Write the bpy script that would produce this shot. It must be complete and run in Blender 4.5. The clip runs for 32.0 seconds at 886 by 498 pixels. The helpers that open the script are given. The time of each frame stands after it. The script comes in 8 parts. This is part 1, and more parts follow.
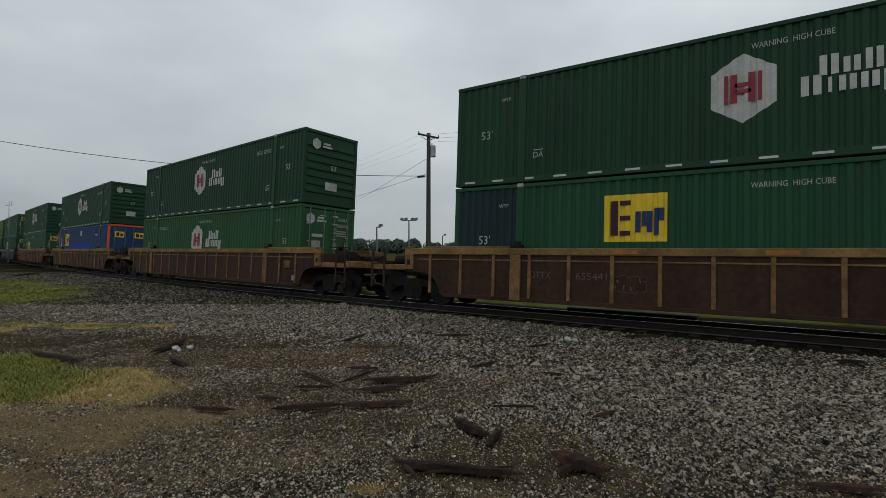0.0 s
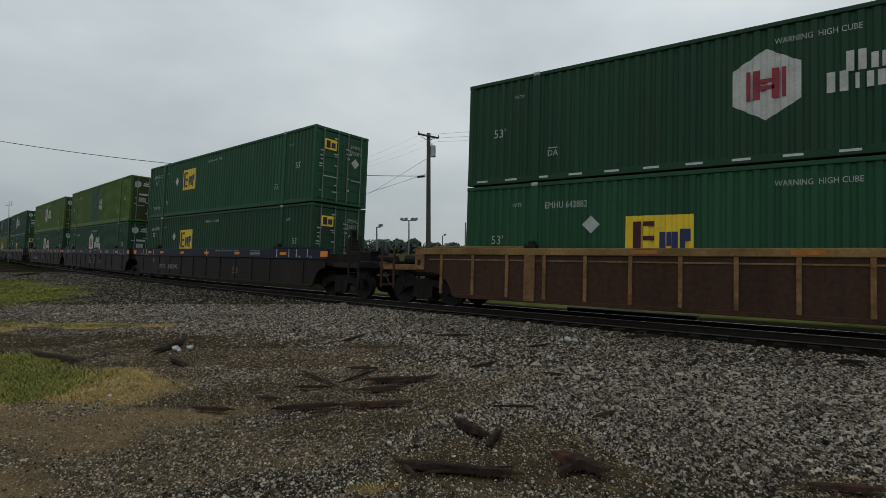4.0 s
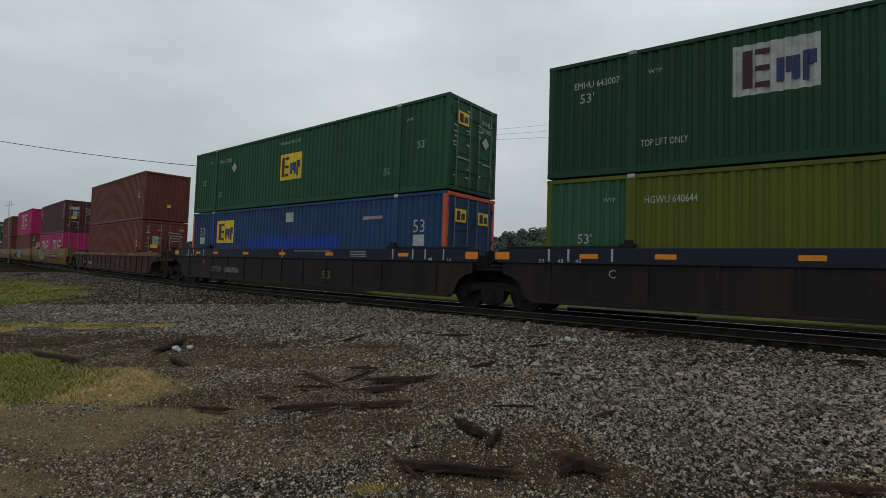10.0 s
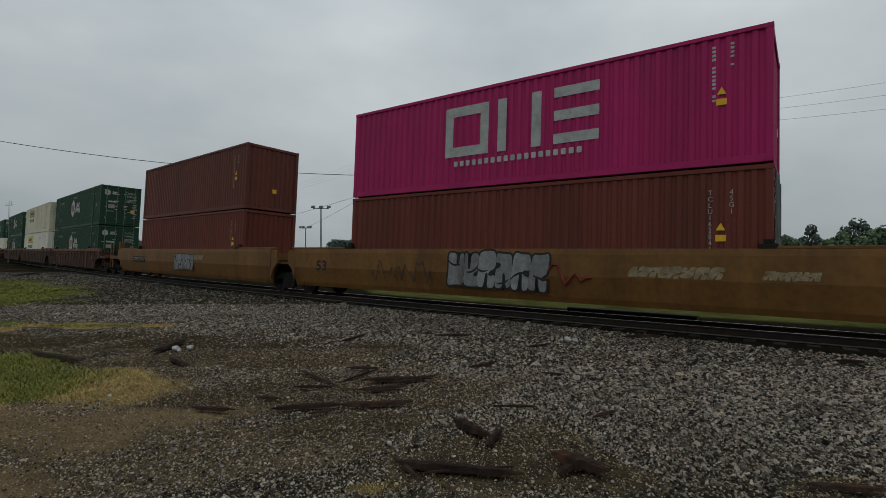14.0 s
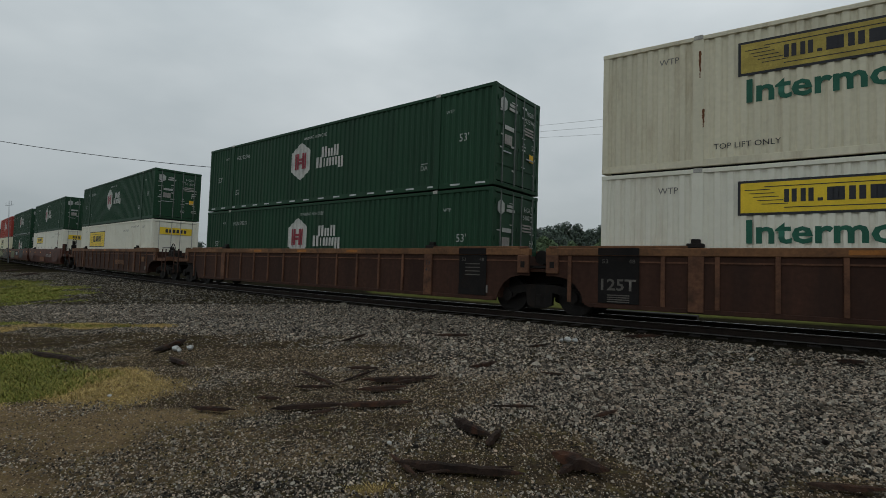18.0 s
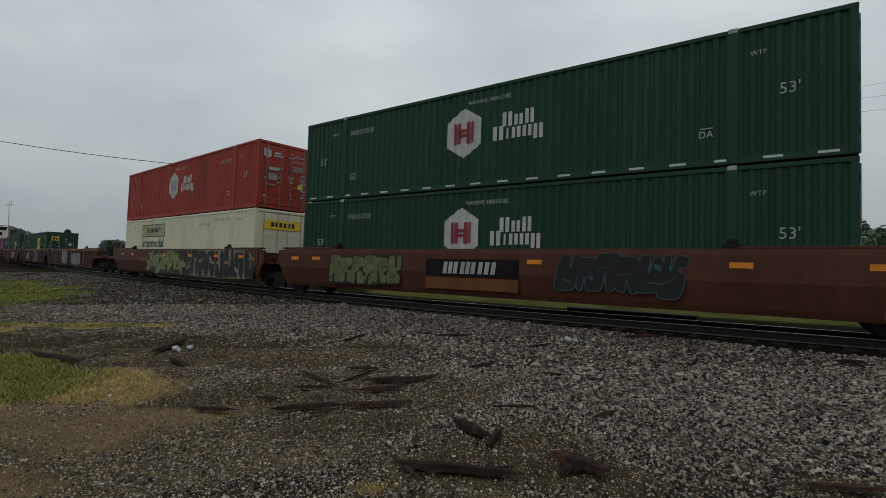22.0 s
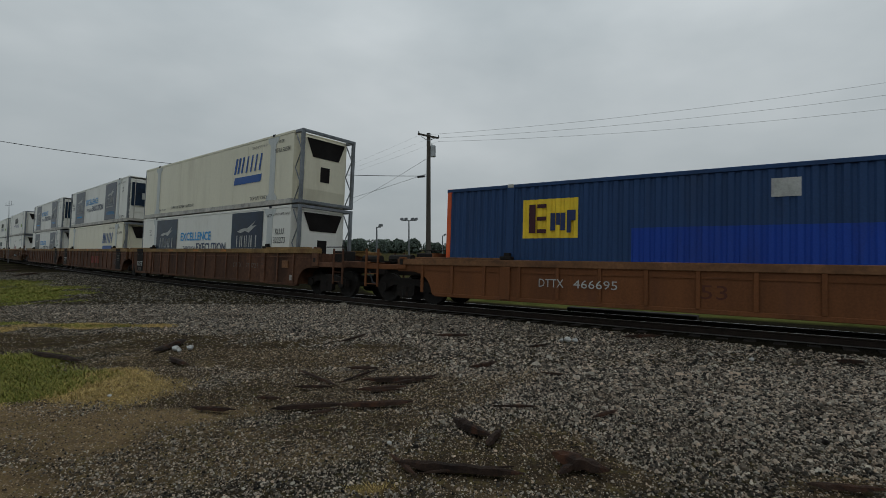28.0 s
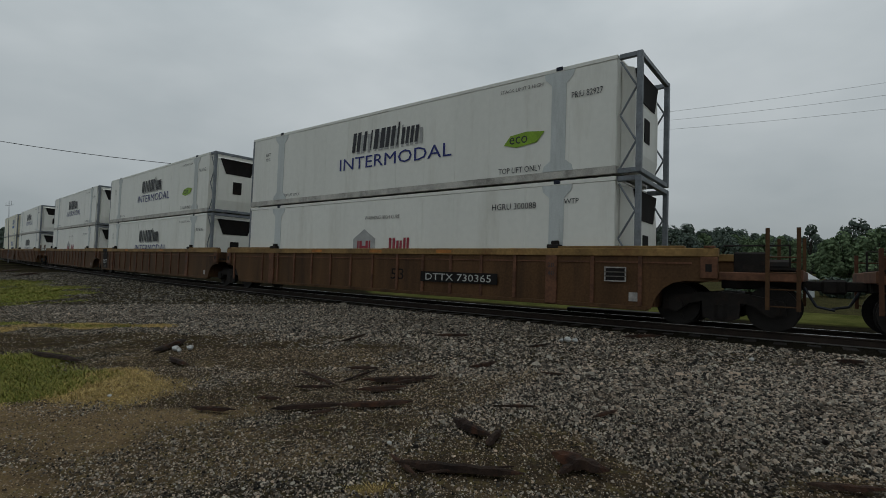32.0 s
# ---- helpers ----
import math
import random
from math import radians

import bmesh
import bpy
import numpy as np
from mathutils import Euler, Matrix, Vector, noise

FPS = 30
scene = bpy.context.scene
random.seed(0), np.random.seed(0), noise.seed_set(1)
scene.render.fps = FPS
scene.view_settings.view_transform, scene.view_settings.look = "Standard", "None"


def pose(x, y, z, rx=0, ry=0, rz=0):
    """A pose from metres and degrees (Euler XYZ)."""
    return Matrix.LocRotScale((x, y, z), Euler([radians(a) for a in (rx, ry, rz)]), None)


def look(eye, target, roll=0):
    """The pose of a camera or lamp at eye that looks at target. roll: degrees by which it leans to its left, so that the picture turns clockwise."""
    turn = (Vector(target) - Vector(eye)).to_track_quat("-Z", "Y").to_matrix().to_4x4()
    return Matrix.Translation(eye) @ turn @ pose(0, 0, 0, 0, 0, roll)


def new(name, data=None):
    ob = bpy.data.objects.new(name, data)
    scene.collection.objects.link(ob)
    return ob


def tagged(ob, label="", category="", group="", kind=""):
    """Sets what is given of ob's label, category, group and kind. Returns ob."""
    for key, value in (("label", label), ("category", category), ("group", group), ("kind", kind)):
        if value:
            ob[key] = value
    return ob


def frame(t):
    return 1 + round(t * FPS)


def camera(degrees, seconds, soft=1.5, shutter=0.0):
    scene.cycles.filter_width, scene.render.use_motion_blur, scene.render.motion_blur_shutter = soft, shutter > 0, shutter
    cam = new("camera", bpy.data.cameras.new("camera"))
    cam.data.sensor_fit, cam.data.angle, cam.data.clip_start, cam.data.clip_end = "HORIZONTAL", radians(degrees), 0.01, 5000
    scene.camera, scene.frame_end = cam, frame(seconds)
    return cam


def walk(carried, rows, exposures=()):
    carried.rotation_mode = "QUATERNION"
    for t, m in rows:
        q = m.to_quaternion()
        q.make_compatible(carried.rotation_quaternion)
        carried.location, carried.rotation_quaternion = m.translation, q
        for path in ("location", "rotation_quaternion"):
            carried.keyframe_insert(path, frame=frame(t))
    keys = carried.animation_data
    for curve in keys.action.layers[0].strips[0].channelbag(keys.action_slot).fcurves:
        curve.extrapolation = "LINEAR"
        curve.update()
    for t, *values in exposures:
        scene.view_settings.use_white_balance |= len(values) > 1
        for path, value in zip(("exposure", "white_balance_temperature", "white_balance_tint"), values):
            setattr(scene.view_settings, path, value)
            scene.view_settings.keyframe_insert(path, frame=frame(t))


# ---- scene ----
LENS = 83.09
cam = camera(LENS, 32.0, soft=0.7)
EYE = 1.741
STILL = pose(0, 0, EYE, 90.0, 0, 0)
# the clip's own exposure drifts a little, in stops
walk(cam, [(0.0, STILL), (32.0, STILL)], exposures=((0.0, 0.03), (0.7, -0.06), (2.0, -0.1), (3.0, 0.06), (5.5, 0.0), (7.0, -0.05), (9.0, 0.1), (10.0, 0.08), (11.0, 0.0), (13.0, -0.12), (14.0, -0.16), (17.0, 0.04), (18.0, -0.05), (20.0, 0.06), (21.0, -0.1), (22.0, -0.04), (23.0, -0.1), (24.0, -0.22), (25.0, -0.35), (28.0, -0.21), (30.0, -0.14), (32.0, -0.24)))

# ---- overcast sky and a wide, weak sun ----
SUN_HEIGHT, SUN_TURN = radians(55), radians(20)
world = bpy.data.worlds.new("overcast")
scene.world = world
world.use_nodes = True
wn, wl = world.node_tree.nodes, world.node_tree.links
wn.clear()
w_out = wn.new("ShaderNodeOutputWorld")
w_back = wn.new("ShaderNodeBackground")
w_sky = wn.new("ShaderNodeTexSky")
w_sky.sky_type, w_sky.sun_disc = "NISHITA", False
w_sky.sun_elevation, w_sky.sun_rotation = SUN_HEIGHT, SUN_TURN
w_coord = wn.new("ShaderNodeTexCoord")
w_map = wn.new("ShaderNodeMapping")
w_map.inputs["Scale"].default_value = (1.0, 1.0, 2.2)
w_noise = wn.new("ShaderNodeTexNoise")
w_noise.inputs["Scale"].default_value = 1.6
w_noise.inputs["Detail"].default_value = 5.0
w_noise.inputs["Roughness"].default_value = 0.5
w_ramp = wn.new("ShaderNodeValToRGB")
w_ramp.color_ramp.elements[0].position, w_ramp.color_ramp.elements[0].color = 0.30, (0.355, 0.412, 0.440, 1)
w_ramp.color_ramp.elements[1].position, w_ramp.color_ramp.elements[1].color = 0.72, (0.62, 0.67, 0.69, 1)
w_dim = wn.new("ShaderNodeVectorMath")
w_dim.operation = "SCALE"
w_dim.inputs["Scale"].default_value = 0.05
w_mix = wn.new("ShaderNodeMix")
w_mix.data_type = "RGBA"
w_mix.inputs["Factor"].default_value = 0.94
wl.new(w_coord.outputs["Generated"], w_map.inputs["Vector"])
wl.new(w_map.outputs["Vector"], w_noise.inputs["Vector"])
wl.new(w_noise.outputs["Fac"], w_ramp.inputs["Fac"])
wl.new(w_sky.outputs["Color"], w_dim.inputs[0])
wl.new(w_dim.outputs["Vector"], w_mix.inputs["A"])
wl.new(w_ramp.outputs["Color"], w_mix.inputs["B"])
w_up = wn.new("ShaderNodeSeparateXYZ")
wl.new(w_coord.outputs["Generated"], w_up.inputs["Vector"])
w_rise = wn.new("ShaderNodeMapRange")
w_rise.inputs["From Min"].default_value, w_rise.inputs["From Max"].default_value = 0.35, 1.0
w_rise.inputs["To Min"].default_value, w_rise.inputs["To Max"].default_value = 1.0, 1.4
wl.new(w_up.outputs["Z"], w_rise.inputs["Value"])
w_low = wn.new("ShaderNodeMapRange")
w_low.inputs["From Min"].default_value, w_low.inputs["From Max"].default_value = 0.0, 0.40
w_low.inputs["To Min"].default_value, w_low.inputs["To Max"].default_value = 0.80, 1.08
wl.new(w_up.outputs["Z"], w_low.inputs["Value"])
w_both = wn.new("ShaderNodeMath")
w_both.operation = "MULTIPLY"
wl.new(w_rise.outputs["Result"], w_both.inputs[0])
wl.new(w_low.outputs["Result"], w_both.inputs[1])
w_gain = wn.new("ShaderNodeVectorMath")
w_gain.operation = "SCALE"
wl.new(w_mix.outputs["Result"], w_gain.inputs[0])
wl.new(w_both.outputs["Value"], w_gain.inputs["Scale"])
wl.new(w_gain.outputs["Vector"], w_back.inputs["Color"])
w_back.inputs["Strength"].default_value = 1.0
wl.new(w_back.outputs["Background"], w_out.inputs["Surface"])
sun_data = bpy.data.lights.new("sun", "SUN")
sun_data.energy, sun_data.angle, sun_data.color = 0.35, radians(40), (1.0, 0.97, 0.93)
sun = new("sun", sun_data)
sun.matrix_world = look((0, 0, 60), (-math.sin(SUN_TURN) * math.cos(SUN_HEIGHT) * 40, -math.cos(SUN_TURN) * math.cos(SUN_HEIGHT) * 40, 60 - 40 * math.sin(SUN_HEIGHT)))


# ---- materials ----
MATS = {}


def surface(name, colour, rough=0.6, metal=0.0, var=0.25, scale=3.0, fine=40.0, bump=0.15, stain=None, stain_amount=0.3, streak=False, per="", spread=0.3, skew=1.0, coat=0.0, gloss=0.25, alt=None, stain_scale=0.0):
    """A procedural surface: base colour with variation at two scales, stains, relief."""
    m = bpy.data.materials.new(name)
    m.use_nodes = True
    n, l = m.node_tree.nodes, m.node_tree.links
    b = n["Principled BSDF"]
    b.inputs["Roughness"].default_value, b.inputs["Metallic"].default_value = rough, metal
    b.inputs["Specular IOR Level"].default_value = gloss
    b.inputs["Coat Weight"].default_value = coat
    co = n.new("ShaderNodeTexCoord")
    mp = n.new("ShaderNodeMapping")
    if streak:
        mp.inputs["Scale"].default_value = (1.0, 1.0, 0.16)
    l.new(co.outputs["Object"], mp.inputs["Vector"])
    shift = n.new("ShaderNodeObjectInfo")
    add = n.new("ShaderNodeVectorMath")
    mul = n.new("ShaderNodeMath")
    mul.operation = "MULTIPLY"
    mul.inputs[1].default_value = 37.0
    l.new(shift.outputs["Random"], mul.inputs[0])
    l.new(mp.outputs["Vector"], add.inputs[0])
    l.new(mul.outputs[0], add.inputs[1])
    big = n.new("ShaderNodeTexNoise")
    big.inputs["Scale"].default_value, big.inputs["Detail"].default_value, big.inputs["Roughness"].default_value = scale, 6.0, 0.62
    l.new(add.outputs["Vector"], big.inputs["Vector"])
    small = n.new("ShaderNodeTexNoise")
    small.inputs["Scale"].default_value, small.inputs["Detail"].default_value = fine, 4.0
    # the fine grain runs no way; only large stains run down
    even = n.new("ShaderNodeVectorMath")
    l.new(co.outputs["Object"], even.inputs[0])
    l.new(mul.outputs[0], even.inputs[1])
    l.new(even.outputs["Vector"], small.inputs["Vector"])
    ramp = n.new("ShaderNodeMapRange")
    ramp.inputs["From Min"].default_value, ramp.inputs["From Max"].default_value = 0.3, 0.7
    ramp.inputs["To Min"].default_value, ramp.inputs["To Max"].default_value = 1 - var, 1 + var
    l.new(big.outputs["Fac"], ramp.inputs["Value"])
    ramp2 = n.new("ShaderNodeMapRange")
    ramp2.inputs["From Min"].default_value, ramp2.inputs["From Max"].default_value = 0.3, 0.7
    ramp2.inputs["To Min"].default_value, ramp2.inputs["To Max"].default_value = 1 - var * 0.5, 1 + var * 0.5
    l.new(small.outputs["Fac"], ramp2.inputs["Value"])
    prod = n.new("ShaderNodeMath")
    prod.operation = "MULTIPLY"
    l.new(ramp.outputs["Result"], prod.inputs[0])
    l.new(ramp2.outputs["Result"], prod.inputs[1])
    last = prod.outputs[0]
    if per:
        src = n.new("ShaderNodeNewGeometry").outputs["Random Per Island"] if per == "island" else shift.outputs["Random"]
        r3 = n.new("ShaderNodeMapRange")
        r3.inputs["To Min"].default_value, r3.inputs["To Max"].default_value = 1 - spread, 1 + spread
        l.new(src, r3.inputs["Value"])
        rp = n.new("ShaderNodeMath")
        rp.operation = "POWER"
        rp.inputs[1].default_value = skew
        l.new(r3.outputs["Result"], rp.inputs[0])
        p2 = n.new("ShaderNodeMath")
        p2.operation = "MULTIPLY"
        l.new(last, p2.inputs[0])
        l.new(rp.outputs[0], p2.inputs[1])
        last = p2.outputs[0]
    sc = n.new("ShaderNodeVectorMath")
    sc.operation = "SCALE"
    sc.inputs[0].default_value = colour[:3]
    l.new(last, sc.inputs["Scale"])
    if alt:
        # a second hue for some of the pieces
        hop = n.new("ShaderNodeMath")
        hop.operation = "MULTIPLY"
        hop.inputs[1].default_value = 17.3
        l.new(src, hop.inputs[0])
        rest = n.new("ShaderNodeMath")
        rest.operation = "FRACT"
        l.new(hop.outputs[0], rest.inputs[0])
        hue = n.new("ShaderNodeMix")
        hue.data_type = "RGBA"
        hue.inputs["A"].default_value, hue.inputs["B"].default_value = (*colour[:3], 1), (*alt[:3], 1)
        l.new(rest.outputs[0], hue.inputs["Factor"])
        l.new(hue.outputs["Result"], sc.inputs[0])
    out = sc.outputs["Vector"]
    if stain:
        st = n.new("ShaderNodeTexNoise")
        st.inputs["Scale"].default_value, st.inputs["Detail"].default_value, st.inputs["Roughness"].default_value = stain_scale or scale * 0.8, 8.0, 0.7
        l.new(add.outputs["Vector"], st.inputs["Vector"])
        sr = n.new("ShaderNodeMapRange")
        sr.inputs["From Min"].default_value, sr.inputs["From Max"].default_value = 0.52, 0.72
        sr.inputs["To Max"].default_value = stain_amount
        l.new(st.outputs["Fac"], sr.inputs["Value"])
        mx = n.new("ShaderNodeMix")
        mx.data_type = "RGBA"
        mx.inputs["B"].default_value = (*stain[:3], 1)
        l.new(sr.outputs["Result"], mx.inputs["Factor"])
        l.new(out, mx.inputs["A"])
        out = mx.outputs["Result"]
    l.new(out, b.inputs["Base Color"])
    if bump:
        bp = n.new("ShaderNodeBump")
        bp.inputs["Strength"].default_value, bp.inputs["Distance"].default_value = bump, 0.01
        l.new(small.outputs["Fac"], bp.inputs["Height"])
        l.new(bp.outputs["Normal"], b.inputs["Normal"])
    MATS[name] = m
    return m


GRIME = (0.03, 0.028, 0.022)
for key, rgb in (("dark_green", (0.0118, 0.0495, 0.0228)), ("green", (0.0150, 0.071, 0.0310)), ("mid_green", (0.0235, 0.0850, 0.0285)), ("lime", (0.0596, 0.1089, 0.0115)),
                 ("olive_lime", (0.0881, 0.1037, 0.0083)), ("teal", (0.027, 0.079, 0.046)), ("blue", (0.018, 0.050, 0.132)), ("bright_blue", (0.010, 0.048, 0.30)),
                 ("navy_green", (0.0104, 0.0288, 0.0317)), ("brown", (0.128, 0.036, 0.0235)), ("red_brown", (0.142, 0.0325, 0.020)), ("maroon", (0.0756, 0.01782, 0.02035)),
                 ("magenta", (0.385, 0.0135, 0.108)), ("red", (0.33, 0.043, 0.029))):
    surface(key, rgb, rough=0.6, var=0.18, scale=0.9, fine=25, bump=0.06, stain=GRIME, stain_amount=0.35, streak=True)
surface("white_paint", (0.74, 0.71, 0.60), rough=0.5, var=0.06, scale=0.7, fine=8, bump=0.05, stain=(0.38, 0.30, 0.19), stain_amount=0.45, stain_scale=1.4, streak=True)
surface("worn_white", (0.66, 0.605, 0.455), rough=0.55, var=0.10, scale=0.8, fine=10, bump=0.06, stain=(0.30, 0.20, 0.10), stain_amount=0.6, stain_scale=1.8, streak=True)
surface("cream", (0.70, 0.655, 0.48), rough=0.45, var=0.06, scale=0.7, fine=8, bump=0.04, stain=(0.36, 0.29, 0.18), stain_amount=0.4, stain_scale=1.3, streak=True)
surface("reefer_white", (0.70, 0.69, 0.635), rough=0.4, var=0.05, scale=0.5, fine=6, bump=0.03, stain=(0.42, 0.39, 0.32), stain_amount=0.4, stain_scale=0.9, streak=True)
surface("reefer_cream", (0.68, 0.64, 0.50), rough=0.4, var=0.05, scale=0.5, fine=6, bump=0.03, stain=(0.40, 0.35, 0.25), stain_amount=0.4, stain_scale=0.9, streak=True)
surface("grey_metal", (0.36, 0.38, 0.39), rough=0.45, metal=0.3, var=0.15, scale=2, fine=30)
surface("frame_grey", (0.17, 0.185, 0.20), rough=0.5, metal=0.2, var=0.25, scale=2, fine=20, stain=(0.06, 0.05, 0.045), stain_amount=0.5)
surface("rod_grey", (0.15, 0.165, 0.155), rough=0.55, var=0.3, scale=3, fine=30)
surface("plate_grey", (0.50, 0.52, 0.51), rough=0.5, metal=0.1, var=0.12, scale=2, fine=30, stain=(0.22, 0.22, 0.21), stain_amount=0.5, streak=True)
surface("rusty_white", (0.58, 0.53, 0.41), rough=0.65, var=0.25, scale=1.6, fine=15, bump=0.1, stain=(0.060, 0.030, 0.013), stain_amount=1.0, stain_scale=2.6, streak=True)
surface("ochre_steel", (0.07392, 0.03612, 0.01386), rough=0.75, var=0.4, scale=1.4, fine=20, bump=0.25, stain=(0.026, 0.014, 0.008), stain_amount=0.75, streak=True)
surface("logo_pale", (0.46, 0.42, 0.22), rough=0.55, var=0.25, scale=3, bump=0.0, stain=(0.26, 0.22, 0.10), stain_amount=0.5)
surface("logo_ochre", (0.42, 0.32, 0.07), rough=0.55, var=0.25, scale=3, bump=0.0, stain=(0.20, 0.15, 0.05), stain_amount=0.5)
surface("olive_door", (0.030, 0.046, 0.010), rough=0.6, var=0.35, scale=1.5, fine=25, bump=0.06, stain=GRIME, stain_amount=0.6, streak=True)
surface("dirty_white", (0.42, 0.40, 0.36), rough=0.6, var=0.3, scale=2, stain=GRIME, stain_amount=0.6)
surface("lettering", (0.40, 0.405, 0.385), rough=0.6, var=0.2, scale=3, fine=30, bump=0.0, stain=(0.10, 0.11, 0.09), stain_amount=0.4)
surface("logo_white", (0.50, 0.49, 0.455), rough=0.55, var=0.15, scale=3, fine=20, bump=0.0, stain=(0.23, 0.25, 0.21), stain_amount=0.45)
surface("grey_lettering", (0.33, 0.33, 0.32), rough=0.6, var=0.2, scale=3, fine=30, bump=0.0)
surface("ochre_lettering", (0.20, 0.15, 0.05), rough=0.7, var=0.3, scale=5, fine=30, bump=0.0)
surface("faded_lettering", (0.30, 0.28, 0.26), rough=0.7, var=0.3, scale=5, fine=30, bump=0.0)
surface("dark_lettering", (0.035, 0.035, 0.04), rough=0.6, var=0.15, scale=3, fine=30, bump=0.0)
surface("green_lettering", (0.02, 0.11, 0.07), rough=0.6, var=0.15, scale=3, fine=30, bump=0.0)
surface("navy_lettering", (0.02, 0.028, 0.15), rough=0.5, var=0.1, scale=3, fine=30, bump=0.0)
surface("sky_lettering", (0.02, 0.28, 0.62), rough=0.5, var=0.1, scale=3, fine=30, bump=0.0)
surface("slate_lettering", (0.055, 0.075, 0.13), rough=0.5, var=0.1, scale=3, fine=30, bump=0.0)
surface("cobalt", (0.012, 0.078, 0.29), rough=0.45, var=0.15, scale=1, bump=0.0)
surface("logo_red", (0.27, 0.034, 0.048), rough=0.5, var=0.2, scale=3, bump=0.0)
surface("logo_yellow", (0.78, 0.54, 0.035), rough=0.5, var=0.12, scale=2, bump=0.0, stain=(0.3, 0.2, 0.03), stain_amount=0.3)
surface("logo_maroon", (0.05, 0.012, 0.02), rough=0.5, var=0.1, bump=0.0)
surface("logo_blue", (0.022, 0.035, 0.105), rough=0.5, var=0.1, bump=0.0)
surface("logo_green", (0.20, 0.33, 0.025), rough=0.5, var=0.2, bump=0.0)
surface("wrap_navy", (0.0042, 0.0150, 0.036), rough=0.35, var=0.5, scale=1.2, fine=5, bump=0.0, stain=(0.010, 0.060, 0.095), stain_amount=0.6, stain_scale=0.8)
surface("tape", (0.552, 0.5594, 0.5446), rough=0.5, var=0.15, bump=0.0)
surface("orange_tape", (0.75, 0.24, 0.02), rough=0.5, var=0.15, bump=0.0)
surface("dull_tape", (0.36, 0.135, 0.028), rough=0.6, var=0.3, scale=3, bump=0.0, stain=(0.10, 0.05, 0.02), stain_amount=0.6)
surface("orange_paint", (0.60, 0.10, 0.03), rough=0.5, var=0.15, bump=0.05)
surface("caution_yellow", (0.75, 0.42, 0.02), rough=0.5, var=0.15, bump=0.0)
surface("rust_steel", (0.04541, 0.01879, 0.01112), rough=0.8, var=0.4, scale=0.8, fine=9, bump=0.2, stain=(0.020, 0.0115, 0.0085), stain_amount=0.85, stain_scale=1.2, streak=True)
surface("russet_steel", (0.074, 0.0315, 0.0160), rough=0.8, var=0.5, scale=0.9, fine=9, bump=0.2, stain=(0.024, 0.0125, 0.0085), stain_amount=0.8, stain_scale=1.0, streak=True)
surface("umber_steel", (0.050, 0.0235, 0.0130), rough=0.8, var=0.6, scale=0.9, fine=9, bump=0.2, stain=(0.014, 0.0085, 0.0065), stain_amount=0.9, stain_scale=0.9, streak=True)
surface("umber_rib", (0.195, 0.104, 0.0429), rough=0.75, var=0.45, scale=2.0, fine=14, bump=0.25, stain=(0.060, 0.030, 0.014), stain_amount=0.75, stain_scale=2.2)
surface("umber_chord", (0.205, 0.122, 0.043), rough=0.7, var=0.4, scale=1.1, fine=14, bump=0.25, stain=(0.105, 0.036, 0.014), stain_amount=0.9, stain_scale=1.2)
surface("rust_rib", (0.115, 0.05175, 0.02817), rough=0.75, var=0.4, scale=2.0, fine=14, bump=0.25, stain=(0.036, 0.019, 0.012), stain_amount=0.75, stain_scale=2.2)
surface("rust_chord", (0.158, 0.074, 0.033), rough=0.7, var=0.4, scale=1.1, fine=14, bump=0.25, stain=(0.055, 0.027, 0.016), stain_amount=0.9, stain_scale=1.7)
surface("orange_steel", (0.142, 0.0514, 0.0171), rough=0.7, var=0.25, scale=1.5, fine=22, bump=0.2, stain=(0.10, 0.04, 0.02), stain_amount=0.6, streak=True)
surface("low_steel", (0.050, 0.0235, 0.0155), rough=0.75, var=0.4, scale=1.2, fine=12, bump=0.2, stain=(0.018, 0.011, 0.009), stain_amount=0.7, stain_scale=1.3, streak=True)
surface("smooth_rust", (0.0832, 0.0269, 0.0147), rough=0.65, var=0.25, scale=1.2, fine=18, bump=0.2, stain=(0.05, 0.02, 0.015), stain_amount=0.6, streak=True)
surface("yellow_steel", (0.1584, 0.07304, 0.01804), rough=0.6, var=0.28, scale=0.7, fine=7, bump=0.12, stain=(0.075, 0.033, 0.016), stain_amount=0.8, stain_scale=0.9, streak=True)
surface("black_steel", (0.0150, 0.0098, 0.0085), rough=0.7, var=0.35, scale=1.2, fine=12, bump=0.2, stain=(0.052, 0.027, 0.019), stain_amount=0.65, stain_scale=0.9, streak=True)
surface("navy_band", (0.0087, 0.0119, 0.0258), rough=0.6, var=0.2, scale=1.2, fine=18, bump=0.1, stain=(0.03, 0.025, 0.03), stain_amount=0.5)
surface("black_panel", (0.013, 0.0115, 0.011), rough=0.75, var=0.35, scale=1.5, bump=0.1, stain=(0.030, 0.016, 0.010), stain_amount=0.5, gloss=0.1)
surface("dark_iron", (0.0125, 0.010, 0.0085), rough=0.75, metal=0.1, var=0.4, scale=5, fine=40, bump=0.3, stain=(0.045, 0.024, 0.014), stain_amount=0.4)
surface("wheel_steel", (0.018, 0.0155, 0.014), rough=0.65, metal=0.3, var=0.3, scale=5, fine=40, bump=0.2)
surface("rail_side", (0.024, 0.016, 0.012), rough=0.8, var=0.35, scale=4, fine=40, bump=0.3)
surface("rail_head", (0.42, 0.41, 0.40), rough=0.22, metal=0.9, var=0.15, scale=4, fine=40, bump=0.05)
surface("wet_steel", (0.16, 0.15, 0.14), rough=0.3, metal=0.6, var=0.3, scale=4, fine=40, bump=0.1)
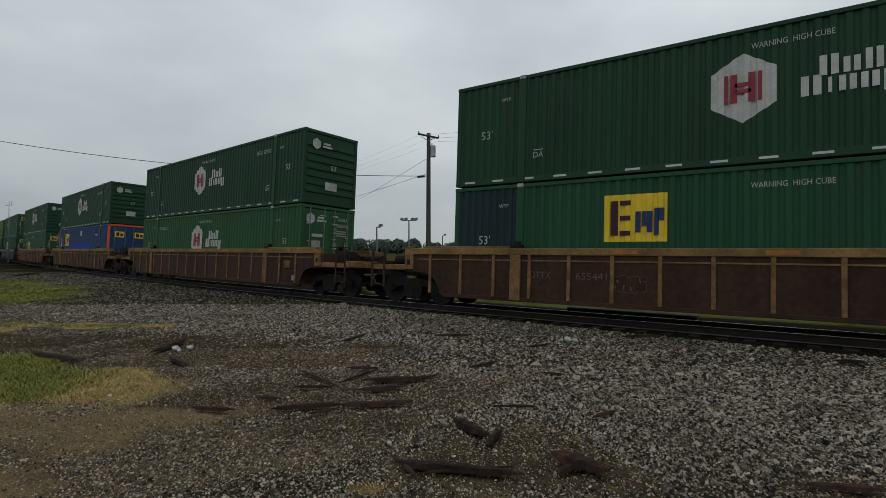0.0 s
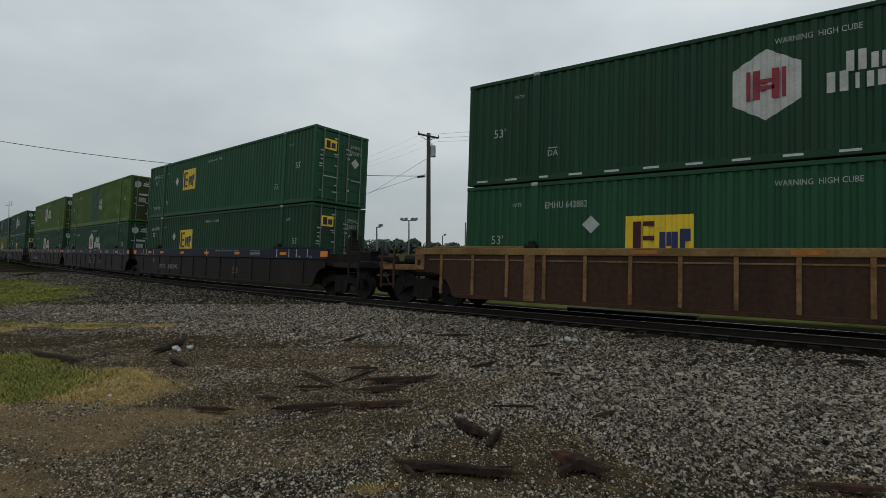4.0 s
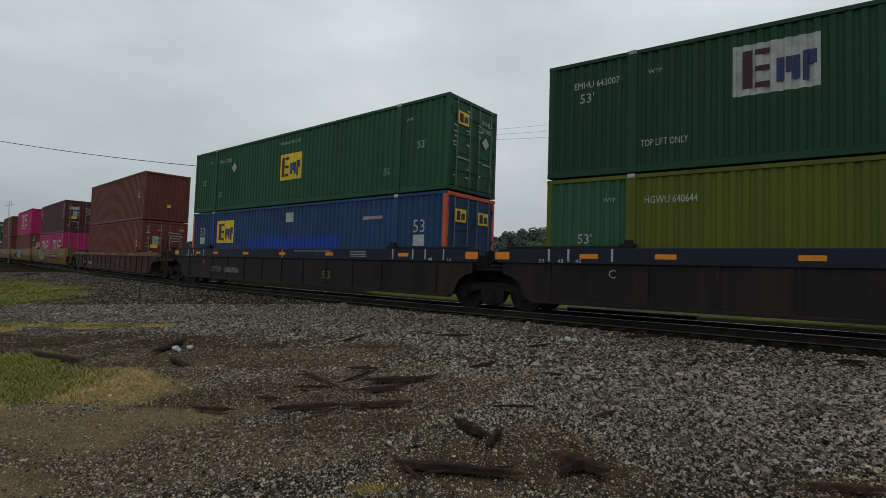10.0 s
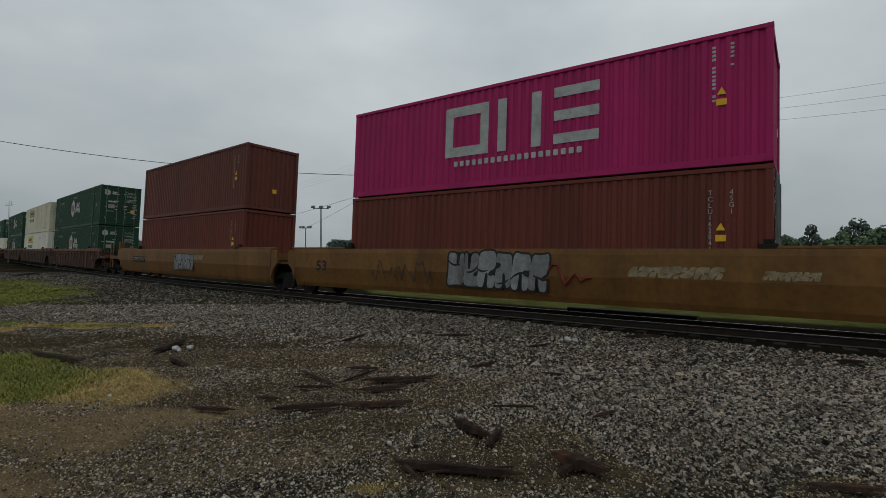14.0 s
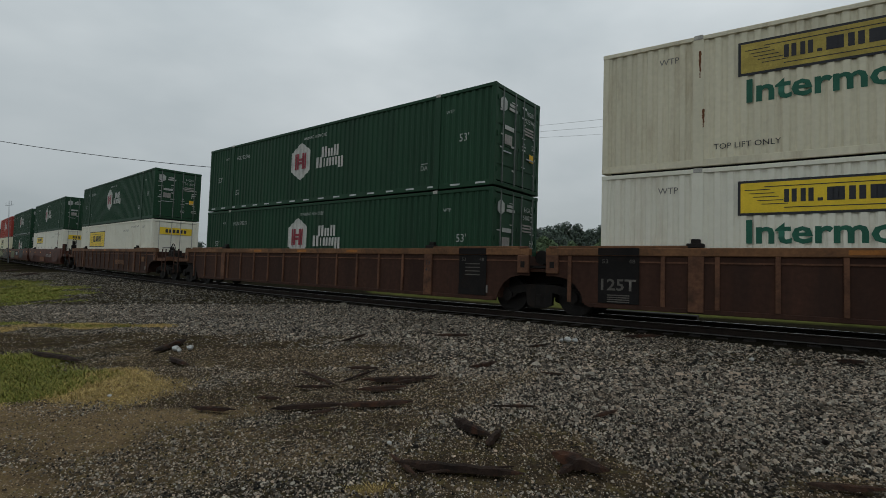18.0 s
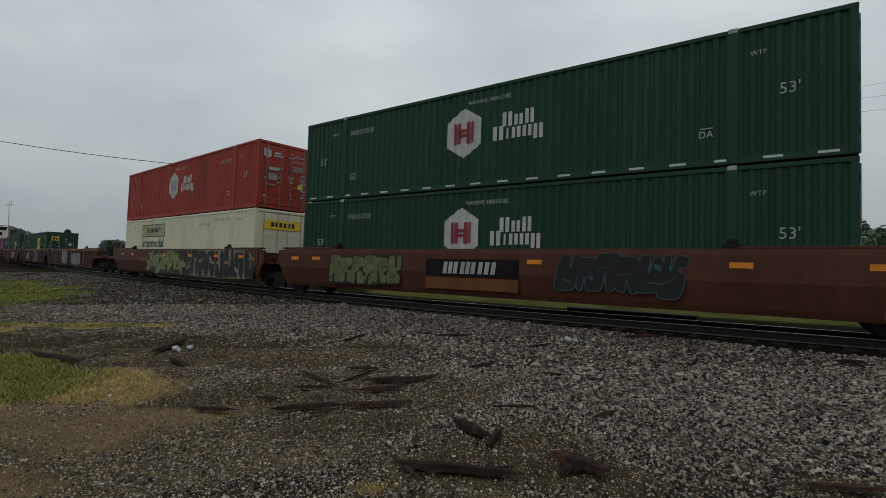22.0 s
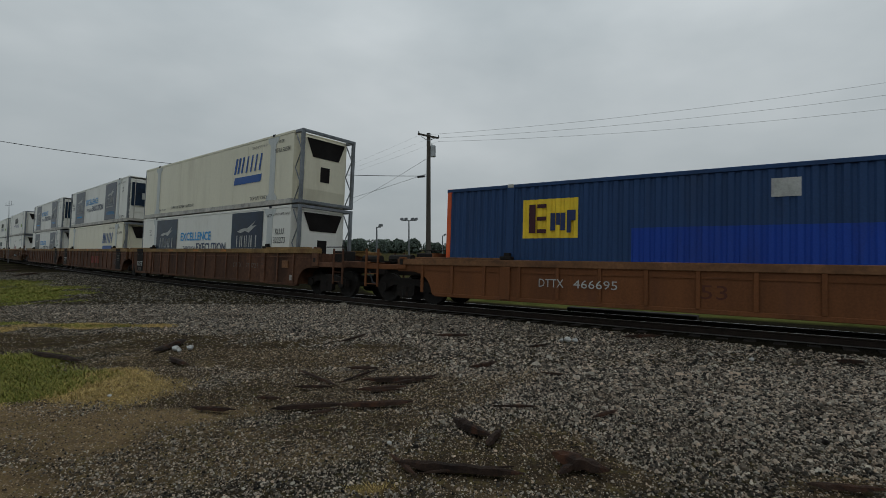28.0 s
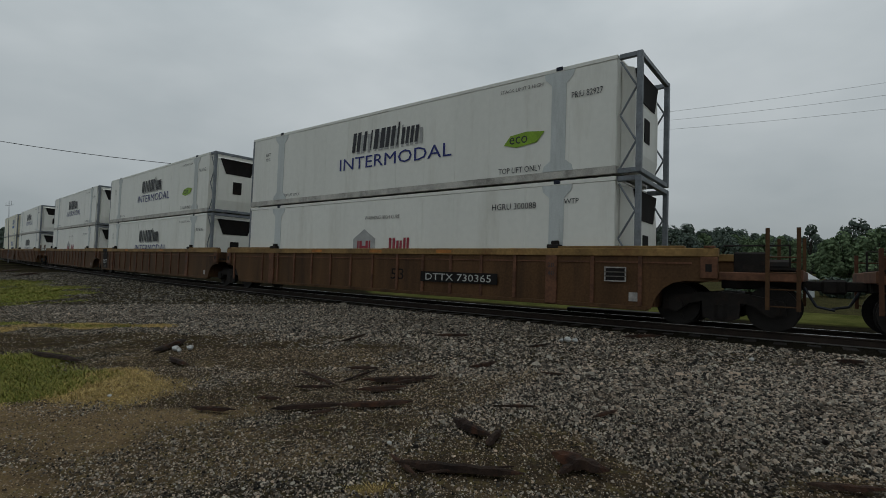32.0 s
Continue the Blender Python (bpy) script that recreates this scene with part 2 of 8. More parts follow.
surface("tie_wood", (0.0165, 0.0127, 0.0099), rough=0.85, var=0.45, scale=4, fine=40, bump=0.6, per="object", spread=0.3)
surface("wet_wood", (0.021, 0.0115, 0.0075), rough=0.7, var=0.6, scale=6, fine=60, bump=0.9, stain=(0.095, 0.034, 0.015), stain_amount=0.75, per="object", spread=0.4, gloss=0.12)
surface("pole_wood", (0.075, 0.065, 0.055), rough=0.85, var=0.3, scale=3, fine=30, bump=0.4, streak=True)
surface("pale_stone", (0.40, 0.40, 0.38), rough=0.8, var=0.25, scale=10, bump=0.5)
surface("shed_roof", (0.52, 0.54, 0.55), rough=0.5, var=0.1, scale=0.5)
surface("shed_wall", (0.35, 0.36, 0.36), rough=0.6, var=0.1, scale=0.5)
surface("wire_black", (0.03, 0.032, 0.038), rough=0.6, var=0.1, bump=0.0)
surface("wire_grey", (0.42, 0.43, 0.44), rough=0.5, var=0.1, bump=0.0)
surface("lamp_grey", (0.16, 0.17, 0.18), rough=0.5, var=0.2, bump=0.0)
surface("gravel_stone", (0.1056, 0.09842, 0.08222), rough=0.75, var=0.35, scale=22, fine=110, bump=0.4, stain=(0.040, 0.028, 0.017), stain_amount=0.8, stain_scale=0.6, per="island", spread=0.92, skew=2.1, alt=(0.124, 0.093, 0.068), gloss=0.15)
surface("soil_stone", (0.165, 0.122, 0.078), rough=0.8, var=0.35, scale=20, fine=90, bump=0.4, per="island", spread=0.7, skew=1.4, alt=(0.130, 0.094, 0.058), gloss=0.15)
surface("road_stone", (0.088, 0.080, 0.068), rough=0.75, var=0.25, scale=20, fine=90, bump=0.4, stain=(0.046, 0.034, 0.022), stain_amount=0.6, stain_scale=0.35, per="island", spread=0.75, skew=1.8, alt=(0.096, 0.080, 0.060), gloss=0.15)
surface("grass_blade", (0.135, 0.1602, 0.0324), rough=0.7, var=0.25, scale=1.0, fine=6, bump=0.0, per="island", spread=0.35, alt=(0.235, 0.205, 0.055), gloss=0.1)
surface("straw_blade", (0.44, 0.30, 0.125), rough=0.75, var=0.25, scale=1.0, fine=6, bump=0.0, per="island", spread=0.4, alt=(0.34, 0.27, 0.10), gloss=0.1)
# both leaf greens are lifted towards blue-grey: distance haze is mixed into their colour
surface("hazed_leaf", (0.112, 0.136, 0.124), rough=0.9, var=0.25, scale=0.22, fine=1.2, bump=0.0, per="island", spread=0.12, gloss=0.0, alt=(0.088, 0.116, 0.082))
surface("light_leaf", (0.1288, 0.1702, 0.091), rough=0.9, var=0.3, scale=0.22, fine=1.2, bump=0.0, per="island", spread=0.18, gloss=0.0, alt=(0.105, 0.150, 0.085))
surface("bark", (0.05, 0.042, 0.035), rough=0.9, var=0.3, scale=3, bump=0.5)
surface("graffiti_white", (0.190, 0.190, 0.185), rough=0.6, var=0.4, scale=1.4, fine=8, bump=0.0, stain=(0.060, 0.042, 0.036), stain_amount=0.85, stain_scale=1.6, streak=True)
surface("graffiti_green", (0.125, 0.140, 0.060), rough=0.6, var=0.4, scale=2.5, bump=0.0)
surface("soft_black", (0.17, 0.16, 0.15), rough=0.7, var=0.3, scale=5, fine=30, bump=0.0)
surface("dim_lettering", (0.104, 0.092, 0.08), rough=0.7, var=0.35, scale=5, fine=30, bump=0.0)
surface("chalk", (0.24, 0.19, 0.11), rough=0.8, var=0.4, scale=5, bump=0.0)
surface("dull_red", (0.17, 0.026, 0.019), rough=0.7, var=0.35, scale=4, bump=0.0)
surface("graffiti_faint", (0.048, 0.034, 0.034), rough=0.7, var=0.4, scale=4, bump=0.0)
surface("graffiti_lime", (0.190, 0.205, 0.088), rough=0.6, var=0.3, scale=2.5, bump=0.0)
surface("graffiti_olive", (0.045, 0.050, 0.022), rough=0.7, var=0.35, scale=2.0, bump=0.0)
surface("graffiti_tan", (0.205, 0.175, 0.125), rough=0.7, var=0.4, scale=1.6, bump=0.0, stain=(0.085, 0.052, 0.030), stain_amount=0.7, stain_scale=1.3)
surface("graffiti_brown", (0.100, 0.070, 0.046), rough=0.7, var=0.45, scale=1.5, bump=0.0, stain=(0.14, 0.125, 0.095), stain_amount=0.8)
surface("graffiti_teal", (0.040, 0.085, 0.088), rough=0.6, var=0.3, scale=2.5, bump=0.0)
surface("graffiti_blue", (0.012, 0.022, 0.045), rough=0.6, var=0.3, scale=2.5, bump=0.0)
surface("graffiti_line", (0.02, 0.018, 0.018), rough=0.6, var=0.2, bump=0.0)


# ---- building blocks ----
class Shape:
    """Gathers faces, then becomes one mesh."""

    def __init__(self):
        self.v, self.f = [], []

    def box(self, x0, x1, y0, y1, z0, z1, c=0.0):
        if c <= 0:
            b = len(self.v)
            self.v += [(x, y, z) for z in (z0, z1) for y in (y0, y1) for x in (x0, x1)]
            self.f += [tuple(b + i for i in q) for q in ((0, 2, 3, 1), (4, 5, 7, 6), (0, 1, 5, 4), (2, 6, 7, 3), (0, 4, 6, 2), (1, 3, 7, 5))]
            return self
        bm = bmesh.new()
        bmesh.ops.create_cube(bm, size=1.0)
        for q in bm.verts:
            q.co = Vector(((x0 + x1) / 2 + q.co.x * (x1 - x0), (y0 + y1) / 2 + q.co.y * (y1 - y0), (z0 + z1) / 2 + q.co.z * (z1 - z0)))
        bmesh.ops.bevel(bm, geom=list(bm.edges), offset=c, segments=1, affect="EDGES")
        return self.take(bm)

    def take(self, bm, m=None):
        b = len(self.v)
        bm.verts.index_update()
        self.v += [tuple(m @ q.co) if m else tuple(q.co) for q in bm.verts]
        self.f += [tuple(b + q.index for q in face.verts) for face in bm.faces]
        bm.free()
        return self

    def prism(self, outline, axis, a, b, close=True):
        """An outline in the plane across the axis, pushed from a to b."""
        n, base = len(outline), len(self.v)
        for w in (a, b):
            for p, q in outline:
                self.v.append({"x": (w, p, q), "y": (p, w, q), "z": (p, q, w)}[axis])
        for i in range(n):
            j = (i + 1) % n
            self.f.append((base + i, base + j, base + n + j, base + n + i))
        if close:
            self.f += [tuple(base + i for i in reversed(range(n))), tuple(base + n + i for i in range(n))]
        return self

    def rod(self, p, q, r, n=8, r2=None):
        p, q = Vector(p), Vector(q)
        turn = (q - p).to_track_quat("Z", "Y")
        base = len(self.v)
        for c, rr in ((p, r), (q, r if r2 is None else r2)):
            for i in range(n):
                a = 2 * math.pi * i / n
                self.v.append(tuple(c + turn @ Vector((rr * math.cos(a), rr * math.sin(a), 0))))
        for i in range(n):
            j = (i + 1) % n
            self.f.append((base + i, base + j, base + n + j, base + n + i))
        self.f += [tuple(base + i for i in reversed(range(n))), tuple(base + n + i for i in range(n))]
        return self

    def mesh(self, name, mat, smooth=False):
        me = bpy.data.meshes.new(name)
        me.from_pydata(self.v, [], self.f)
        bm = bmesh.new()
        bm.from_mesh(me)
        bmesh.ops.recalc_face_normals(bm, faces=bm.faces)
        bm.to_mesh(me)
        bm.free()
        if smooth:
            me.shade_smooth()
        me.materials.append(MATS[mat])
        return me


KEPT = {}


def kept(key, mat, build, smooth=False):
    """One mesh for each shape and paint, shared by all that look alike."""
    if (key, mat) not in KEPT:
        made = build()
        KEPT[key, mat] = made.mesh(key if isinstance(key, str) else str(key[0]), mat, smooth) if isinstance(made, Shape) else made
    return KEPT[key, mat]


def part(name, me, parent, m=None, label=""):
    ob = new(name, me)
    ob.parent = parent
    if parent.name.startswith("well_car") and name != "truck":
        m = shift(0, 0, 0.125) @ (m or Matrix.Identity(4))
    if m is not None:
        ob.matrix_local = m
    return tagged(ob, label, kind="stuff" if name == "lettering" else "")


def shift(x, y, z):
    return Matrix.Translation((x, y, z))


def boxed(x0, x1, y0, y1, z0, z1, c=0.0):
    return lambda: Shape().box(x0, x1, y0, y1, z0, z1, c)


def words(text, mat, high, wide=0.0, bold=0.0):
    """Lettering as a flat mesh in the x-z plane, facing -y, centred."""
    key = ("words", text, high, wide, bold)
    if (key, mat) not in KEPT:
        cu = bpy.data.curves.new("words", "FONT")
        cu.body, cu.size, cu.resolution_u, cu.offset = text, 1.0, 2, bold
        cu.align_x, cu.align_y = "CENTER", "CENTER"
        ob = bpy.data.objects.new("words", cu)
        me = bpy.data.meshes.new_from_object(ob)
        bpy.data.objects.remove(ob)
        co = np.array([q.co[:] for q in me.vertices])
        lo, hi = co.min(0), co.max(0)
        k = high / max(hi[1] - lo[1], 1e-3)
        kx = wide / (hi[0] - lo[0]) if wide else k * 0.95
        mid = (lo + hi) / 2
        for q in me.vertices:
            q.co = ((q.co.x - mid[0]) * kx, 0, (q.co.y - mid[1]) * k)
        me.materials.clear()
        me.materials.append(MATS[mat])
        KEPT[key, mat] = me
    return KEPT[key, mat]


def plate(w, h, d=0.006):
    return lambda: Shape().box(-w / 2, w / 2, -d, 0, -h / 2, h / 2)


def flat(outline, d=0.004):
    return lambda: Shape().prism(outline, "y", -d, 0)


# ---- the railway: a long easy curve with its near rail raised ----
BEND_AT = (-90.0, -45.0, -25.0, -12.0, -2.0, 6.0, 14.0, 22.0)
BEND = (44.75, 43.66, 43.04, 41.92, 40.14, 38.13, 35.50, 32.80)
CANT = 0.0551
STEP = 0.25
WAY = np.arange(-1000.0, 800.0, STEP)
TURN = np.radians(np.convolve(np.pad(np.interp(WAY, BEND_AT, BEND), 16, "edge"), np.ones(33) / 33, "valid"))
WAY_X = np.concatenate([[0], np.cumsum(np.cos((TURN[1:] + TURN[:-1]) / 2) * STEP)])
WAY_Y = np.concatenate([[0], np.cumsum(-np.sin((TURN[1:] + TURN[:-1]) / 2) * STEP)])
ORIGIN = int(np.argmin(abs(WAY)))
WAY_X += -6.911 - WAY_X[ORIGIN]
WAY_Y += 21.602 - WAY_Y[ORIGIN]


def on_way(s):
    return float(np.interp(s, WAY, WAY_X)), float(np.interp(s, WAY, WAY_Y)), float(np.interp(s, WAY, TURN))


def beside(s, off, z=0.0):
    """The point off metres beyond the middle of the track (minus: on the camera's side)."""
    x, y, t = on_way(s)
    return x + math.sin(t) * off, y + math.cos(t) * off, z


def track_pose(s):
    x, y, t = on_way(s)
    return shift(x, y, 0) @ Matrix.Rotation(-t, 4, "Z") @ Matrix.Rotation(-CANT, 4, "X")


TRUCK = 9.69


def unit_pose(s):
    """A car that stands on its two trucks."""
    a, b = Vector(on_way(s - TRUCK)[:2]), Vector(on_way(s + TRUCK)[:2])
    mid, d = (a + b) / 2, b - a
    return shift(mid.x, mid.y, 0) @ Matrix.Rotation(math.atan2(d.y, d.x), 4, "Z") @ Matrix.Rotation(-CANT, 4, "X")


# speed rises slowly along the clip
SPEED_AT = (0, 4, 8, 12, 16, 20, 24, 28, 32)
SPEED = (17.51, 17.61, 17.73, 17.91, 18.16, 18.34, 18.48, 18.56, 18.59)
CLOCK = np.linspace(0, 32, 961)
GONE = np.interp(CLOCK, SPEED_AT, SPEED)
GONE = np.concatenate([[0], np.cumsum((GONE[1:] + GONE[:-1]) / 2 * (CLOCK[1] - CLOCK[0]))])


def gone(t):
    return float(np.interp(t, CLOCK, GONE))


# ---- ground ----
def spread_lines(lo, hi, dense0, dense1, step, grow=1.25):
    out = list(np.arange(dense0, dense1 + 1e-6, step))
    d, x = step, dense1
    while x < hi:
        d *= grow
        x += d
        out.append(x)
    d, x = step, dense0
    while x > lo:
        d *= grow
        x -= d
        out.insert(0, x)
    return np.array(out)


NEAR_WAY = (WAY > -260) & (WAY < 130)
SUB = np.flatnonzero(NEAR_WAY)[::4]
# a coarse copy of the line, for distances
LINE = np.stack([WAY_X[SUB], WAY_Y[SUB]], 1)
LINE_T = TURN[SUB]


def off_track(x, y):
    """Signed distance from the middle of the track, plus beyond it."""
    p = np.stack([x, y], 1)
    out = np.zeros(len(p))
    for i in range(0, len(p), 4000):
        d = p[i:i + 4000, None, :] - LINE[None]
        k = (d ** 2).sum(2).argmin(1)
        dd = d[np.arange(len(k)), k]
        out[i:i + 4000] = dd[:, 0] * np.sin(LINE_T[k]) + dd[:, 1] * np.cos(LINE_T[k])
    return out


def wave(x, y, k, seed):
    r = np.random.RandomState(seed)
    z = np.zeros_like(x)
    for i in range(7):
        a, f = r.uniform(0, 6.28), k * r.uniform(0.5, 1.9)
        z += np.sin(f * (x * math.cos(a) + y * math.sin(a)) + r.uniform(0, 6.28))
    return z / 7


def ground_height(x, y, off):
    z = -0.15 + 0.03 * wave(x, y, 0.8, 1) + 0.012 * wave(x, y, 3.0, 2)
    bed = np.clip(1 - (np.abs(off) - 1.9) / 1.6, 0, 1)
    z = np.where(off < 0, z + (-0.13 - z) * bed, z)
    z = np.where(off >= 0, -0.20 - 0.28 * np.clip((off - 1.7) / 1.5, 0, 1) + 0.03 * wave(x, y, 0.5, 3), z)
    # the land beyond falls away to the right
    a, b = np.clip((off - 8) / 14, 0, 1), np.clip((x + 2) / 14, 0, 1)
    return z - 3.6 * (a * a * (3 - 2 * a)) * b


# patches of green grass and of dry grass: x, y, half length, half width, turn
GREEN = ((-6.35, 7.05, 1.25, 1.00, 15), (-7.6, 7.9, 1.5, 1.1, 10), (-18.2, 20.8, 4.8, 2.6, 126), (-24.5, 27.0, 4.0, 2.2, 130), (-5.45, 6.5, 0.55, 0.5, 0), (-8.9, 12.2, 1.2, 0.22, -4), (-11.5, 12.6, 1.2, 0.4, 0))
DRY = ((-4.35, 6.95, 1.05, 0.80, -12), (-0.61, 3.95, 0.28, 0.10, 0), (-6.0, 5.9, 0.7, 0.35, 0), (-8.6, 12.3, 2.0, 0.36, -4), (-11.2, 11.6, 1.3, 0.5, 0))
SOIL = ((-1.77, 6.67, 2.6, 1.3, 0), (-3.3, 5.7, 1.2, 0.5, 0), (-4.6, 9.5, 3.2, 1.4, -10), (-1.10, 7.36, 1.9, 0.9, 0), (-0.9, 5.4, 1.1, 0.5, 0), (0.6, 4.5, 1.1, 0.55, 0), (-8.29, 10.23, 2.6, 1.0, 0), (1.25, 4.25, 0.8, 0.45, 0), (3.1, 3.85, 0.6, 0.25, 0), (-4.5, 7.6, 1.7, 0.9, 0), (-2.6, 8.3, 1.6, 0.8, 0))
DIRT = ((-5.3, 5.0, 2.0, 1.1, 10), (-4.0, 3.9, 1.0, 0.4, 0), (-3.3, 5.7, 1.0, 0.4, 0))
MIXED = ((-2.7, 4.3, 2.7, 1.0, 0), (-3.6, 8.9, 2.6, 0.8, 0), (-6.5, 6.6, 1.6, 1.2, 0))


def patch_mask(x, y, patches, wob=0.35, seed=11):
    m = np.zeros_like(x)
    w = wave(x, y, 2.2, seed) * wob * 2
    for cx, cy, a, b, turn in patches:
        c, s = math.cos(radians(turn)), math.sin(radians(turn))
        u, v = (x - cx) * c + (y - cy) * s, -(x - cx) * s + (y - cy) * c
        m = np.maximum(m, np.clip((1.15 - np.sqrt((u / a) ** 2 + (v / b) ** 2) + w) / 0.4, 0, 1))
    return m


def soil_mask(x, y):
    """Bare brown dirt at the roadside, thinner soil between the stones elsewhere."""
    return np.maximum(patch_mask(x, y, DIRT, 0.5, 19), np.maximum(0.8 * patch_mask(x, y, SOIL, 0.5, 17), 0.5 * patch_mask(x, y, MIXED, 0.6, 29)))


def ground_material():
    m = bpy.data.materials.new("ground_cover")
    m.use_nodes = True
    n, l = m.node_tree.nodes, m.node_tree.links
    b = n["Principled BSDF"]
    b.inputs["Roughness"].default_value = 0.85
    b.inputs["Specular IOR Level"].default_value = 0.0
    co = n.new("ShaderNodeTexCoord")

    def noise_of(scale, detail=6.0, rough=0.6):
        t = n.new("ShaderNodeTexNoise")
        t.inputs["Scale"].default_value, t.inputs["Detail"].default_value, t.inputs["Roughness"].default_value = scale, detail, rough
        l.new(co.outputs["Object"], t.inputs["Vector"])
        return t.outputs["Fac"]

    def cells(scale):
        t = n.new("ShaderNodeTexVoronoi")
        t.inputs["Scale"].default_value = scale
        l.new(co.outputs["Object"], t.inputs["Vector"])
        return t

    def two(a, c, src, lo=0.35, hi=0.65):
        r = n.new("ShaderNodeValToRGB")
        r.color_ramp.elements[0].position, r.color_ramp.elements[0].color = lo, (*a, 1)
        r.color_ramp.elements[1].position, r.color_ramp.elements[1].color = hi, (*c, 1)
        l.new(src, r.inputs["Fac"])
        return r.outputs["Color"]

    def mix(a, c, fac):
        x = n.new("ShaderNodeMix")
        x.data_type = "RGBA"
        l.new(fac, x.inputs["Factor"])
        l.new(a, x.inputs["A"])
        l.new(c, x.inputs["B"])
        return x.outputs["Result"]

    def mask(name, jag=0.5, scale=9.0):
        a = n.new("ShaderNodeAttribute")
        a.attribute_name = name
        s = n.new("ShaderNodeMath")
        s.operation = "MULTIPLY_ADD"
        s.inputs[1].default_value, s.inputs[2].default_value = jag * 2, -jag
        l.new(noise_of(scale, 8, 0.7), s.inputs[0])
        t = n.new("ShaderNodeMath")
        t.use_clamp = True
        l.new(a.outputs["Fac"], t.inputs[0])
        l.new(s.outputs[0], t.inputs[1])
        return t.outputs[0]

    v = cells(32)
    bits = n.new("ShaderNodeSeparateColor")
    l.new(v.outputs["Color"], bits.inputs["Color"])
    # gravel base kept near black: shade in the gaps between stones is in its colour
    stones = two((0.004, 0.0035, 0.003), (0.045, 0.041, 0.035), bits.outputs["Red"], 0.1, 0.95)
    shaded_fines = two((0.006, 0.0048, 0.0035), (0.042, 0.034, 0.024), noise_of(30, 8, 0.75))
    gravel = mix(shaded_fines, stones, two((0.1, 0.1, 0.1), (0.8, 0.8, 0.8), noise_of(1.2)))
    soil = mix(two((0.075, 0.050, 0.026), (0.30, 0.208, 0.112), noise_of(46, 9, 0.8)), two((0.055, 0.038, 0.022), (0.27, 0.193, 0.105), noise_of(5, 10, 0.75)), two((0.2, 0.2, 0.2), (0.7, 0.7, 0.7), noise_of(2.1)))
    dry = two((0.12, 0.08, 0.032), (0.36, 0.25, 0.10), noise_of(18, 9, 0.75))
    grass = two((0.05, 0.065, 0.012), (0.16, 0.175, 0.034), noise_of(10, 9, 0.75))
    field = two((0.055, 0.062, 0.018), (0.125, 0.128, 0.040), noise_of(0.6, 9, 0.7))
    # bed is near black: shade under the train is put into its colour
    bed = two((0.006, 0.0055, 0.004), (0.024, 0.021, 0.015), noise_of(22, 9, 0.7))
    damp = two((0.018, 0.0125, 0.008), (0.085, 0.061, 0.039), noise_of(40, 9, 0.85))
    soil = mix(soil, damp, mask("damp", 0.3, 4.0))
    c = mix(gravel, soil, mask("soil", 0.9, 3.0))
    c = mix(c, dry, mask("dry", 0.7, 7.0))
    c = mix(c, grass, mask("grass", 0.6, 7.0))
    c = mix(c, field, mask("field", 0.3, 2.0))
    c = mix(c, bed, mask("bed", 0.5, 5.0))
    l.new(c, b.inputs["Base Color"])
    bp = n.new("ShaderNodeBump")
    bp.inputs["Strength"].default_value, bp.inputs["Distance"].default_value = 0.8, 0.03
    l.new(v.outputs["Distance"], bp.inputs["Height"])
    bp2 = n.new("ShaderNodeBump")
    bp2.inputs["Strength"].default_value, bp2.inputs["Distance"].default_value = 0.5, 0.02
    l.new(noise_of(60, 6, 0.7), bp2.inputs["Height"])
    l.new(bp.outputs["Normal"], bp2.inputs["Normal"])
    l.new(bp2.outputs["Normal"], b.inputs["Normal"])
    return m


def build_ground():
    xs = spread_lines(-2600, 2600, -14, 16, 0.16)
    ys = spread_lines(-600, 3600, 1.5, 24, 0.16)
    gx, gy = np.meshgrid(xs, ys)
    x, y = gx.ravel(), gy.ravel()
    off = off_track(x, y)
    z = ground_height(x, y, off)
    nx, ny = len(xs), len(ys)
    i = (np.arange(ny - 1)[:, None] * nx + np.arange(nx - 1)[None]).ravel()
    faces = np.stack([i, i + 1, i + nx + 1, i + nx], 1)
    me = bpy.data.meshes.new("ground")
    me.vertices.add(len(x))
    me.vertices.foreach_set("co", np.stack([x, y, z], 1).ravel())
    me.loops.add(faces.size)
    me.loops.foreach_set("vertex_index", faces.ravel())
    me.polygons.add(len(faces))
    me.polygons.foreach_set("loop_start", np.arange(0, faces.size, 4))
    me.update(calc_edges=True)
    far = np.hypot(x, y)
    fields = np.clip((off - 4.5) / 0.5, 0, 1)
    left = np.clip((far - 95) / 20, 0, 1) * (off < -9)
    # bed reaches 13 m further at left, where its dark colour stands for shadowed scrub
    for key, val in (("grass", np.maximum(patch_mask(x, y, GREEN), left)), ("dry", patch_mask(x, y, DRY, 0.4, 13)), ("soil", soil_mask(x, y) * 0.9), ("damp", patch_mask(x, y, SOIL, 0.5, 17) * (1 - patch_mask(x, y, DIRT, 0.5, 19))),
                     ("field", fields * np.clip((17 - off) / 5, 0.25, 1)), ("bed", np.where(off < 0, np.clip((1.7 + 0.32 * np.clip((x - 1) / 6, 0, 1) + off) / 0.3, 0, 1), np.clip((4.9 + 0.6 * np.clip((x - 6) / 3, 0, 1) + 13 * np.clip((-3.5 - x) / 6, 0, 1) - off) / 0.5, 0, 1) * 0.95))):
        at = me.attributes.new(key, "FLOAT", "POINT")
        at.data.foreach_set("value", val.astype(np.float32))
    me.materials.append(ground_material())
    me.shade_smooth()
    tagged(new("ground", me), "wet grey gravel ground with soil and grass", "ground", kind="structure")


build_ground()


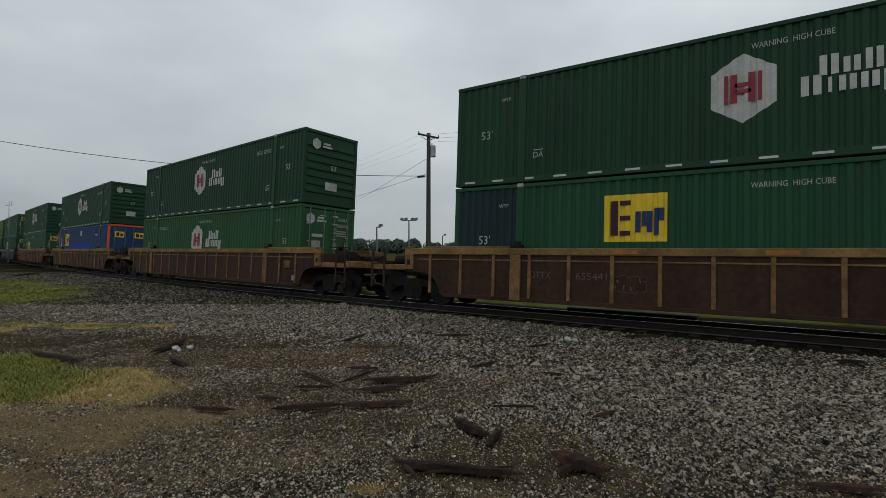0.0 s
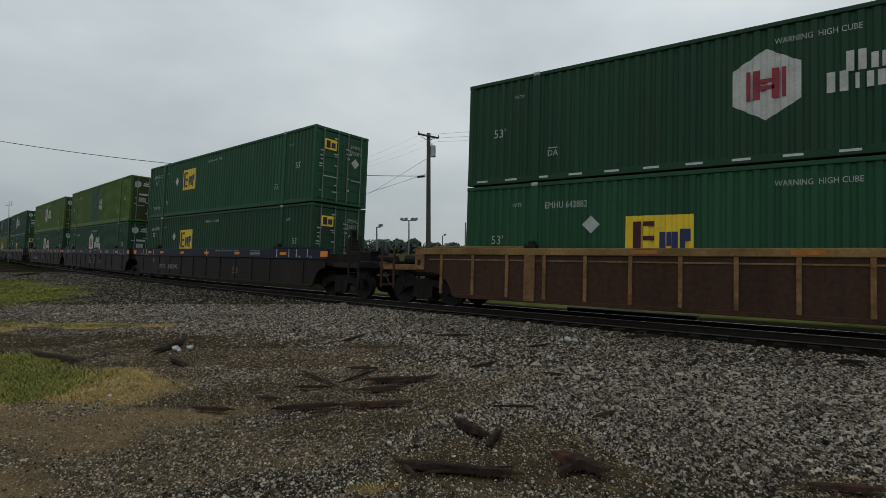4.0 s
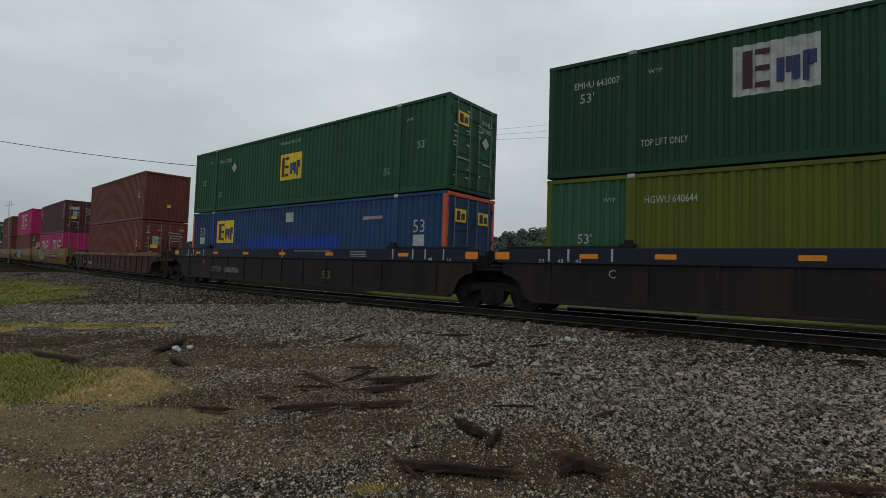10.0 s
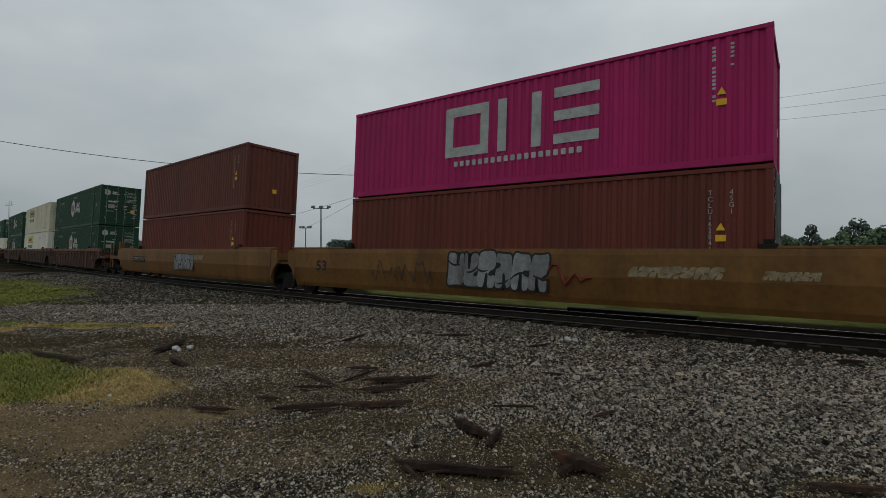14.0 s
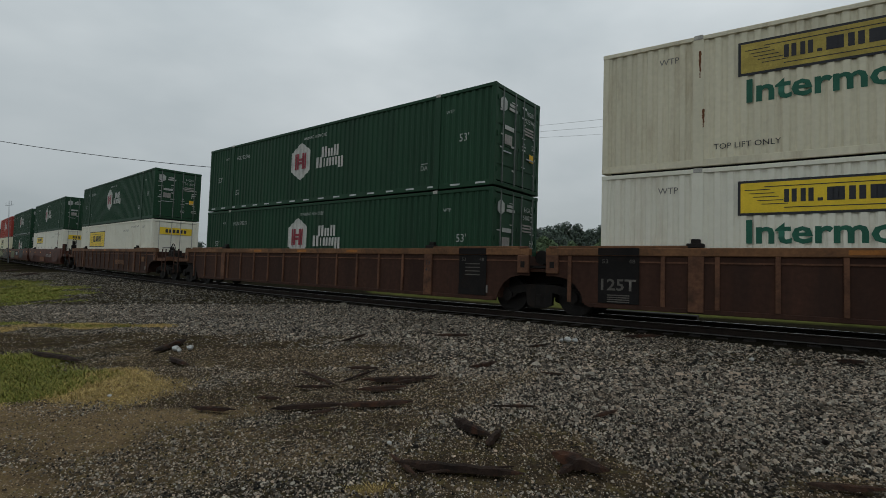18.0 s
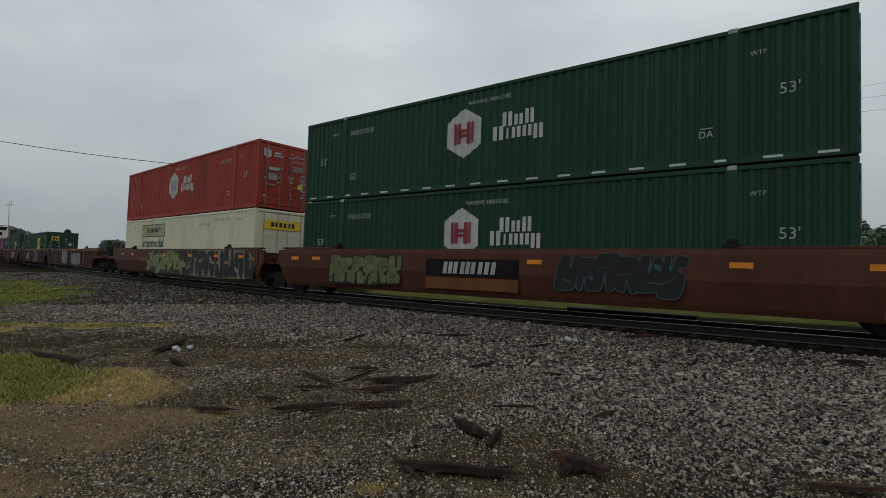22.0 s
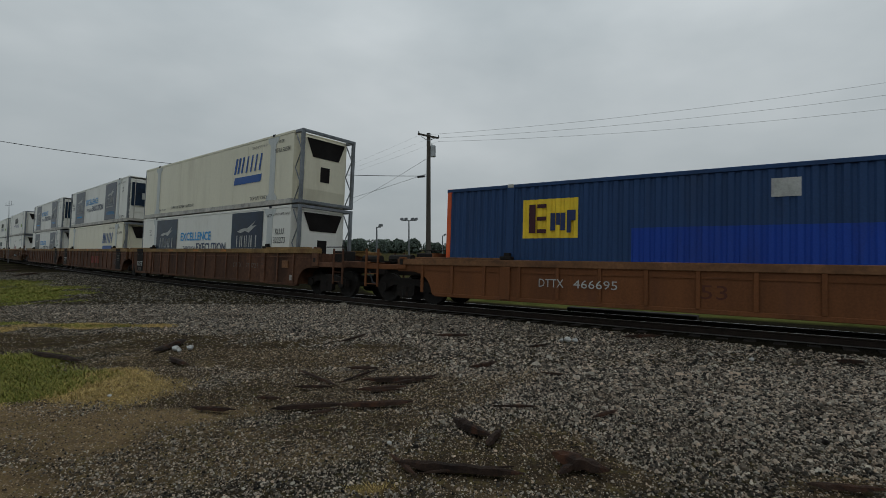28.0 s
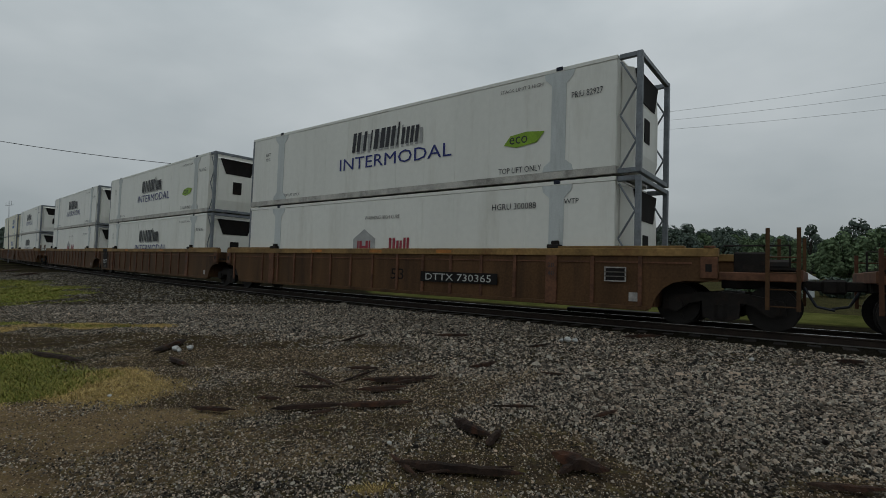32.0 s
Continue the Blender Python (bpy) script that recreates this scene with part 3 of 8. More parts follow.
def scatter(name, mat, template_v, template_f, pos, scale, turn, label, category, tilt=0.0, seed=0):
    """Many small pieces in one mesh."""
    r = np.random.RandomState(seed)
    n, k = len(pos), r.randint(0, len(template_v), len(pos))
    tv = np.array(template_v)[k]
    tv = tv * scale[:, None, :]
    c, s = np.cos(turn)[:, None], np.sin(turn)[:, None]
    tl = r.uniform(-tilt, tilt, (n, 1))
    ct, st = np.cos(tl), np.sin(tl)
    x, y, z = tv[..., 0], tv[..., 1] * ct - tv[..., 2] * st, tv[..., 1] * st + tv[..., 2] * ct
    v = np.stack([x * c - y * s, x * s + y * c, z], 2) + pos[:, None, :]
    f = (np.array(template_f)[None] + (np.arange(n) * tv.shape[1])[:, None, None]).reshape(-1, 3)
    me = bpy.data.meshes.new(name)
    me.vertices.add(n * tv.shape[1])
    me.vertices.foreach_set("co", v.ravel())
    me.loops.add(f.size)
    me.loops.foreach_set("vertex_index", f.ravel())
    me.polygons.add(len(f))
    me.polygons.foreach_set("loop_start", np.arange(0, f.size, 3))
    me.update(calc_edges=True)
    me.materials.append(MATS[mat])
    return tagged(new(name, me), label, category, kind="stuff")


def chip_shapes(n, seed):
    """Small stones: five steep sides that meet in a peak off the middle."""
    r = np.random.RandomState(seed)
    out = []
    for _ in range(n):
        a, low = np.arange(5) * 1.2566 + r.uniform(-0.5, 0.5, 5), r.uniform(0.42, 0.68, 5)
        peak = r.uniform(-0.3, 0.3, 2)
        out.append(np.concatenate([np.stack([np.cos(a) * low, np.sin(a) * low, r.uniform(-0.5, 0.0, 5)], 1), [[peak[0], peak[1], 0.42]]]))
    return out, [[i, (i + 1) % 5, 5] for i in range(5)]


def stone_shapes(n, seed):
    """Angular crushed stones: a broad broken top over steep sides, open where they sit in the ground."""
    r = np.random.RandomState(seed)
    f = []
    for i in range(5):
        j = (i + 1) % 5
        f += [[i, j, 5 + j], [i, 5 + j, 5 + i]]
    f += [[5, 6, 7], [5, 7, 8], [5, 8, 9]]
    out = []
    for _ in range(n):
        a = np.arange(5) * 1.2566 + r.uniform(-0.5, 0.5, 5)
        low, top = r.uniform(0.40, 0.66, 5), r.uniform(0.14, 0.46, 5)
        lean = r.uniform(-0.08, 0.08, 2)
        out.append(np.concatenate([np.stack([np.cos(a) * low, np.sin(a) * low, np.full(5, -0.5)], 1),
                                   np.stack([np.cos(a) * top + lean[0], np.sin(a) * top + lean[1], r.uniform(0.12, 0.5, 5)], 1)]))
    return out, f


STONES = stone_shapes(24, 3)
CHIPS = chip_shapes(24, 4)


def strew_stones(name, mat, y0, y1, count, size, label, seed, keep, shapes=STONES):
    r = np.random.RandomState(seed)
    # even over the ground between two distances, within the stretch beside the line
    tries = count * (2 if mat != "soil_stone" and name != "coarse_gravel" else 5)
    y = np.sqrt(r.uniform(y0 ** 2, y1 ** 2, tries))
    x = r.uniform(-1, 1, tries) * (y + 0.6)
    off = off_track(x, y)
    ok = keep(x, y, off, r)
    x, y, off = x[ok][:count], y[ok][:count], off[ok][:count]
    g = ground_height(x, y, off)
    big = size * r.lognormal(0, 0.36, len(x)) * np.interp(off, (-9.5, -6.0), (0.55, 1.0)) * (1 - 0.3 * soil_mask(x, y) * (size > 0.025)) * (1 - 0.25 * (r.uniform(0, 1, len(x)) < 0.5))
    sc = np.stack([big * r.uniform(0.8, 1.45, len(x)), big, big * r.uniform(0.5, 0.95, len(x))], 1)
    scatter(name, mat, *shapes, np.stack([x, y, g + big * 0.22], 1), sc, r.uniform(0, 6.28, len(x)), label, "gravel", 0.6, seed)


def not_on_patches(x, y, off, r, thin=0.18):
    bare = np.maximum(np.maximum(1.4 * patch_mask(x, y, GREEN), 1.3 * patch_mask(x, y, DRY, 0.4, 13)), soil_mask(x, y))
    return (off < -1.36 - 0.32 * np.clip((x - 1) / 6, 0, 1) - 0.25 * r.uniform(0, 1, len(x))) & (r.uniform(0, 1, len(x)) > bare * (1 - thin))


strew_stones("near_gravel", "gravel_stone", 2.8, 8.0, 118000, 0.029, "loose wet grey crushed stone", 21, lambda x, y, o, r: not_on_patches(x, y, o, r))
def strew_around():
    r = np.random.RandomState(26)
    n = 20000
    x, y = r.uniform(-14, 14, n), r.uniform(-7, 7.5, n)
    ok = (np.abs(x) > y + 0.55) | (y < 2.85)
    x, y = x[ok], y[ok]
    off = off_track(x, y)
    ok = not_on_patches(x, y, off, r)
    x, y, off = x[ok], y[ok], off[ok]
    big = 0.05 * r.lognormal(0, 0.32, len(x))
    sc = np.stack([big * r.uniform(0.8, 1.35, len(x)), big, big * r.uniform(0.6, 1.0, len(x))], 1)
    scatter("roadside_gravel", "gravel_stone", *CHIPS, np.stack([x, y, ground_height(x, y, off) + big * 0.15], 1), sc, r.uniform(0, 6.28, len(x)), "loose grey crushed stone on the open ground", "gravel", 0.6, 26)


strew_around()
strew_stones("soil_gravel", "soil_stone", 2.9, 9.5, 36000, 0.022, "brown muddy crushed stone in the soil", 24, lambda x, y, o, r: (o < -1.5) & (r.uniform(0, 1, len(x)) < soil_mask(x, y)), CHIPS)
strew_stones("coarse_gravel", "gravel_stone", 3.6, 6.4, 5200, 0.034, "coarser pale grey crushed stone on the soil", 27, lambda x, y, o, r: r.uniform(0, 1, len(x)) < patch_mask(x, y, ((-2.0, 4.5, 1.8, 0.6, 0), (-4.4, 5.9, 0.7, 0.28, 0)), 0.5, 23))
strew_stones("ballast", "gravel_stone", 7.5, 17.0, 105000, 0.034, "grey ballast stone beside the track", 22, lambda x, y, o, r: not_on_patches(x, y, o, r) & (o > -10.5), CHIPS)
strew_stones("far_gravel", "road_stone", 11.0, 40.0, 62000, 0.050, "grey ballast and gravel along the line", 23, lambda x, y, o, r: not_on_patches(x, y, o, r) & (o > -9) & (x < 6), CHIPS)


def strew_blades(name, mat, patches, per, high, label, seed, wob, wseed):
    r = np.random.RandomState(seed)
    px, py = [], []
    for cx, cy, a, b, turn in patches:
        k = int(per * a * b * min(1.0, 75 / (cx * cx + cy * cy)))
        u, v = r.uniform(-1.4, 1.4, k) * a, r.uniform(-1.4, 1.4, k) * b
        c, s = math.cos(radians(turn)), math.sin(radians(turn))
        px.append(cx + u * c - v * s)
        py.append(cy + u * s + v * c)
    x, y = np.concatenate(px), np.concatenate(py)
    ok = r.uniform(0, 1, len(x)) < patch_mask(x, y, patches, wob, wseed) * (0.55 + 0.45 * (wave(x, y, 5, 8) > -0.1))
    x, y = x[ok], y[ok]
    g = ground_height(x, y, off_track(x, y))
    blade = [np.array([(-0.5, 0, 0), (0.5, 0, 0), (0.3, 0.2 + b, 0.6), (-0.2, 0.25 + b, 0.6), (0.1, 0.6 + b * 2, 1.0)]) for b in (0.0, 0.15, 0.3, 0.5)]
    far = np.hypot(x, y)
    h = high * r.lognormal(0, 0.35, len(x)) * (0.8 + 0.5 * wave(x, y, 4, 9))
    w = np.maximum(0.005, far * 0.0014) * r.uniform(0.7, 1.5, len(x))
    scatter(name, mat, blade, [(0, 1, 2), (0, 2, 3), (3, 2, 4)], np.stack([x, y, g - 0.005], 1), np.stack([w, h, h], 1), r.uniform(0, 6.28, len(x)), label, "grass", 0.2, seed)


strew_blades("green_grass", "grass_blade", GREEN, 19000, 0.050, "patches of low green grass on gravel", 31, 0.35, 11)
strew_blades("dry_grass", "straw_blade", DRY, 42000, 0.024, "flattened dry yellow grass", 32, 0.4, 13)


# ---- rails, ties, ballast edge ----
RAIL_PROFILE = ((-0.07, -0.172), (0.07, -0.172), (0.07, -0.158), (0.012, -0.145), (0.012, -0.045), (0.036, -0.035), (0.036, -0.006), (-0.036, -0.006), (-0.036, -0.035), (-0.012, -0.045), (-0.012, -0.145), (-0.07, -0.158))
HEAD_PROFILE = ((-0.034, -0.008), (0.034, -0.008), (0.034, 0.0), (-0.034, 0.0))


def sweep(profile, off, s0, s1, step):
    sh = Shape()
    ss = np.arange(s0, s1 + 1e-6, step)
    n = len(profile)
    for s in ss:
        m = track_pose(float(s))
        sh.v += [tuple(m @ Vector((0, off + p, q))) for p, q in profile]
    for i in range(len(ss) - 1):
        for k in range(n):
            j = (k + 1) % n
            sh.f.append((i * n + k, i * n + j, (i + 1) * n + j, (i + 1) * n + k))
    return sh


for off in (-0.753, 0.753):
    rail = tagged(new("rail"), "rusty steel rail with a bright running head", "rail", "rails of the track")
    part("rail_web", sweep(RAIL_PROFILE, off, -700, 500, 2.0).mesh("rail_web", "rail_side"), rail)
    part("rail_foot", sweep(((-0.078, -0.174), (-0.046, -0.174), (-0.046, -0.152), (-0.078, -0.158)), off, -60, 60, 2.0).mesh("rail_foot", "wet_steel"), rail, label="wet shining rail foot")
    part("rail_head", sweep(HEAD_PROFILE, off, -700, 500, 2.0).mesh("rail_head", "rail_head"), rail, label="polished steel railhead")
tie_mesh = kept("tie", "tie_wood", boxed(-0.115, 0.115, -1.3, 1.3, -0.36, -0.176, 0.012))
rr = random.Random(5)
track_bed = tagged(new("track"), "railway track of dark creosoted wooden ties", "track", kind="structure")
for i in range(150):
    m = track_pose(-44 + i * 0.52) @ shift(rr.uniform(-0.03, 0.03), rr.uniform(-0.06, 0.06), rr.uniform(-0.012, 0.0)) @ Matrix.Rotation(rr.uniform(-0.02, 0.02), 4, "Z")
    tie = part("tie", tie_mesh, track_bed, m)


# ---- beyond the line: poles, wires, lamps, trees ----
def sag_wire(name, p, q, sag, r, mat, label, n=24):
    p, q = Vector(p), Vector(q)
    pts = [p.lerp(q, i / n) - Vector((0, 0, 4 * sag * (i / n) * (1 - i / n))) for i in range(n + 1)]
    sh, k = Shape(), 5
    side = (q - p).cross(Vector((0, 0, 1))).normalized()
    for c in pts:
        sh.v += [tuple(c + side * r * math.cos(6.283 * j / k) + Vector((0, 0, r * math.sin(6.283 * j / k)))) for j in range(k)]
    for i in range(n):
        sh.f += [(i * k + j, i * k + (j + 1) % k, (i + 1) * k + (j + 1) % k, (i + 1) * k + j) for j in range(k)]
    sh.f += [tuple(reversed(range(k))), tuple(n * k + j for j in range(k))]
    return tagged(new(name, sh.mesh(name, mat)), label, "wire", "overhead wires")


GROUND = -0.45
NARROW = 0.961     # bearings below were taken with a slightly wider lens


def utility_pole():
    x, y = -1.18, 40.0
    p = tagged(new("utility_pole"), "weathered wooden utility pole with crossarm and transformer", "pole")
    p.location = (x, y, GROUND)
    part("shaft", Shape().rod((0, 0, -0.3), (0.03, 0, 11.45), 0.21, 12, 0.15).mesh("shaft", "pole_wood"), p)
    part("crossarm", Shape().box(-0.85, 0.85, -0.06, 0.06, -0.07, 0.07, 0.01).mesh("crossarm", "pole_wood"), p, shift(0, -0.16, 11.2) @ Matrix.Rotation(radians(12), 4, "Y"))
    for k in (-0.75, 0.12, 0.82):
        part("insulator", kept("insulator", "lamp_grey", lambda: Shape().rod((0, 0, 0), (0, 0, 0.2), 0.06, 8, 0.035)), p, shift(k, -0.16, 11.24 - 0.21 * k))
    part("brace", Shape().rod((-0.55, -0.08, 11.16), (0.0, -0.2, 10.8), 0.025, 6).mesh("brace", "lamp_grey"), p)
    part("brace", Shape().rod((0.55, -0.08, 11.05), (0.0, -0.2, 10.8), 0.025, 6).mesh("brace", "lamp_grey"), p)
    part("transformer", Shape().rod((0.38, -0.05, 9.55), (0.38, -0.05, 10.42), 0.22, 14).rod((0.38, -0.05, 10.42), (0.38, -0.05, 10.48), 0.22, 14, 0.15).rod((0.3, -0.05, 10.45), (0.28, -0.05, 10.62), 0.04, 6).mesh("transformer", "grey_metal"), p, label="grey transformer can")


utility_pole()
top = EYE + 9.7
sag_wire("service_cable", (-1.35, 39.9, EYE + 5.82), (-50.0, 37.0, EYE + 11.47), 1.546, 0.024, "wire_black", "thick black overhead cable sagging from the pole")
tagged(new("cable_splice", Shape().rod((-2.05, 39.85, EYE + 5.75), (-1.45, 39.9, EYE + 5.81), 0.09, 8).mesh("cable_splice", "wire_black")), "black splice case on the overhead cable", "splice case")
for dx, z0, h1 in ((-0.72, 9.45, 10.15), (0.1, 9.2, 9.3), (0.8, 8.95, 8.35)):
    sag_wire("power_line", (-1.2 + dx, 40.0, EYE + z0 - 0.35), (32.2, 30.0, EYE + h1 + 0.7), 0.45, 0.010, "wire_grey", "thin grey power line from the crossarm")
    sag_wire("power_line", (-1.2 + dx, 40.0, EYE + z0 - 0.35), (-44.2, 92.0, EYE + 7.9), 1.2, 0.005, "wire_grey", "thin grey power line from the crossarm")
sag_wire("service_drop", (-1.35, 40.0, EYE + 7.2), (-30.0, 88.0, EYE + 1.3), 0.6, 0.014, "wire_grey", "thin service wire running down to a lamp mast")
sag_wire("service_drop", (-1.35, 40.0, EYE + 6.0), (-46.0, 88.0, EYE + 2.0), 0.8, 0.017, "wire_grey", "thin service wire running down to a lamp mast")


def lamp_mast(px, rise, far, heads):
    """A yard light: a post and its floodlights."""
    px, rise = px * NARROW, rise * NARROW
    top_z = EYE + rise * far
    x, y = px * far, far
    m = tagged(new("yard_light"), "tall yard light with floodlights on a thin pole", "street light", "yard lights")
    m.location = (x, y, GROUND)
    h = top_z - GROUND
    part("post", Shape().rod((0, 0, -0.3), (0, 0, h), 0.16, 8, 0.1).mesh("post", "lamp_grey"), m)
    if heads > 1:
        part("bracket", Shape().box(-1.3, 1.3, -0.05, 0.05, h - 0.12, h).mesh("bracket", "lamp_grey"), m)
        spots = [-1.3, 0.0, 1.3] if heads == 3 else [-1.2, -0.5, 0.6, 1.2]
    else:
        spots = [0.55]
        part("bracket", Shape().box(0, 0.6, -0.04, 0.04, h - 0.1, h).mesh("bracket", "lamp_grey"), m)
    for k in spots:
        part("floodlight", kept("floodlight", "lamp_grey", lambda: Shape().prism(((-0.32, 0), (0.32, 0.08), (0.26, 0.42), (-0.22, 0.36)), "y", -0.22, 0.22)), m, shift(k, 0, h))


for px, rise, far, heads in ((-0.455, 0.063, 95, 3), (-0.427, 0.034, 130, 3), (-0.286, 0.044, 120, 4), (-0.254, 0.085, 82, 3), (-0.138, 0.046, 70, 1), (-0.071, 0.060, 85, 4),
                             (-0.001, 0.028, 110, 1), (0.047, 0.055, 75, 1), (-0.572, 0.044, 110, 3)):
    lamp_mast(px, rise, far, heads)
mast = tagged(new("radio_mast"), "thin grey lattice radio mast", "mast")
mast.location = (0.076 * 150, 150, GROUND)
part("mast_pole", Shape().rod((0, 0, -0.3), (0, 0, 9.6), 0.16, 6, 0.07).mesh("mast_pole", "wire_grey"), mast)
part("mast_head", Shape().rod((0, 0, 9.5), (0, 0, 10.2), 0.1, 8, 0.7).mesh("mast_head", "wire_grey"), mast)
aerial = tagged(new("antenna"), "thin radio antenna with short side arms", "antenna")
aerial.location = (-0.870 * 70, 70, GROUND)
part("antenna_pole", Shape().rod((0, 0, -0.3), (0.15, 0, 8.9), 0.06, 6, 0.03).mesh("antenna_pole", "lamp_grey"), aerial)
part("antenna_arm", Shape().rod((-0.5, 0, 8.2), (0.8, 0, 8.4), 0.025, 5).rod((0.5, 0, 8.3), (0.5, 0, 8.9), 0.02, 5).rod((-0.3, 0, 8.2), (-0.3, 0, 8.7), 0.02, 5).mesh("antenna_arm", "lamp_grey"), aerial)


def shed(px, far, wide, high, label):
    s = tagged(new("shed"), label, "shed")
    s.location = (px * NARROW * far, far, GROUND)
    part("wall", Shape().box(-wide / 2, wide / 2, 0, 8, -0.3, high - 0.5).mesh("wall", "shed_wall"), s)
    part("roof", Shape().prism(((-0.6, high - 0.55), (4, high + 0.35), (8.6, high - 0.55), (8.6, high - 0.4), (4, high + 0.5), (-0.6, high - 0.4)), "x", -wide / 2 - 0.4, wide / 2 + 0.4).mesh("roof", "shed_roof"), s, label="pale metal roof")


shed(-0.455, 100, 9.0, 2.6, "low shed with a pale metal roof in the yard")


def land(x, y):
    a, b = np.array([float(x)]), np.array([float(y)])
    return float(ground_height(a, b, off_track(a, b))[0])


def tree(name, x, y, high, wide, leaf, seed, label, oval=False):
    """A trunk with limbs into overlapping clumps of small leaves, full almost to the ground."""
    x, top = x * NARROW, (high - EYE + GROUND) * NARROW + EYE
    base = land(x, y)
    high = top - base
    r = random.Random(seed)
    t = tagged(new(name), label, "tree", "trees behind the line")
    t.location = (x, y, base)
    sh = Shape().rod((0, 0, -0.3), (r.uniform(-0.2, 0.2), 0, high * 0.5), high * 0.026, 7, high * 0.014)
    crown = Shape()
    lumps = []
    n = 26 if not oval else 20
    for i in range(n):
        u = (i + r.uniform(0.1, 0.9)) / n
        z = high * (0.10 + 0.82 * u)
        # the crown's outline: widest at mid height, rounded on top
        girth = wide * 0.5 * (1 - abs(u - 0.42) ** 2.0 * 2.3) * r.uniform(0.8, 1.15)
        a, rad = i * 2.4 + r.uniform(-0.5, 0.5), girth * r.uniform(0.30, 0.46)
        d = max(0.0, girth - rad)
        c = Vector((d * math.cos(a), d * math.sin(a), z))
        lumps.append((c, rad))
        sh.rod((0, 0, z * 0.6), c, high * 0.011, 5, high * 0.004)
    lumps.append((Vector((r.uniform(-0.08, 0.08) * wide, 0, high * 0.9)), min(wide * 0.2, high * 0.12)))
    size = 0.16 + y * 0.0012
    for c, rad in lumps:
        for k in range(88):
            out = Vector((r.gauss(0, 1), r.gauss(0, 1), r.gauss(0.1, 0.85))).normalized()
            p = c + out * rad * r.uniform(0.8, 1.04)
            if p.z < 0.05:
                continue
            # leaves lie along the clump's skin, so that each clump takes the light as one form
            nn = (out + Vector((r.gauss(0, 0.4), r.gauss(0, 0.4), r.gauss(0.1, 0.4)))).normalized()
            u = nn.orthogonal().normalized() * size * r.uniform(0.6, 1.4)
            u.rotate(Matrix.Rotation(r.uniform(0, 6.28), 3, nn))
            w = nn.cross(u).normalized() * size * r.uniform(0.5, 1.1)
            b = len(crown.v)
            crown.v += [tuple(p - u), tuple(p + w), tuple(p + u), tuple(p - w)]
            crown.f.append((b, b + 1, b + 2, b + 3))
    part("trunk", sh.mesh("trunk", "bark"), t)
    me = bpy.data.meshes.new("crown")
    me.from_pydata(crown.v, [], crown.f)
    me.materials.append(MATS[leaf])
    part("crown", me, t, label="dense leaves")


# the woods on the right, their height following the skyline
SKYLINE = ((0.094, 0.0219), (0.134, 0.0375), (0.194, 0.0437), (0.214, 0.0437), (0.235, 0.0520), (0.266, 0.0552), (0.300, 0.0437), (0.323, 0.0437), (0.341, 0.0515), (0.387, 0.0600), (0.416, 0.0520), (0.435, 0.0458), (0.467, 0.0494), (0.490, 0.0447), (0.508, 0.0531), (0.531, 0.0458), (0.548, 0.0375), (0.572, 0.0437), (0.594, 0.0458), (0.624, 0.0395), (0.652, 0.0323), (0.681, 0.0281), (0.702, 0.0219))
rw = random.Random(77)
for i in range(64):
    px = 0.085 + 0.60 * (i + rw.uniform(-0.4, 0.4)) / 63
    far = rw.uniform(165, 205)
    back = i % 3 != 1
    rise = float(np.interp(px, [a for a, b in SKYLINE], [b for a, b in SKYLINE])) * (rw.uniform(0.92, 1.05) if back else rw.uniform(0.55, 0.75))
    tree("tree", px * far, far if back else far - 25, EYE + rise * (far if back else far - 25) - GROUND, rw.uniform(7.5, 13), "hazed_leaf" if back or i % 2 else "light_leaf", 100 + i, "dark green broadleaf tree in the woods behind the line" if back else "lower green tree at the edge of the woods")
for px, rise, far, wide, leaf, con in ((0.765, 0.052, 105, 5.2, "hazed_leaf", True), (0.86, 0.064, 100, 9, "hazed_leaf", False), (0.92, 0.048, 92, 8, "hazed_leaf", False), (0.98, 0.055, 98, 9, "hazed_leaf", False),
                                       (0.83, 0.036, 78, 7, "light_leaf", False), (0.90, 0.042, 74, 8, "light_leaf", False), (0.97, 0.038, 76, 8, "light_leaf", False), (0.705, 0.027, 110, 4.5, "light_leaf", False),
                                       (0.735, 0.018, 95, 5, "light_leaf", False), (0.80, 0.022, 88, 6, "light_leaf", False), (0.21, 0.012, 120, 6, "light_leaf", False), (0.27, 0.016, 130, 7, "light_leaf", False)):
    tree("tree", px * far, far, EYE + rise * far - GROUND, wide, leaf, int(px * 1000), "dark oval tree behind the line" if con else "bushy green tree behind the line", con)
for px, rise, far, wide in ((-0.215, 0.018, 260, 15), (-0.175, 0.020, 255, 16), (-0.13, 0.019, 250, 14), (-0.095, 0.021, 250, 11), (-0.062, 0.022, 240, 9), (-0.02, 0.012, 250, 12), (0.02, 0.013, 250, 12), (0.06, 0.014, 240, 12), (0.09, 0.016, 230, 10),
                            (-0.905, 0.046, 100, 9), (-0.885, 0.043, 105, 8), (-0.69, 0.018, 240, 12), (-0.645, 0.019, 235, 12), (-0.61, 0.016, 240, 12), (-0.57, 0.017, 240, 13), (-0.52, 0.014, 250, 13), (-0.40, 0.012, 260, 13), (-0.34, 0.015, 240, 10)):
    tree("tree", px * far, far, EYE + rise * far - GROUND, wide, "hazed_leaf", int(abs(px) * 3000) + 7, "rounded dark green tree far behind the yard")

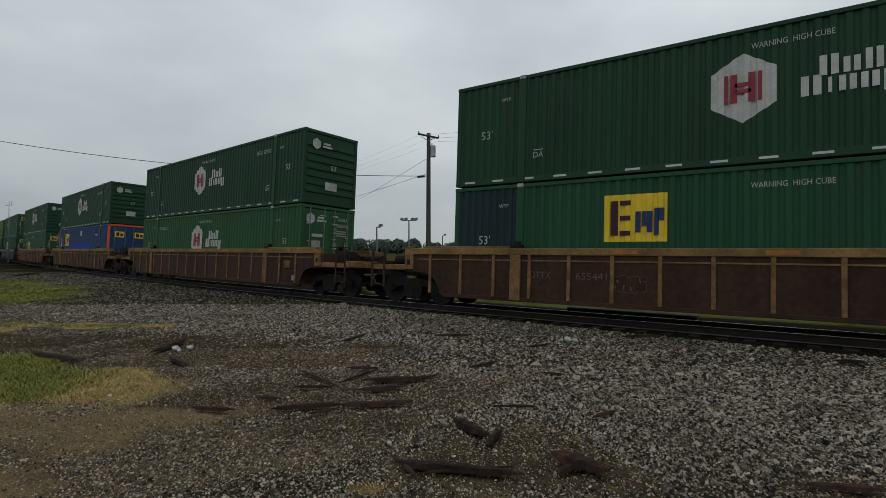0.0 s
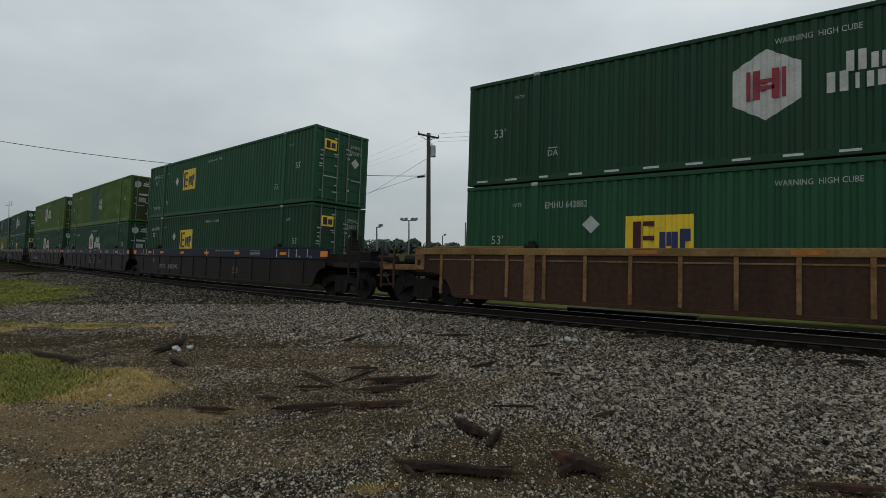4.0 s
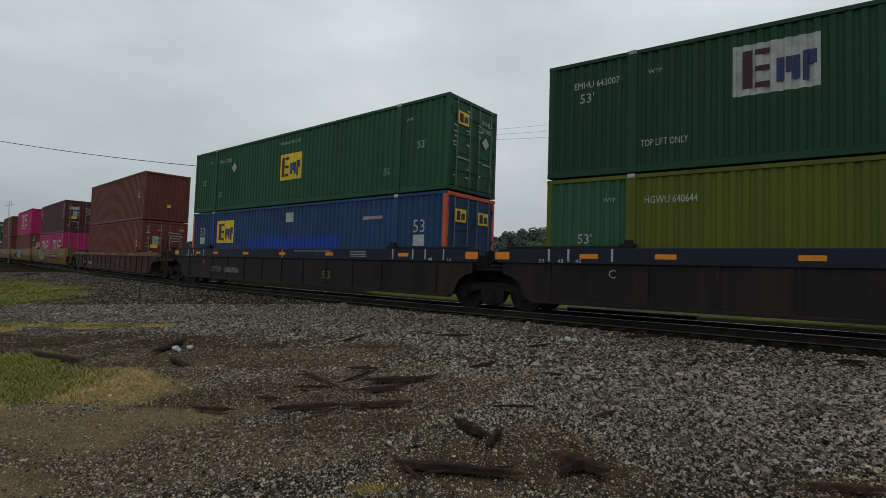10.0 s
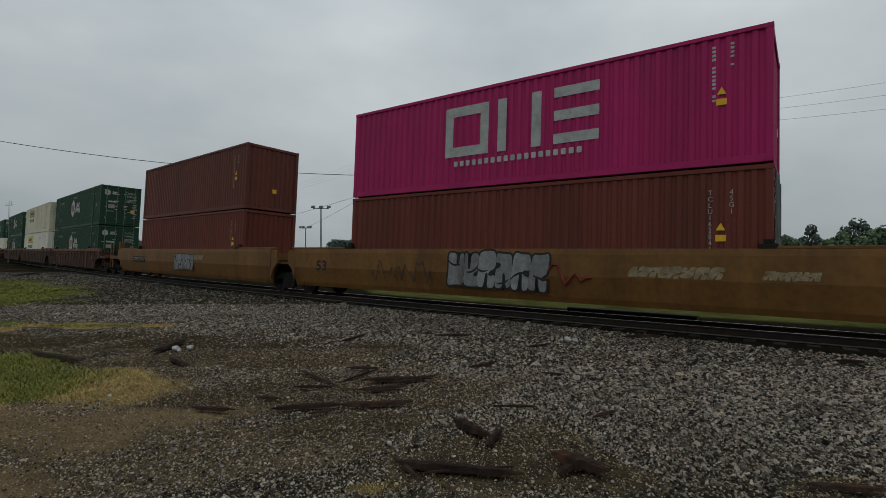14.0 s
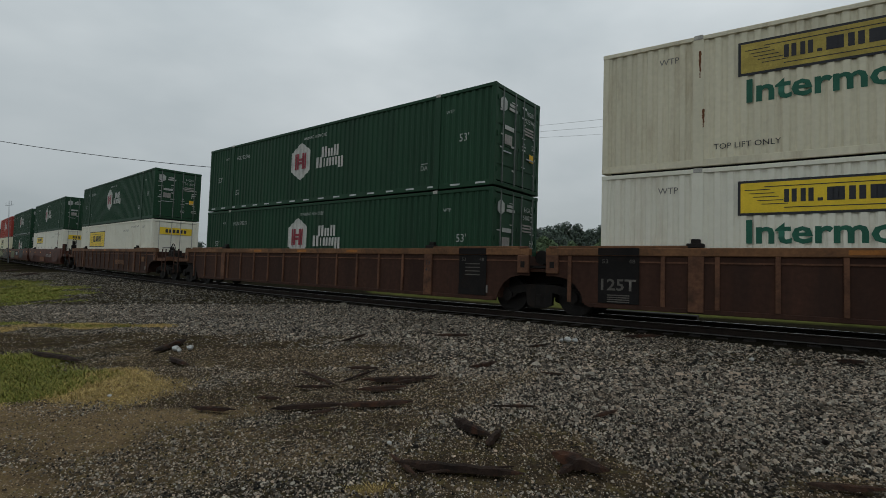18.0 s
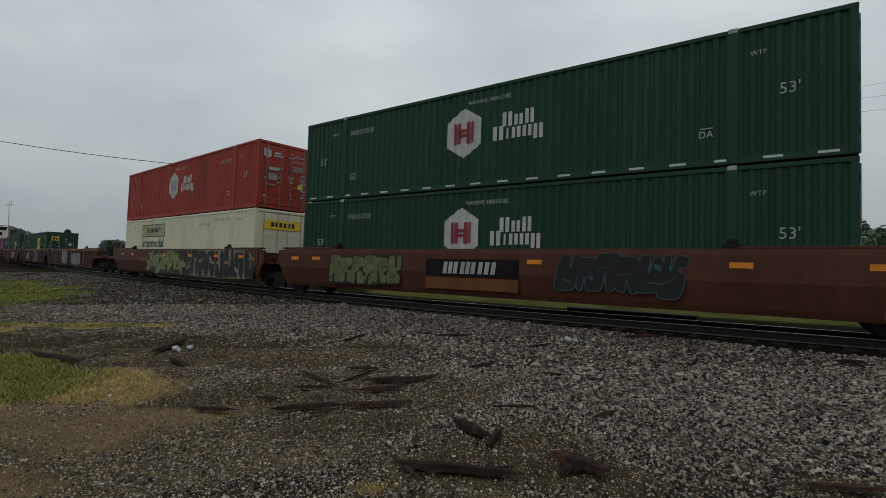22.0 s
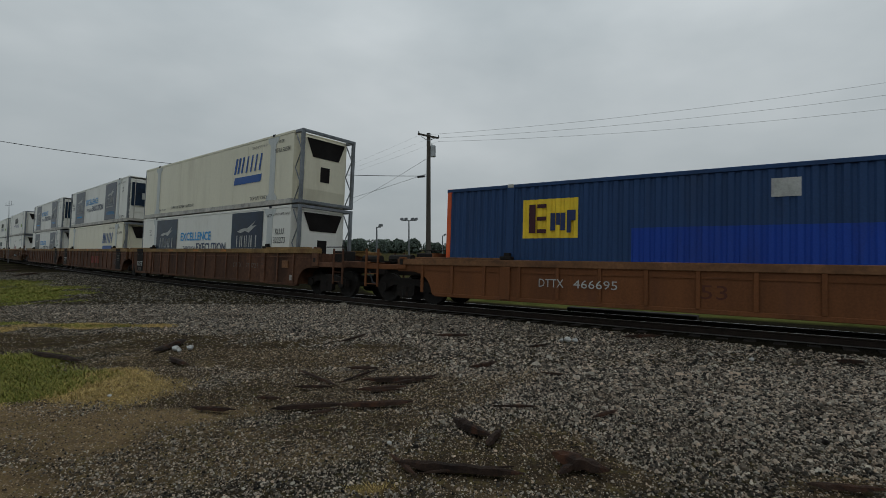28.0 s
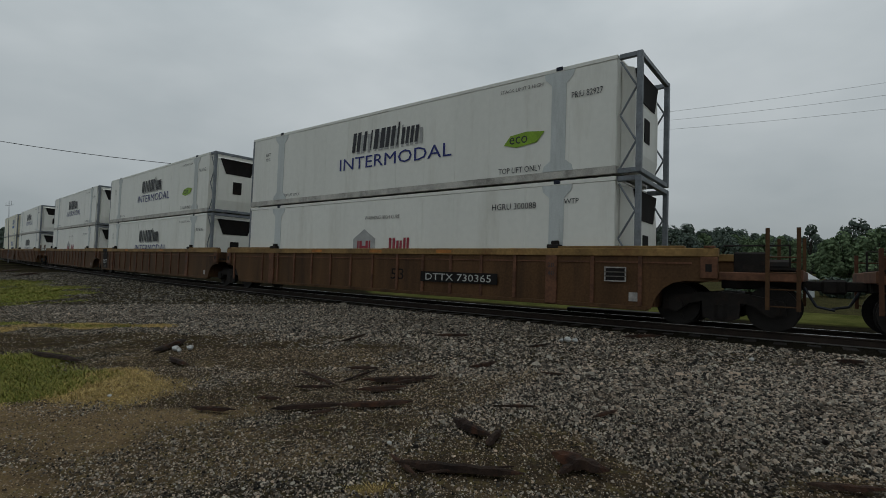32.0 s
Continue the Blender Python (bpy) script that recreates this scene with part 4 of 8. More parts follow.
# low shrubs at the edge of the grass beyond the line
rs = random.Random(31)
for i in range(9):
    px, far = rs.uniform(0.62, 1.02), rs.uniform(52, 70)
    tree("shrub", px * far, far, land(px * far * NARROW, far) + rs.uniform(1.4, 3.0) - GROUND, rs.uniform(3, 5), "light_leaf" if i % 3 else "hazed_leaf", 900 + i, "low green shrub beside the grass beyond the line")
cabin = tagged(new("cabin"), "small low cabin with pale walls beyond the grass", "cabin")
cx, cy = (1404 - 784) / 886 * 60, 60.0
cabin.location = (cx, cy, land(cx, cy))
part("wall", Shape().box(-2.6, 2.6, 0, 4, -0.3, 2.2).mesh("wall", "shed_roof"), cabin)
part("roof", Shape().prism(((-0.4, 2.1), (2, 2.95), (4.4, 2.1), (4.4, 2.2), (2, 3.08), (-0.4, 2.2)), "x", -2.9, 2.9).mesh("roof", "shed_wall"), cabin, label="shallow grey roof")
part("door", Shape().box(0.5, 1.4, -0.04, 0, 0, 1.95).mesh("door", "shed_wall"), cabin)

# signal beside the line, far to the left
sig = tagged(new("railway_signal"), "black railway signal head on a grey mast", "railway signal")
sx, sy, sz = beside(-64, 4.0)
sig.location = (sx, sy, GROUND)
part("signal_mast", Shape().rod((0, 0, -0.3), (0, 0, 4.6), 0.07, 8).mesh("signal_mast", "lamp_grey"), sig)
part("signal_head", Shape().rod((0, -0.05, 4.4), (0, 0.05, 4.4), 0.48, 18).mesh("signal_head", "wire_black"), sig)
for z in (4.2, 4.6):
    part("hood", kept("hood", "wire_black", lambda: Shape().rod((0, -0.3, 0), (0, 0, 0), 0.12, 10)), sig, shift(0, 0, z))

# dark timber beyond the far rail
x0, y0, _ = beside(14.1, 1.98)
slab = tagged(new("timber"), "long dark weathered timbers stacked beyond the rails", "timber")
slab.location = (x0, y0, -0.2)
slab.rotation_euler = (0, 0, -on_way(14.1)[2])
part("beam", Shape().box(-1.85, 1.80, -0.16, 0.14, -0.32, -0.09, 0.02).mesh("beam", "tie_wood"), slab)
part("beam", Shape().box(-1.8, 1.85, -0.15, 0.16, -0.085, 0.14, 0.02).mesh("beam", "tie_wood"), slab)


# ---- debris on the gravel ----
def ragged_board(length, wide, thick, seed):
    """A split, broken piece of an old tie."""
    r = random.Random(seed)
    n = 9
    sh = Shape()
    bend = r.uniform(-0.04, 0.04) * length
    for i in range(n + 1):
        u = i / n
        taper = min(1.0, 0.25 + 3.2 * u * 1.0, 0.2 + 3.2 * (1 - u)) * r.uniform(0.75, 1.1)
        w, h = wide / 2 * taper, thick / 2 * taper
        x, yb = (u - 0.5) * length + r.uniform(-0.01, 0.01), bend * math.sin(math.pi * u) + r.uniform(-0.12, 0.12) * wide
        sh.v += [(x, yb - w, -h * r.uniform(0.7, 1)), (x, yb - w * 0.5, h * r.uniform(0.3, 0.9)), (x, yb + w * 0.2, h * r.uniform(0.8, 1.2)), (x, yb + w, h * r.uniform(0.1, 0.7)), (x, yb + w * 0.9, -h)]
    for i in range(n):
        for k in range(5):
            j = (k + 1) % 5
            sh.f.append((i * 5 + k, i * 5 + j, i * 5 + 5 + j, i * 5 + 5 + k))
    sh.f += [(4, 3, 2, 1, 0), tuple(n * 5 + k for k in range(5))]
    return sh


def ground_z(x, y):
    a, b = np.array([x]), np.array([y])
    return float(ground_height(a, b, off_track(a, b))[0])


def lumpy(s):
    bm = bmesh.new()
    bmesh.ops.create_icosphere(bm, subdivisions=2, radius=s / 2)
    for q in bm.verts:
        q.co *= 1 + 0.35 * noise.noise(q.co * 3 / s)
        q.co.z *= 0.7
    return bm


# ends of each piece on the ground (x, y, x, y), then width and thickness
BOARDS = (
    (-2.96, 5.86, -2.39, 5.76, 0.071, 0.042),
    (-2.33, 6.26, -1.99, 6.19, 0.061, 0.036),
    (-1.98, 5.76, -1.14, 5.95, 0.101, 0.059),
    (-1.23, 5.89, -0.36, 6.04, 0.102, 0.06),
    (-1.52, 5.62, -1.22, 5.82, 0.049, 0.029),
    (-1.51, 7.81, -0.98, 7.77, 0.077, 0.045),
    (-1.15, 7.05, -0.15, 7.12, 0.104, 0.061),
    (-1.15, 6.53, -0.49, 6.72, 0.09, 0.053),
    (-0.95, 6.51, -0.54, 6.61, 0.048, 0.028),
    (-1.45, 6.91, -0.98, 7.74, 0.045, 0.026),
    (-0.73, 6.85, -0.08, 7.36, 0.07, 0.041),
    (-0.17, 10.65, 0.62, 10.65, 0.091, 0.054),
    (0.11, 5.37, 0.46, 4.9, 0.126, 0.074),
    (0.41, 4.66, 0.6, 5.08, 0.084, 0.049),
    (-0.41, 4.3, 0.67, 4.07, 0.102, 0.06),
    (-0.18, 4.11, 0.61, 4.23, 0.041, 0.024),
    (0.96, 4.44, 1.35, 4.07, 0.178, 0.104),
    (0.93, 4.08, 1.25, 4.3, 0.082, 0.048),
    (0.59, 5.84, 1.1, 5.82, 0.05, 0.03),
    (1.64, 5.44, 1.98, 5.68, 0.062, 0.036),
    (2.85, 3.91, 3.37, 3.81, 0.076, 0.044),
    (-7.29, 8.84, -5.89, 8.15, 0.125, 0.073),
    (-5.18, 8.89, -5.2, 10.13, 0.14, 0.082),
    (-4.66, 8.49, -4.02, 7.92, 0.101, 0.059),
    (-0.48, 4.51, -0.22, 4.08, 0.047, 0.027),
    (-2.0, 6.72, -1.47, 6.72, 0.066, 0.038),
    (0.41, 7.81, 0.88, 8.19, 0.098, 0.058),
    (-2.06, 9.89, -1.65, 10.86, 0.077, 0.045),
    (1.61, 9.44, 2.03, 9.66, 0.07, 0.041),
    (-2.19, 7.64, -1.39, 6.72, 0.053, 0.031),
    (-0.36, 4.38, -0.11, 4.28, 0.038, 0.022),
    (3.71, 10.38, 4.59, 10.51, 0.102, 0.06),
    (6.44, 8.19, 6.81, 8.07, 0.1, 0.059),
    (1.48, 7.46, 1.8, 7.36, 0.046, 0.026),
    (-36.13, 40.77, -37.24, 43.99, 0.224, 0.131),
    (-29.27, 34.11, -30.44, 37.98, 0.224, 0.131),
)
for i, (xa, ya, xb, yb, w, th) in enumerate(BOARDS):
    length = math.hypot(xb - xa, yb - ya)
    cx, cy = (xa + xb) / 2, (ya + yb) / 2
    ob = new("broken_board" if length > 0.35 else "wood_splinter", ragged_board(length, w, th, 400 + i).mesh("board", "wet_wood"))
    ob.location = (cx, cy, ground_z(cx, cy) + th * 0.4 + 0.035)
    ob.rotation_euler = (0, 0, math.atan2(yb - ya, xb - xa))
    tagged(ob, "split dark wet piece of an old wooden tie on gravel" if length > 0.35 else "small dark splinter of wood on gravel", "wood debris", "wood debris on the gravel")
for x, y, s in (
    (-4.93, 9.23, 0.13),
    (-4.70, 9.30, 0.12),
    (-4.80, 9.10, 0.09),
    (2.52, 10.10, 0.15),
    (2.66, 10.05, 0.12),
    (2.40, 10.12, 0.09),
    (-0.51, 4.78, 0.05),
    (-4.2, 6.3, 0.05),
    (5.18, 8.39, 0.08),
):
    me = kept(("pale_stone", s), "pale_stone", lambda: Shape().take(lumpy(s)))
    ob = tagged(new("pale_stone", me), "pale broken stone lying on the gravel", "stone", "pale stones")
    ob.location = (x, y, ground_z(x, y) + s * 0.3 + 0.025)


# ---- containers ----
W2, CH = 1.295, 2.896
SKIN = -W2 + 0.026      # the outer face of the wall that is being marked
SPANS = ()              # the ribbed stretches of that wall


PITCH, DEPTH = 0.240, 0.036


def rib_line(x0, x1, pitch=PITCH, depth=DEPTH):
    """The trapezoid outline of a ribbed wall from x0 to x1; its outer flats lie at y = 0."""
    n = max(2, round((x1 - x0) / pitch))
    p = (x1 - x0) / n
    line = [(x0, 0.0)]
    for i in range(n):
        a = x0 + i * p
        line += [(a + p * 0.30, 0.0), (a + p * 0.46, depth), (a + p * 0.74, depth), (a + p * 0.90, 0.0)]
    return line + [(x1, 0.0)]


def corrugated(x0, x1, z0, z1, pitch=PITCH, depth=DEPTH):
    """A trapezoid-ribbed wall panel in the x-z plane with a flat inner skin."""
    def build():
        sh = Shape()
        line = rib_line(x0, x1, pitch, depth)
        for z in (z0, z1):
            sh.v += [(x, y, z) for x, y in line]
        m = len(line)
        sh.f = [(i, i + 1, m + i + 1, m + i) for i in range(m - 1)]
        b, yb = len(sh.v), depth + 0.012
        sh.v += [(x0, yb, z0), (x1, yb, z0), (x1, yb, z1), (x0, yb, z1)]
        sh.f.append((b, b + 3, b + 2, b + 1))
        return sh
    return build


def paint_on(t, name, key, mat, x, z, outline, label="", lift=0.002):
    """A painted patch that follows the ribs of the wall; the outline is convex, about its middle at x, z."""
    xs = [p for p, q in outline]
    lo, hi = x + min(xs), x + max(xs)
    line = []
    for a, b in SPANS:
        if a <= x <= b:
            line = rib_line(a, b)
    if not line:
        line = [(lo, 0.0), (hi, 0.0)]
    ax, ay = [p for p, q in line], [q for p, q in line]
    stops = sorted({round(v, 5) for v in [lo, hi] + [p for p in ax if lo < p < hi] + [x + p for p in xs]})

    def reach(u):
        found = []
        for i, (p, q) in enumerate(outline):
            p2, q2 = outline[(i + 1) % len(outline)]
            if abs(p - p2) < 1e-6:
                found += [q, q2] if abs(p - u) < 1e-4 else []
            elif min(p, p2) - 1e-4 <= u <= max(p, p2) + 1e-4:
                found.append(q + (q2 - q) * (u - p) / (p2 - p))
        return min(found), max(found)

    def build():
        sh = Shape()
        for v in stops:
            low, high = reach(v - x)
            y = float(np.interp(v, ax, ay))
            sh.v += [(v - x, y, low), (v - x, y, high)]
        sh.f = [(2 * i, 2 * i + 2, 2 * i + 3, 2 * i + 1) for i in range(len(stops) - 1)]
        return sh
    return put(t, name, (key, round(x, 3)), mat, build, shift(x, SKIN - lift, z), label)


def square(w, h):
    return [(-w / 2, -h / 2), (w / 2, -h / 2), (w / 2, h / 2), (-w / 2, h / 2)]


def flat_panel(x0, x1, z0, z1, seams):
    """A smooth wall with narrow raised seams, one sheet."""
    def build():
        line = [(x0, 0.04), (x0, 0.0)]
        for i in range(1, seams):
            x = x0 + (x1 - x0) * i / seams
            line += [(x - 0.014, 0.0), (x - 0.010, -0.005), (x + 0.010, -0.005), (x + 0.014, 0.0)]
        line += [(x1, 0.0), (x1, 0.04)]
        sh, n = Shape(), len(line)
        for z in (z0, z1):
            sh.v += [(x, y, z) for x, y in line]
        sh.f = [(i, (i + 1) % n, n + (i + 1) % n, n + i) for i in range(n)]
        return sh
    return build


def put(thing, name, key, mat, build, m=None, label=""):
    return part(name, kept((key, CH), mat, build), thing, m, label)


def letters(thing, text, x, z, high, mat="lettering", wide=0.0, y=None, name="lettering", bold=0.0):
    y = SKIN if y is None else y
    return part(name, words(text, mat, high, wide, bold), thing, shift(x, y - 0.004, z))


def end_letters(thing, text, y, z, high, half, mat="lettering", wide=0.0):
    return part("lettering", words(text, mat, high, wide), thing, shift(half + 0.03, y, z) @ Matrix.Rotation(radians(90), 4, "Z"))


HEXAGON = [(0.69 * math.sin(radians(a)) * 1.0, 0.75 * math.cos(radians(a))) for a in range(0, 360, 60)]


def hexagon_logo(t, x, z, k=1.0, words_side=True, red="logo_red", white="logo_white", y=None, ink=""):
    """A white hexagon with red strokes and two rows of white blocks beside it."""
    y = SKIN if y is None else y
    logo = paint_on(t, "logo_hexagon", ("hexagon", k), white, x, z, [(a * k, b * k) for a, b in HEXAGON], "hexagonal painted logo")
    for dx, w, h, dz in ((-0.31, 0.075, 0.62, 0), (-0.165, 0.13, 0.62, 0), (0.165, 0.13, 0.62, 0), (0.31, 0.075, 0.62, 0), (0, 0.30, 0.09, 0.07), (0, 0.30, 0.09, -0.07)):
        put(logo, "stroke", ("stroke", w, h, k), red, plate(w * k, h * k, 0.004), shift(dx * k, -0.005, dz * k))
    if words_side:
        block_words(t, x + 1.72 * k, z + 0.20 * k, ((0.30, 0.40, 0.0), (0.26, 0.30, -0.05), (0.26, 0.40, 0.0)), k, y, ink or white, x0=-0.42, gap=0.07)
        block_words(t, x + 1.72 * k, z - 0.20 * k, ((0.33, 0.40, 0.03), (0.15, 0.30, 0), (0.27, 0.30, 0), (0.27, 0.30, 0), (0.27, 0.40, -0.05)), k, y, ink or white, x0=-0.72, gap=0.06)


def strokes(w, h, slant, th):
    """Upright bars across a letter's width, leaning by slant; a broad one takes three."""
    n = 1 if w < h * 0.55 else 2 if w < h * 1.02 else 3
    sh = Shape()
    for i in range(n):
        x = 0.0 if n == 1 else -w / 2 + th / 2 + (w - th) * i / (n - 1)
        sh.box(x - th / 2, x + th / 2, -0.004, 0, -h / 2, h / 2)
    sh.v = [(x + slant * z, y, z) for x, y, z in sh.v]
    return sh


def block_words(t, x, z, blocks, k, y, mat, x0=0.0, gap=0.035, slant=0.0, weight=0.40):
    """A painted brand name, as rows of plain bars of its size."""
    at = x0
    for w, h, dz in blocks:
        th = min(w, h) * k * weight
        barred = h * k > 0.2
        put(t, "brand_block", ("brand_block", w, h, k, slant, weight), mat, (lambda: strokes(w * k, h * k, slant, th)) if barred else (lambda: Shape().prism(rounded(w * k, h * k, slant), "y", -0.004, 0)), shift(x + (at + w / 2) * k, y - 0.002, z + dz * k))
        at += w + gap


def rounded(w, h, slant=0.0):
    """A block outline with clipped corners, leaning by slant."""
    c = min(w, h) * 0.13
    pts = [(-w / 2 + c, -h / 2), (w / 2 - c, -h / 2), (w / 2, -h / 2 + c), (w / 2, h / 2 - c), (w / 2 - c, h / 2), (-w / 2 + c, h / 2), (-w / 2, h / 2 - c), (-w / 2, -h / 2 + c)]
    return [(p + slant * q, q) for p, q in pts]


def square_logo(t, x, z, w=1.5, h=1.05, ground="logo_yellow", y=None):
    """A coloured panel with one tall dark block and two smaller blue blocks."""
    y = SKIN if y is None else y
    p = paint_on(t, "logo_panel", ("panel", w, h), ground, x, z, square(w, h), "painted rectangular logo")
    for dx, ww, hh, mat, dz in ((-0.32, 0.12, 0.74, "logo_maroon", 0), (-0.145, 0.17, 0.10, "logo_maroon", 0.32), (-0.145, 0.17, 0.10, "logo_maroon", 0), (-0.145, 0.17, 0.10, "logo_maroon", -0.32), (0.06, 0.085, 0.44, "logo_blue", -0.09), (0.155, 0.07, 0.30, "logo_blue", -0.02), (0.24, 0.085, 0.44, "logo_blue", -0.09), (0.345, 0.07, 0.56, "logo_blue", -0.09), (0.41, 0.10, 0.26, "logo_blue", 0.06)):
        put(p, "stroke", ("stroke", ww * w, hh * h, 1), mat, plate(ww * w, hh * h, 0.004), shift(dx * w, -0.006, dz * h))


def ring_logo(t, x, z, k=1.0, mat="lettering"):
    """A hollow square, a slab with a slash and three bars, in white."""
    sh = Shape()
    for a in ((-1.95, -1.72, -0.62, 0.62), (-0.93, -0.70, -0.62, 0.62)):
        sh.box(a[0], a[1], -0.004, 0, a[2], a[3])
    for b in ((-1.72, -0.93, 0.38, 0.62), (-1.72, -0.93, -0.62, -0.38)):
        sh.box(b[0], b[1], -0.004, 0, b[2], b[3])
    part("logo_ring", kept(("ring_logo", k), mat, lambda: scaled(sh, k)), t, shift(x, SKIN - 0.002, z), "white painted logo shapes")
    for a in (-0.45, 0.42):
        part("logo_slab", kept(("slab_logo", k, a), mat, lambda: scaled(Shape().box(a, a + 0.23, -0.004, 0, -0.62, 0.62), k)), t, shift(x, SKIN - 0.002, z))
    for a, b in ((0.40, 0.62), (-0.11, 0.11), (-0.62, -0.40)):
        part("logo_bar", kept(("bar_logo", k, a), mat, lambda: scaled(Shape().box(0.95, 1.95, -0.004, 0, a, b), k)), t, shift(x, SKIN - 0.002, z))


def scaled(sh, k):
    sh.v = [(x * k, y, z * k) for x, y, z in sh.v]
    return sh


def banner_logo(t, x, z, w, h, frame_mat="logo_yellow", bars="dark_lettering", y=None):
    """A yellow name plate with dark blocks and pinstripes."""
    y = SKIN if y is None else y
    p = put(t, "name_plate", ("name_plate", w, h), "dark_lettering", plate(w + 0.1, h + 0.1, 0.004), shift(x, y - 0.001, z), "yellow name plate with a dark border")
    put(p, "plate_face", ("plate_face", w, h), frame_mat, plate(w, h, 0.004), shift(0, -0.004, 0))
    for i in range(5):
        # the lines at both ends step inwards, so that they edge a slanting ribbon
        for side in (-1, 1):
            put(p, "stripe", ("stripe", w), bars, plate(w * 0.13, 0.014, 0.003), shift(side * w * 0.37 - w * 0.022 * (2 - i), -0.009, h * (0.26 - 0.12 * i)))
    for z in (0.35, -0.35):
        put(p, "stripe", ("long_stripe", w), bars, plate(w * 0.66, 0.016, 0.003), shift(w * 0.05 * (1 if z < 0 else -1), -0.009, h * z))
    blocks = ((0.2, 0.42, 0), (0.2, 0.42, 0), (0.08, 0.1, -0.16), (0.26, 0.42, 0), (0.24, 0.42, 0), (0.26, 0.42, 0), (0.24, 0.42, 0))
    k = h / 1.0
    wide = 0.56 * w / (sum(b[0] for b in blocks) + 0.36) / k
    block_words(p, 0.0, 0.03 * h, tuple((a * wide, b, c) for a, b, c in blocks), k, -0.006, bars, x0=-0.28 * w / k, gap=0.06 * wide)


def diamond(t, x, z, mat="lettering", y=None):
    y = SKIN if y is None else y
    put(t, "placard", "placard", mat, flat(((0, -0.22), (0.22, 0), (0, 0.22), (-0.22, 0))), shift(x, y - 0.002, z), "diamond-shaped hazard placard")


def door_end(t, half, mat):
    """Two doors with lock rods, hinges and handles, at the leading end."""
    for sgn in (-1, 1):
        d = put(t, "door", ("door", sgn), mat, lambda: Shape().box(0, 0.03, -0.60, 0.60, 0.16, 2.74).box(0.03, 0.05, -0.58, 0.58, 0.62, 0.70).box(0.03, 0.05, -0.58, 0.58, 1.18, 1.26).box(0.03, 0.05, -0.58, 0.58, 1.76, 1.84).box(0.03, 0.05, -0.58, 0.58, 2.3, 2.38).box(0.03, 0.07, 0.54 * sgn - 0.04, 0.54 * sgn + 0.04, 0.38, 0.52).box(0.03, 0.07, 0.54 * sgn - 0.04, 0.54 * sgn + 0.04, 1.4, 1.54).box(0.03, 0.07, 0.54 * sgn - 0.04, 0.54 * sgn + 0.04, 2.42, 2.56), shift(half - 0.05, sgn * 0.606, 0))
        for r in (-0.36, 0.30):
            rod = put(d, "lock_rod", "lock_rod", "rod_grey" if "white" not in mat and mat != "cream" else "dirty_white", lambda: Shape().rod((0, 0, 0.08), (0, 0, 2.82), 0.021, 6), shift(0.075, r * sgn, 0))
        put(d, "door_handle", "door_handle", "grey_metal", boxed(0.06, 0.085, -0.22, 0.22, 1.0, 1.035), shift(0, 0.06 * sgn, 0))


def nose_end(t, half, mat):
    """A front wall with broad level ribs."""
    def build():
        # one pressed sheet, its ribs in the outline
        line = [(-0.03, 0.14), (0.0, 0.14)]
        for i in range(7):
            z = 0.42 + i * 0.30
            line += [(0.0, z), (0.045, z + 0.04), (0.045, z + 0.15), (0.0, z + 0.19)]
        line += [(0.0, 2.76), (-0.03, 2.76)]
        sh = Shape()
        for y in (-1.2, 1.2):
            sh.v += [(x, y, z) for x, z in line]
        n = len(line)
        sh.f = [(i, (i + 1) % n, n + (i + 1) % n, n + i) for i in range(n)]
        return sh
    put(t, "front_wall", "front_wall", mat, build, shift(half - 0.05, 0, 0))


def ribbed_end(t, half, mat):
    put(t, "end_wall", "end_wall_ribbed", mat, corrugated(-1.2, 1.2, 0.14, 2.76, 0.24, 0.04), shift(half - 0.045, 0, 0) @ Matrix.Rotation(radians(90), 4, "Z"))


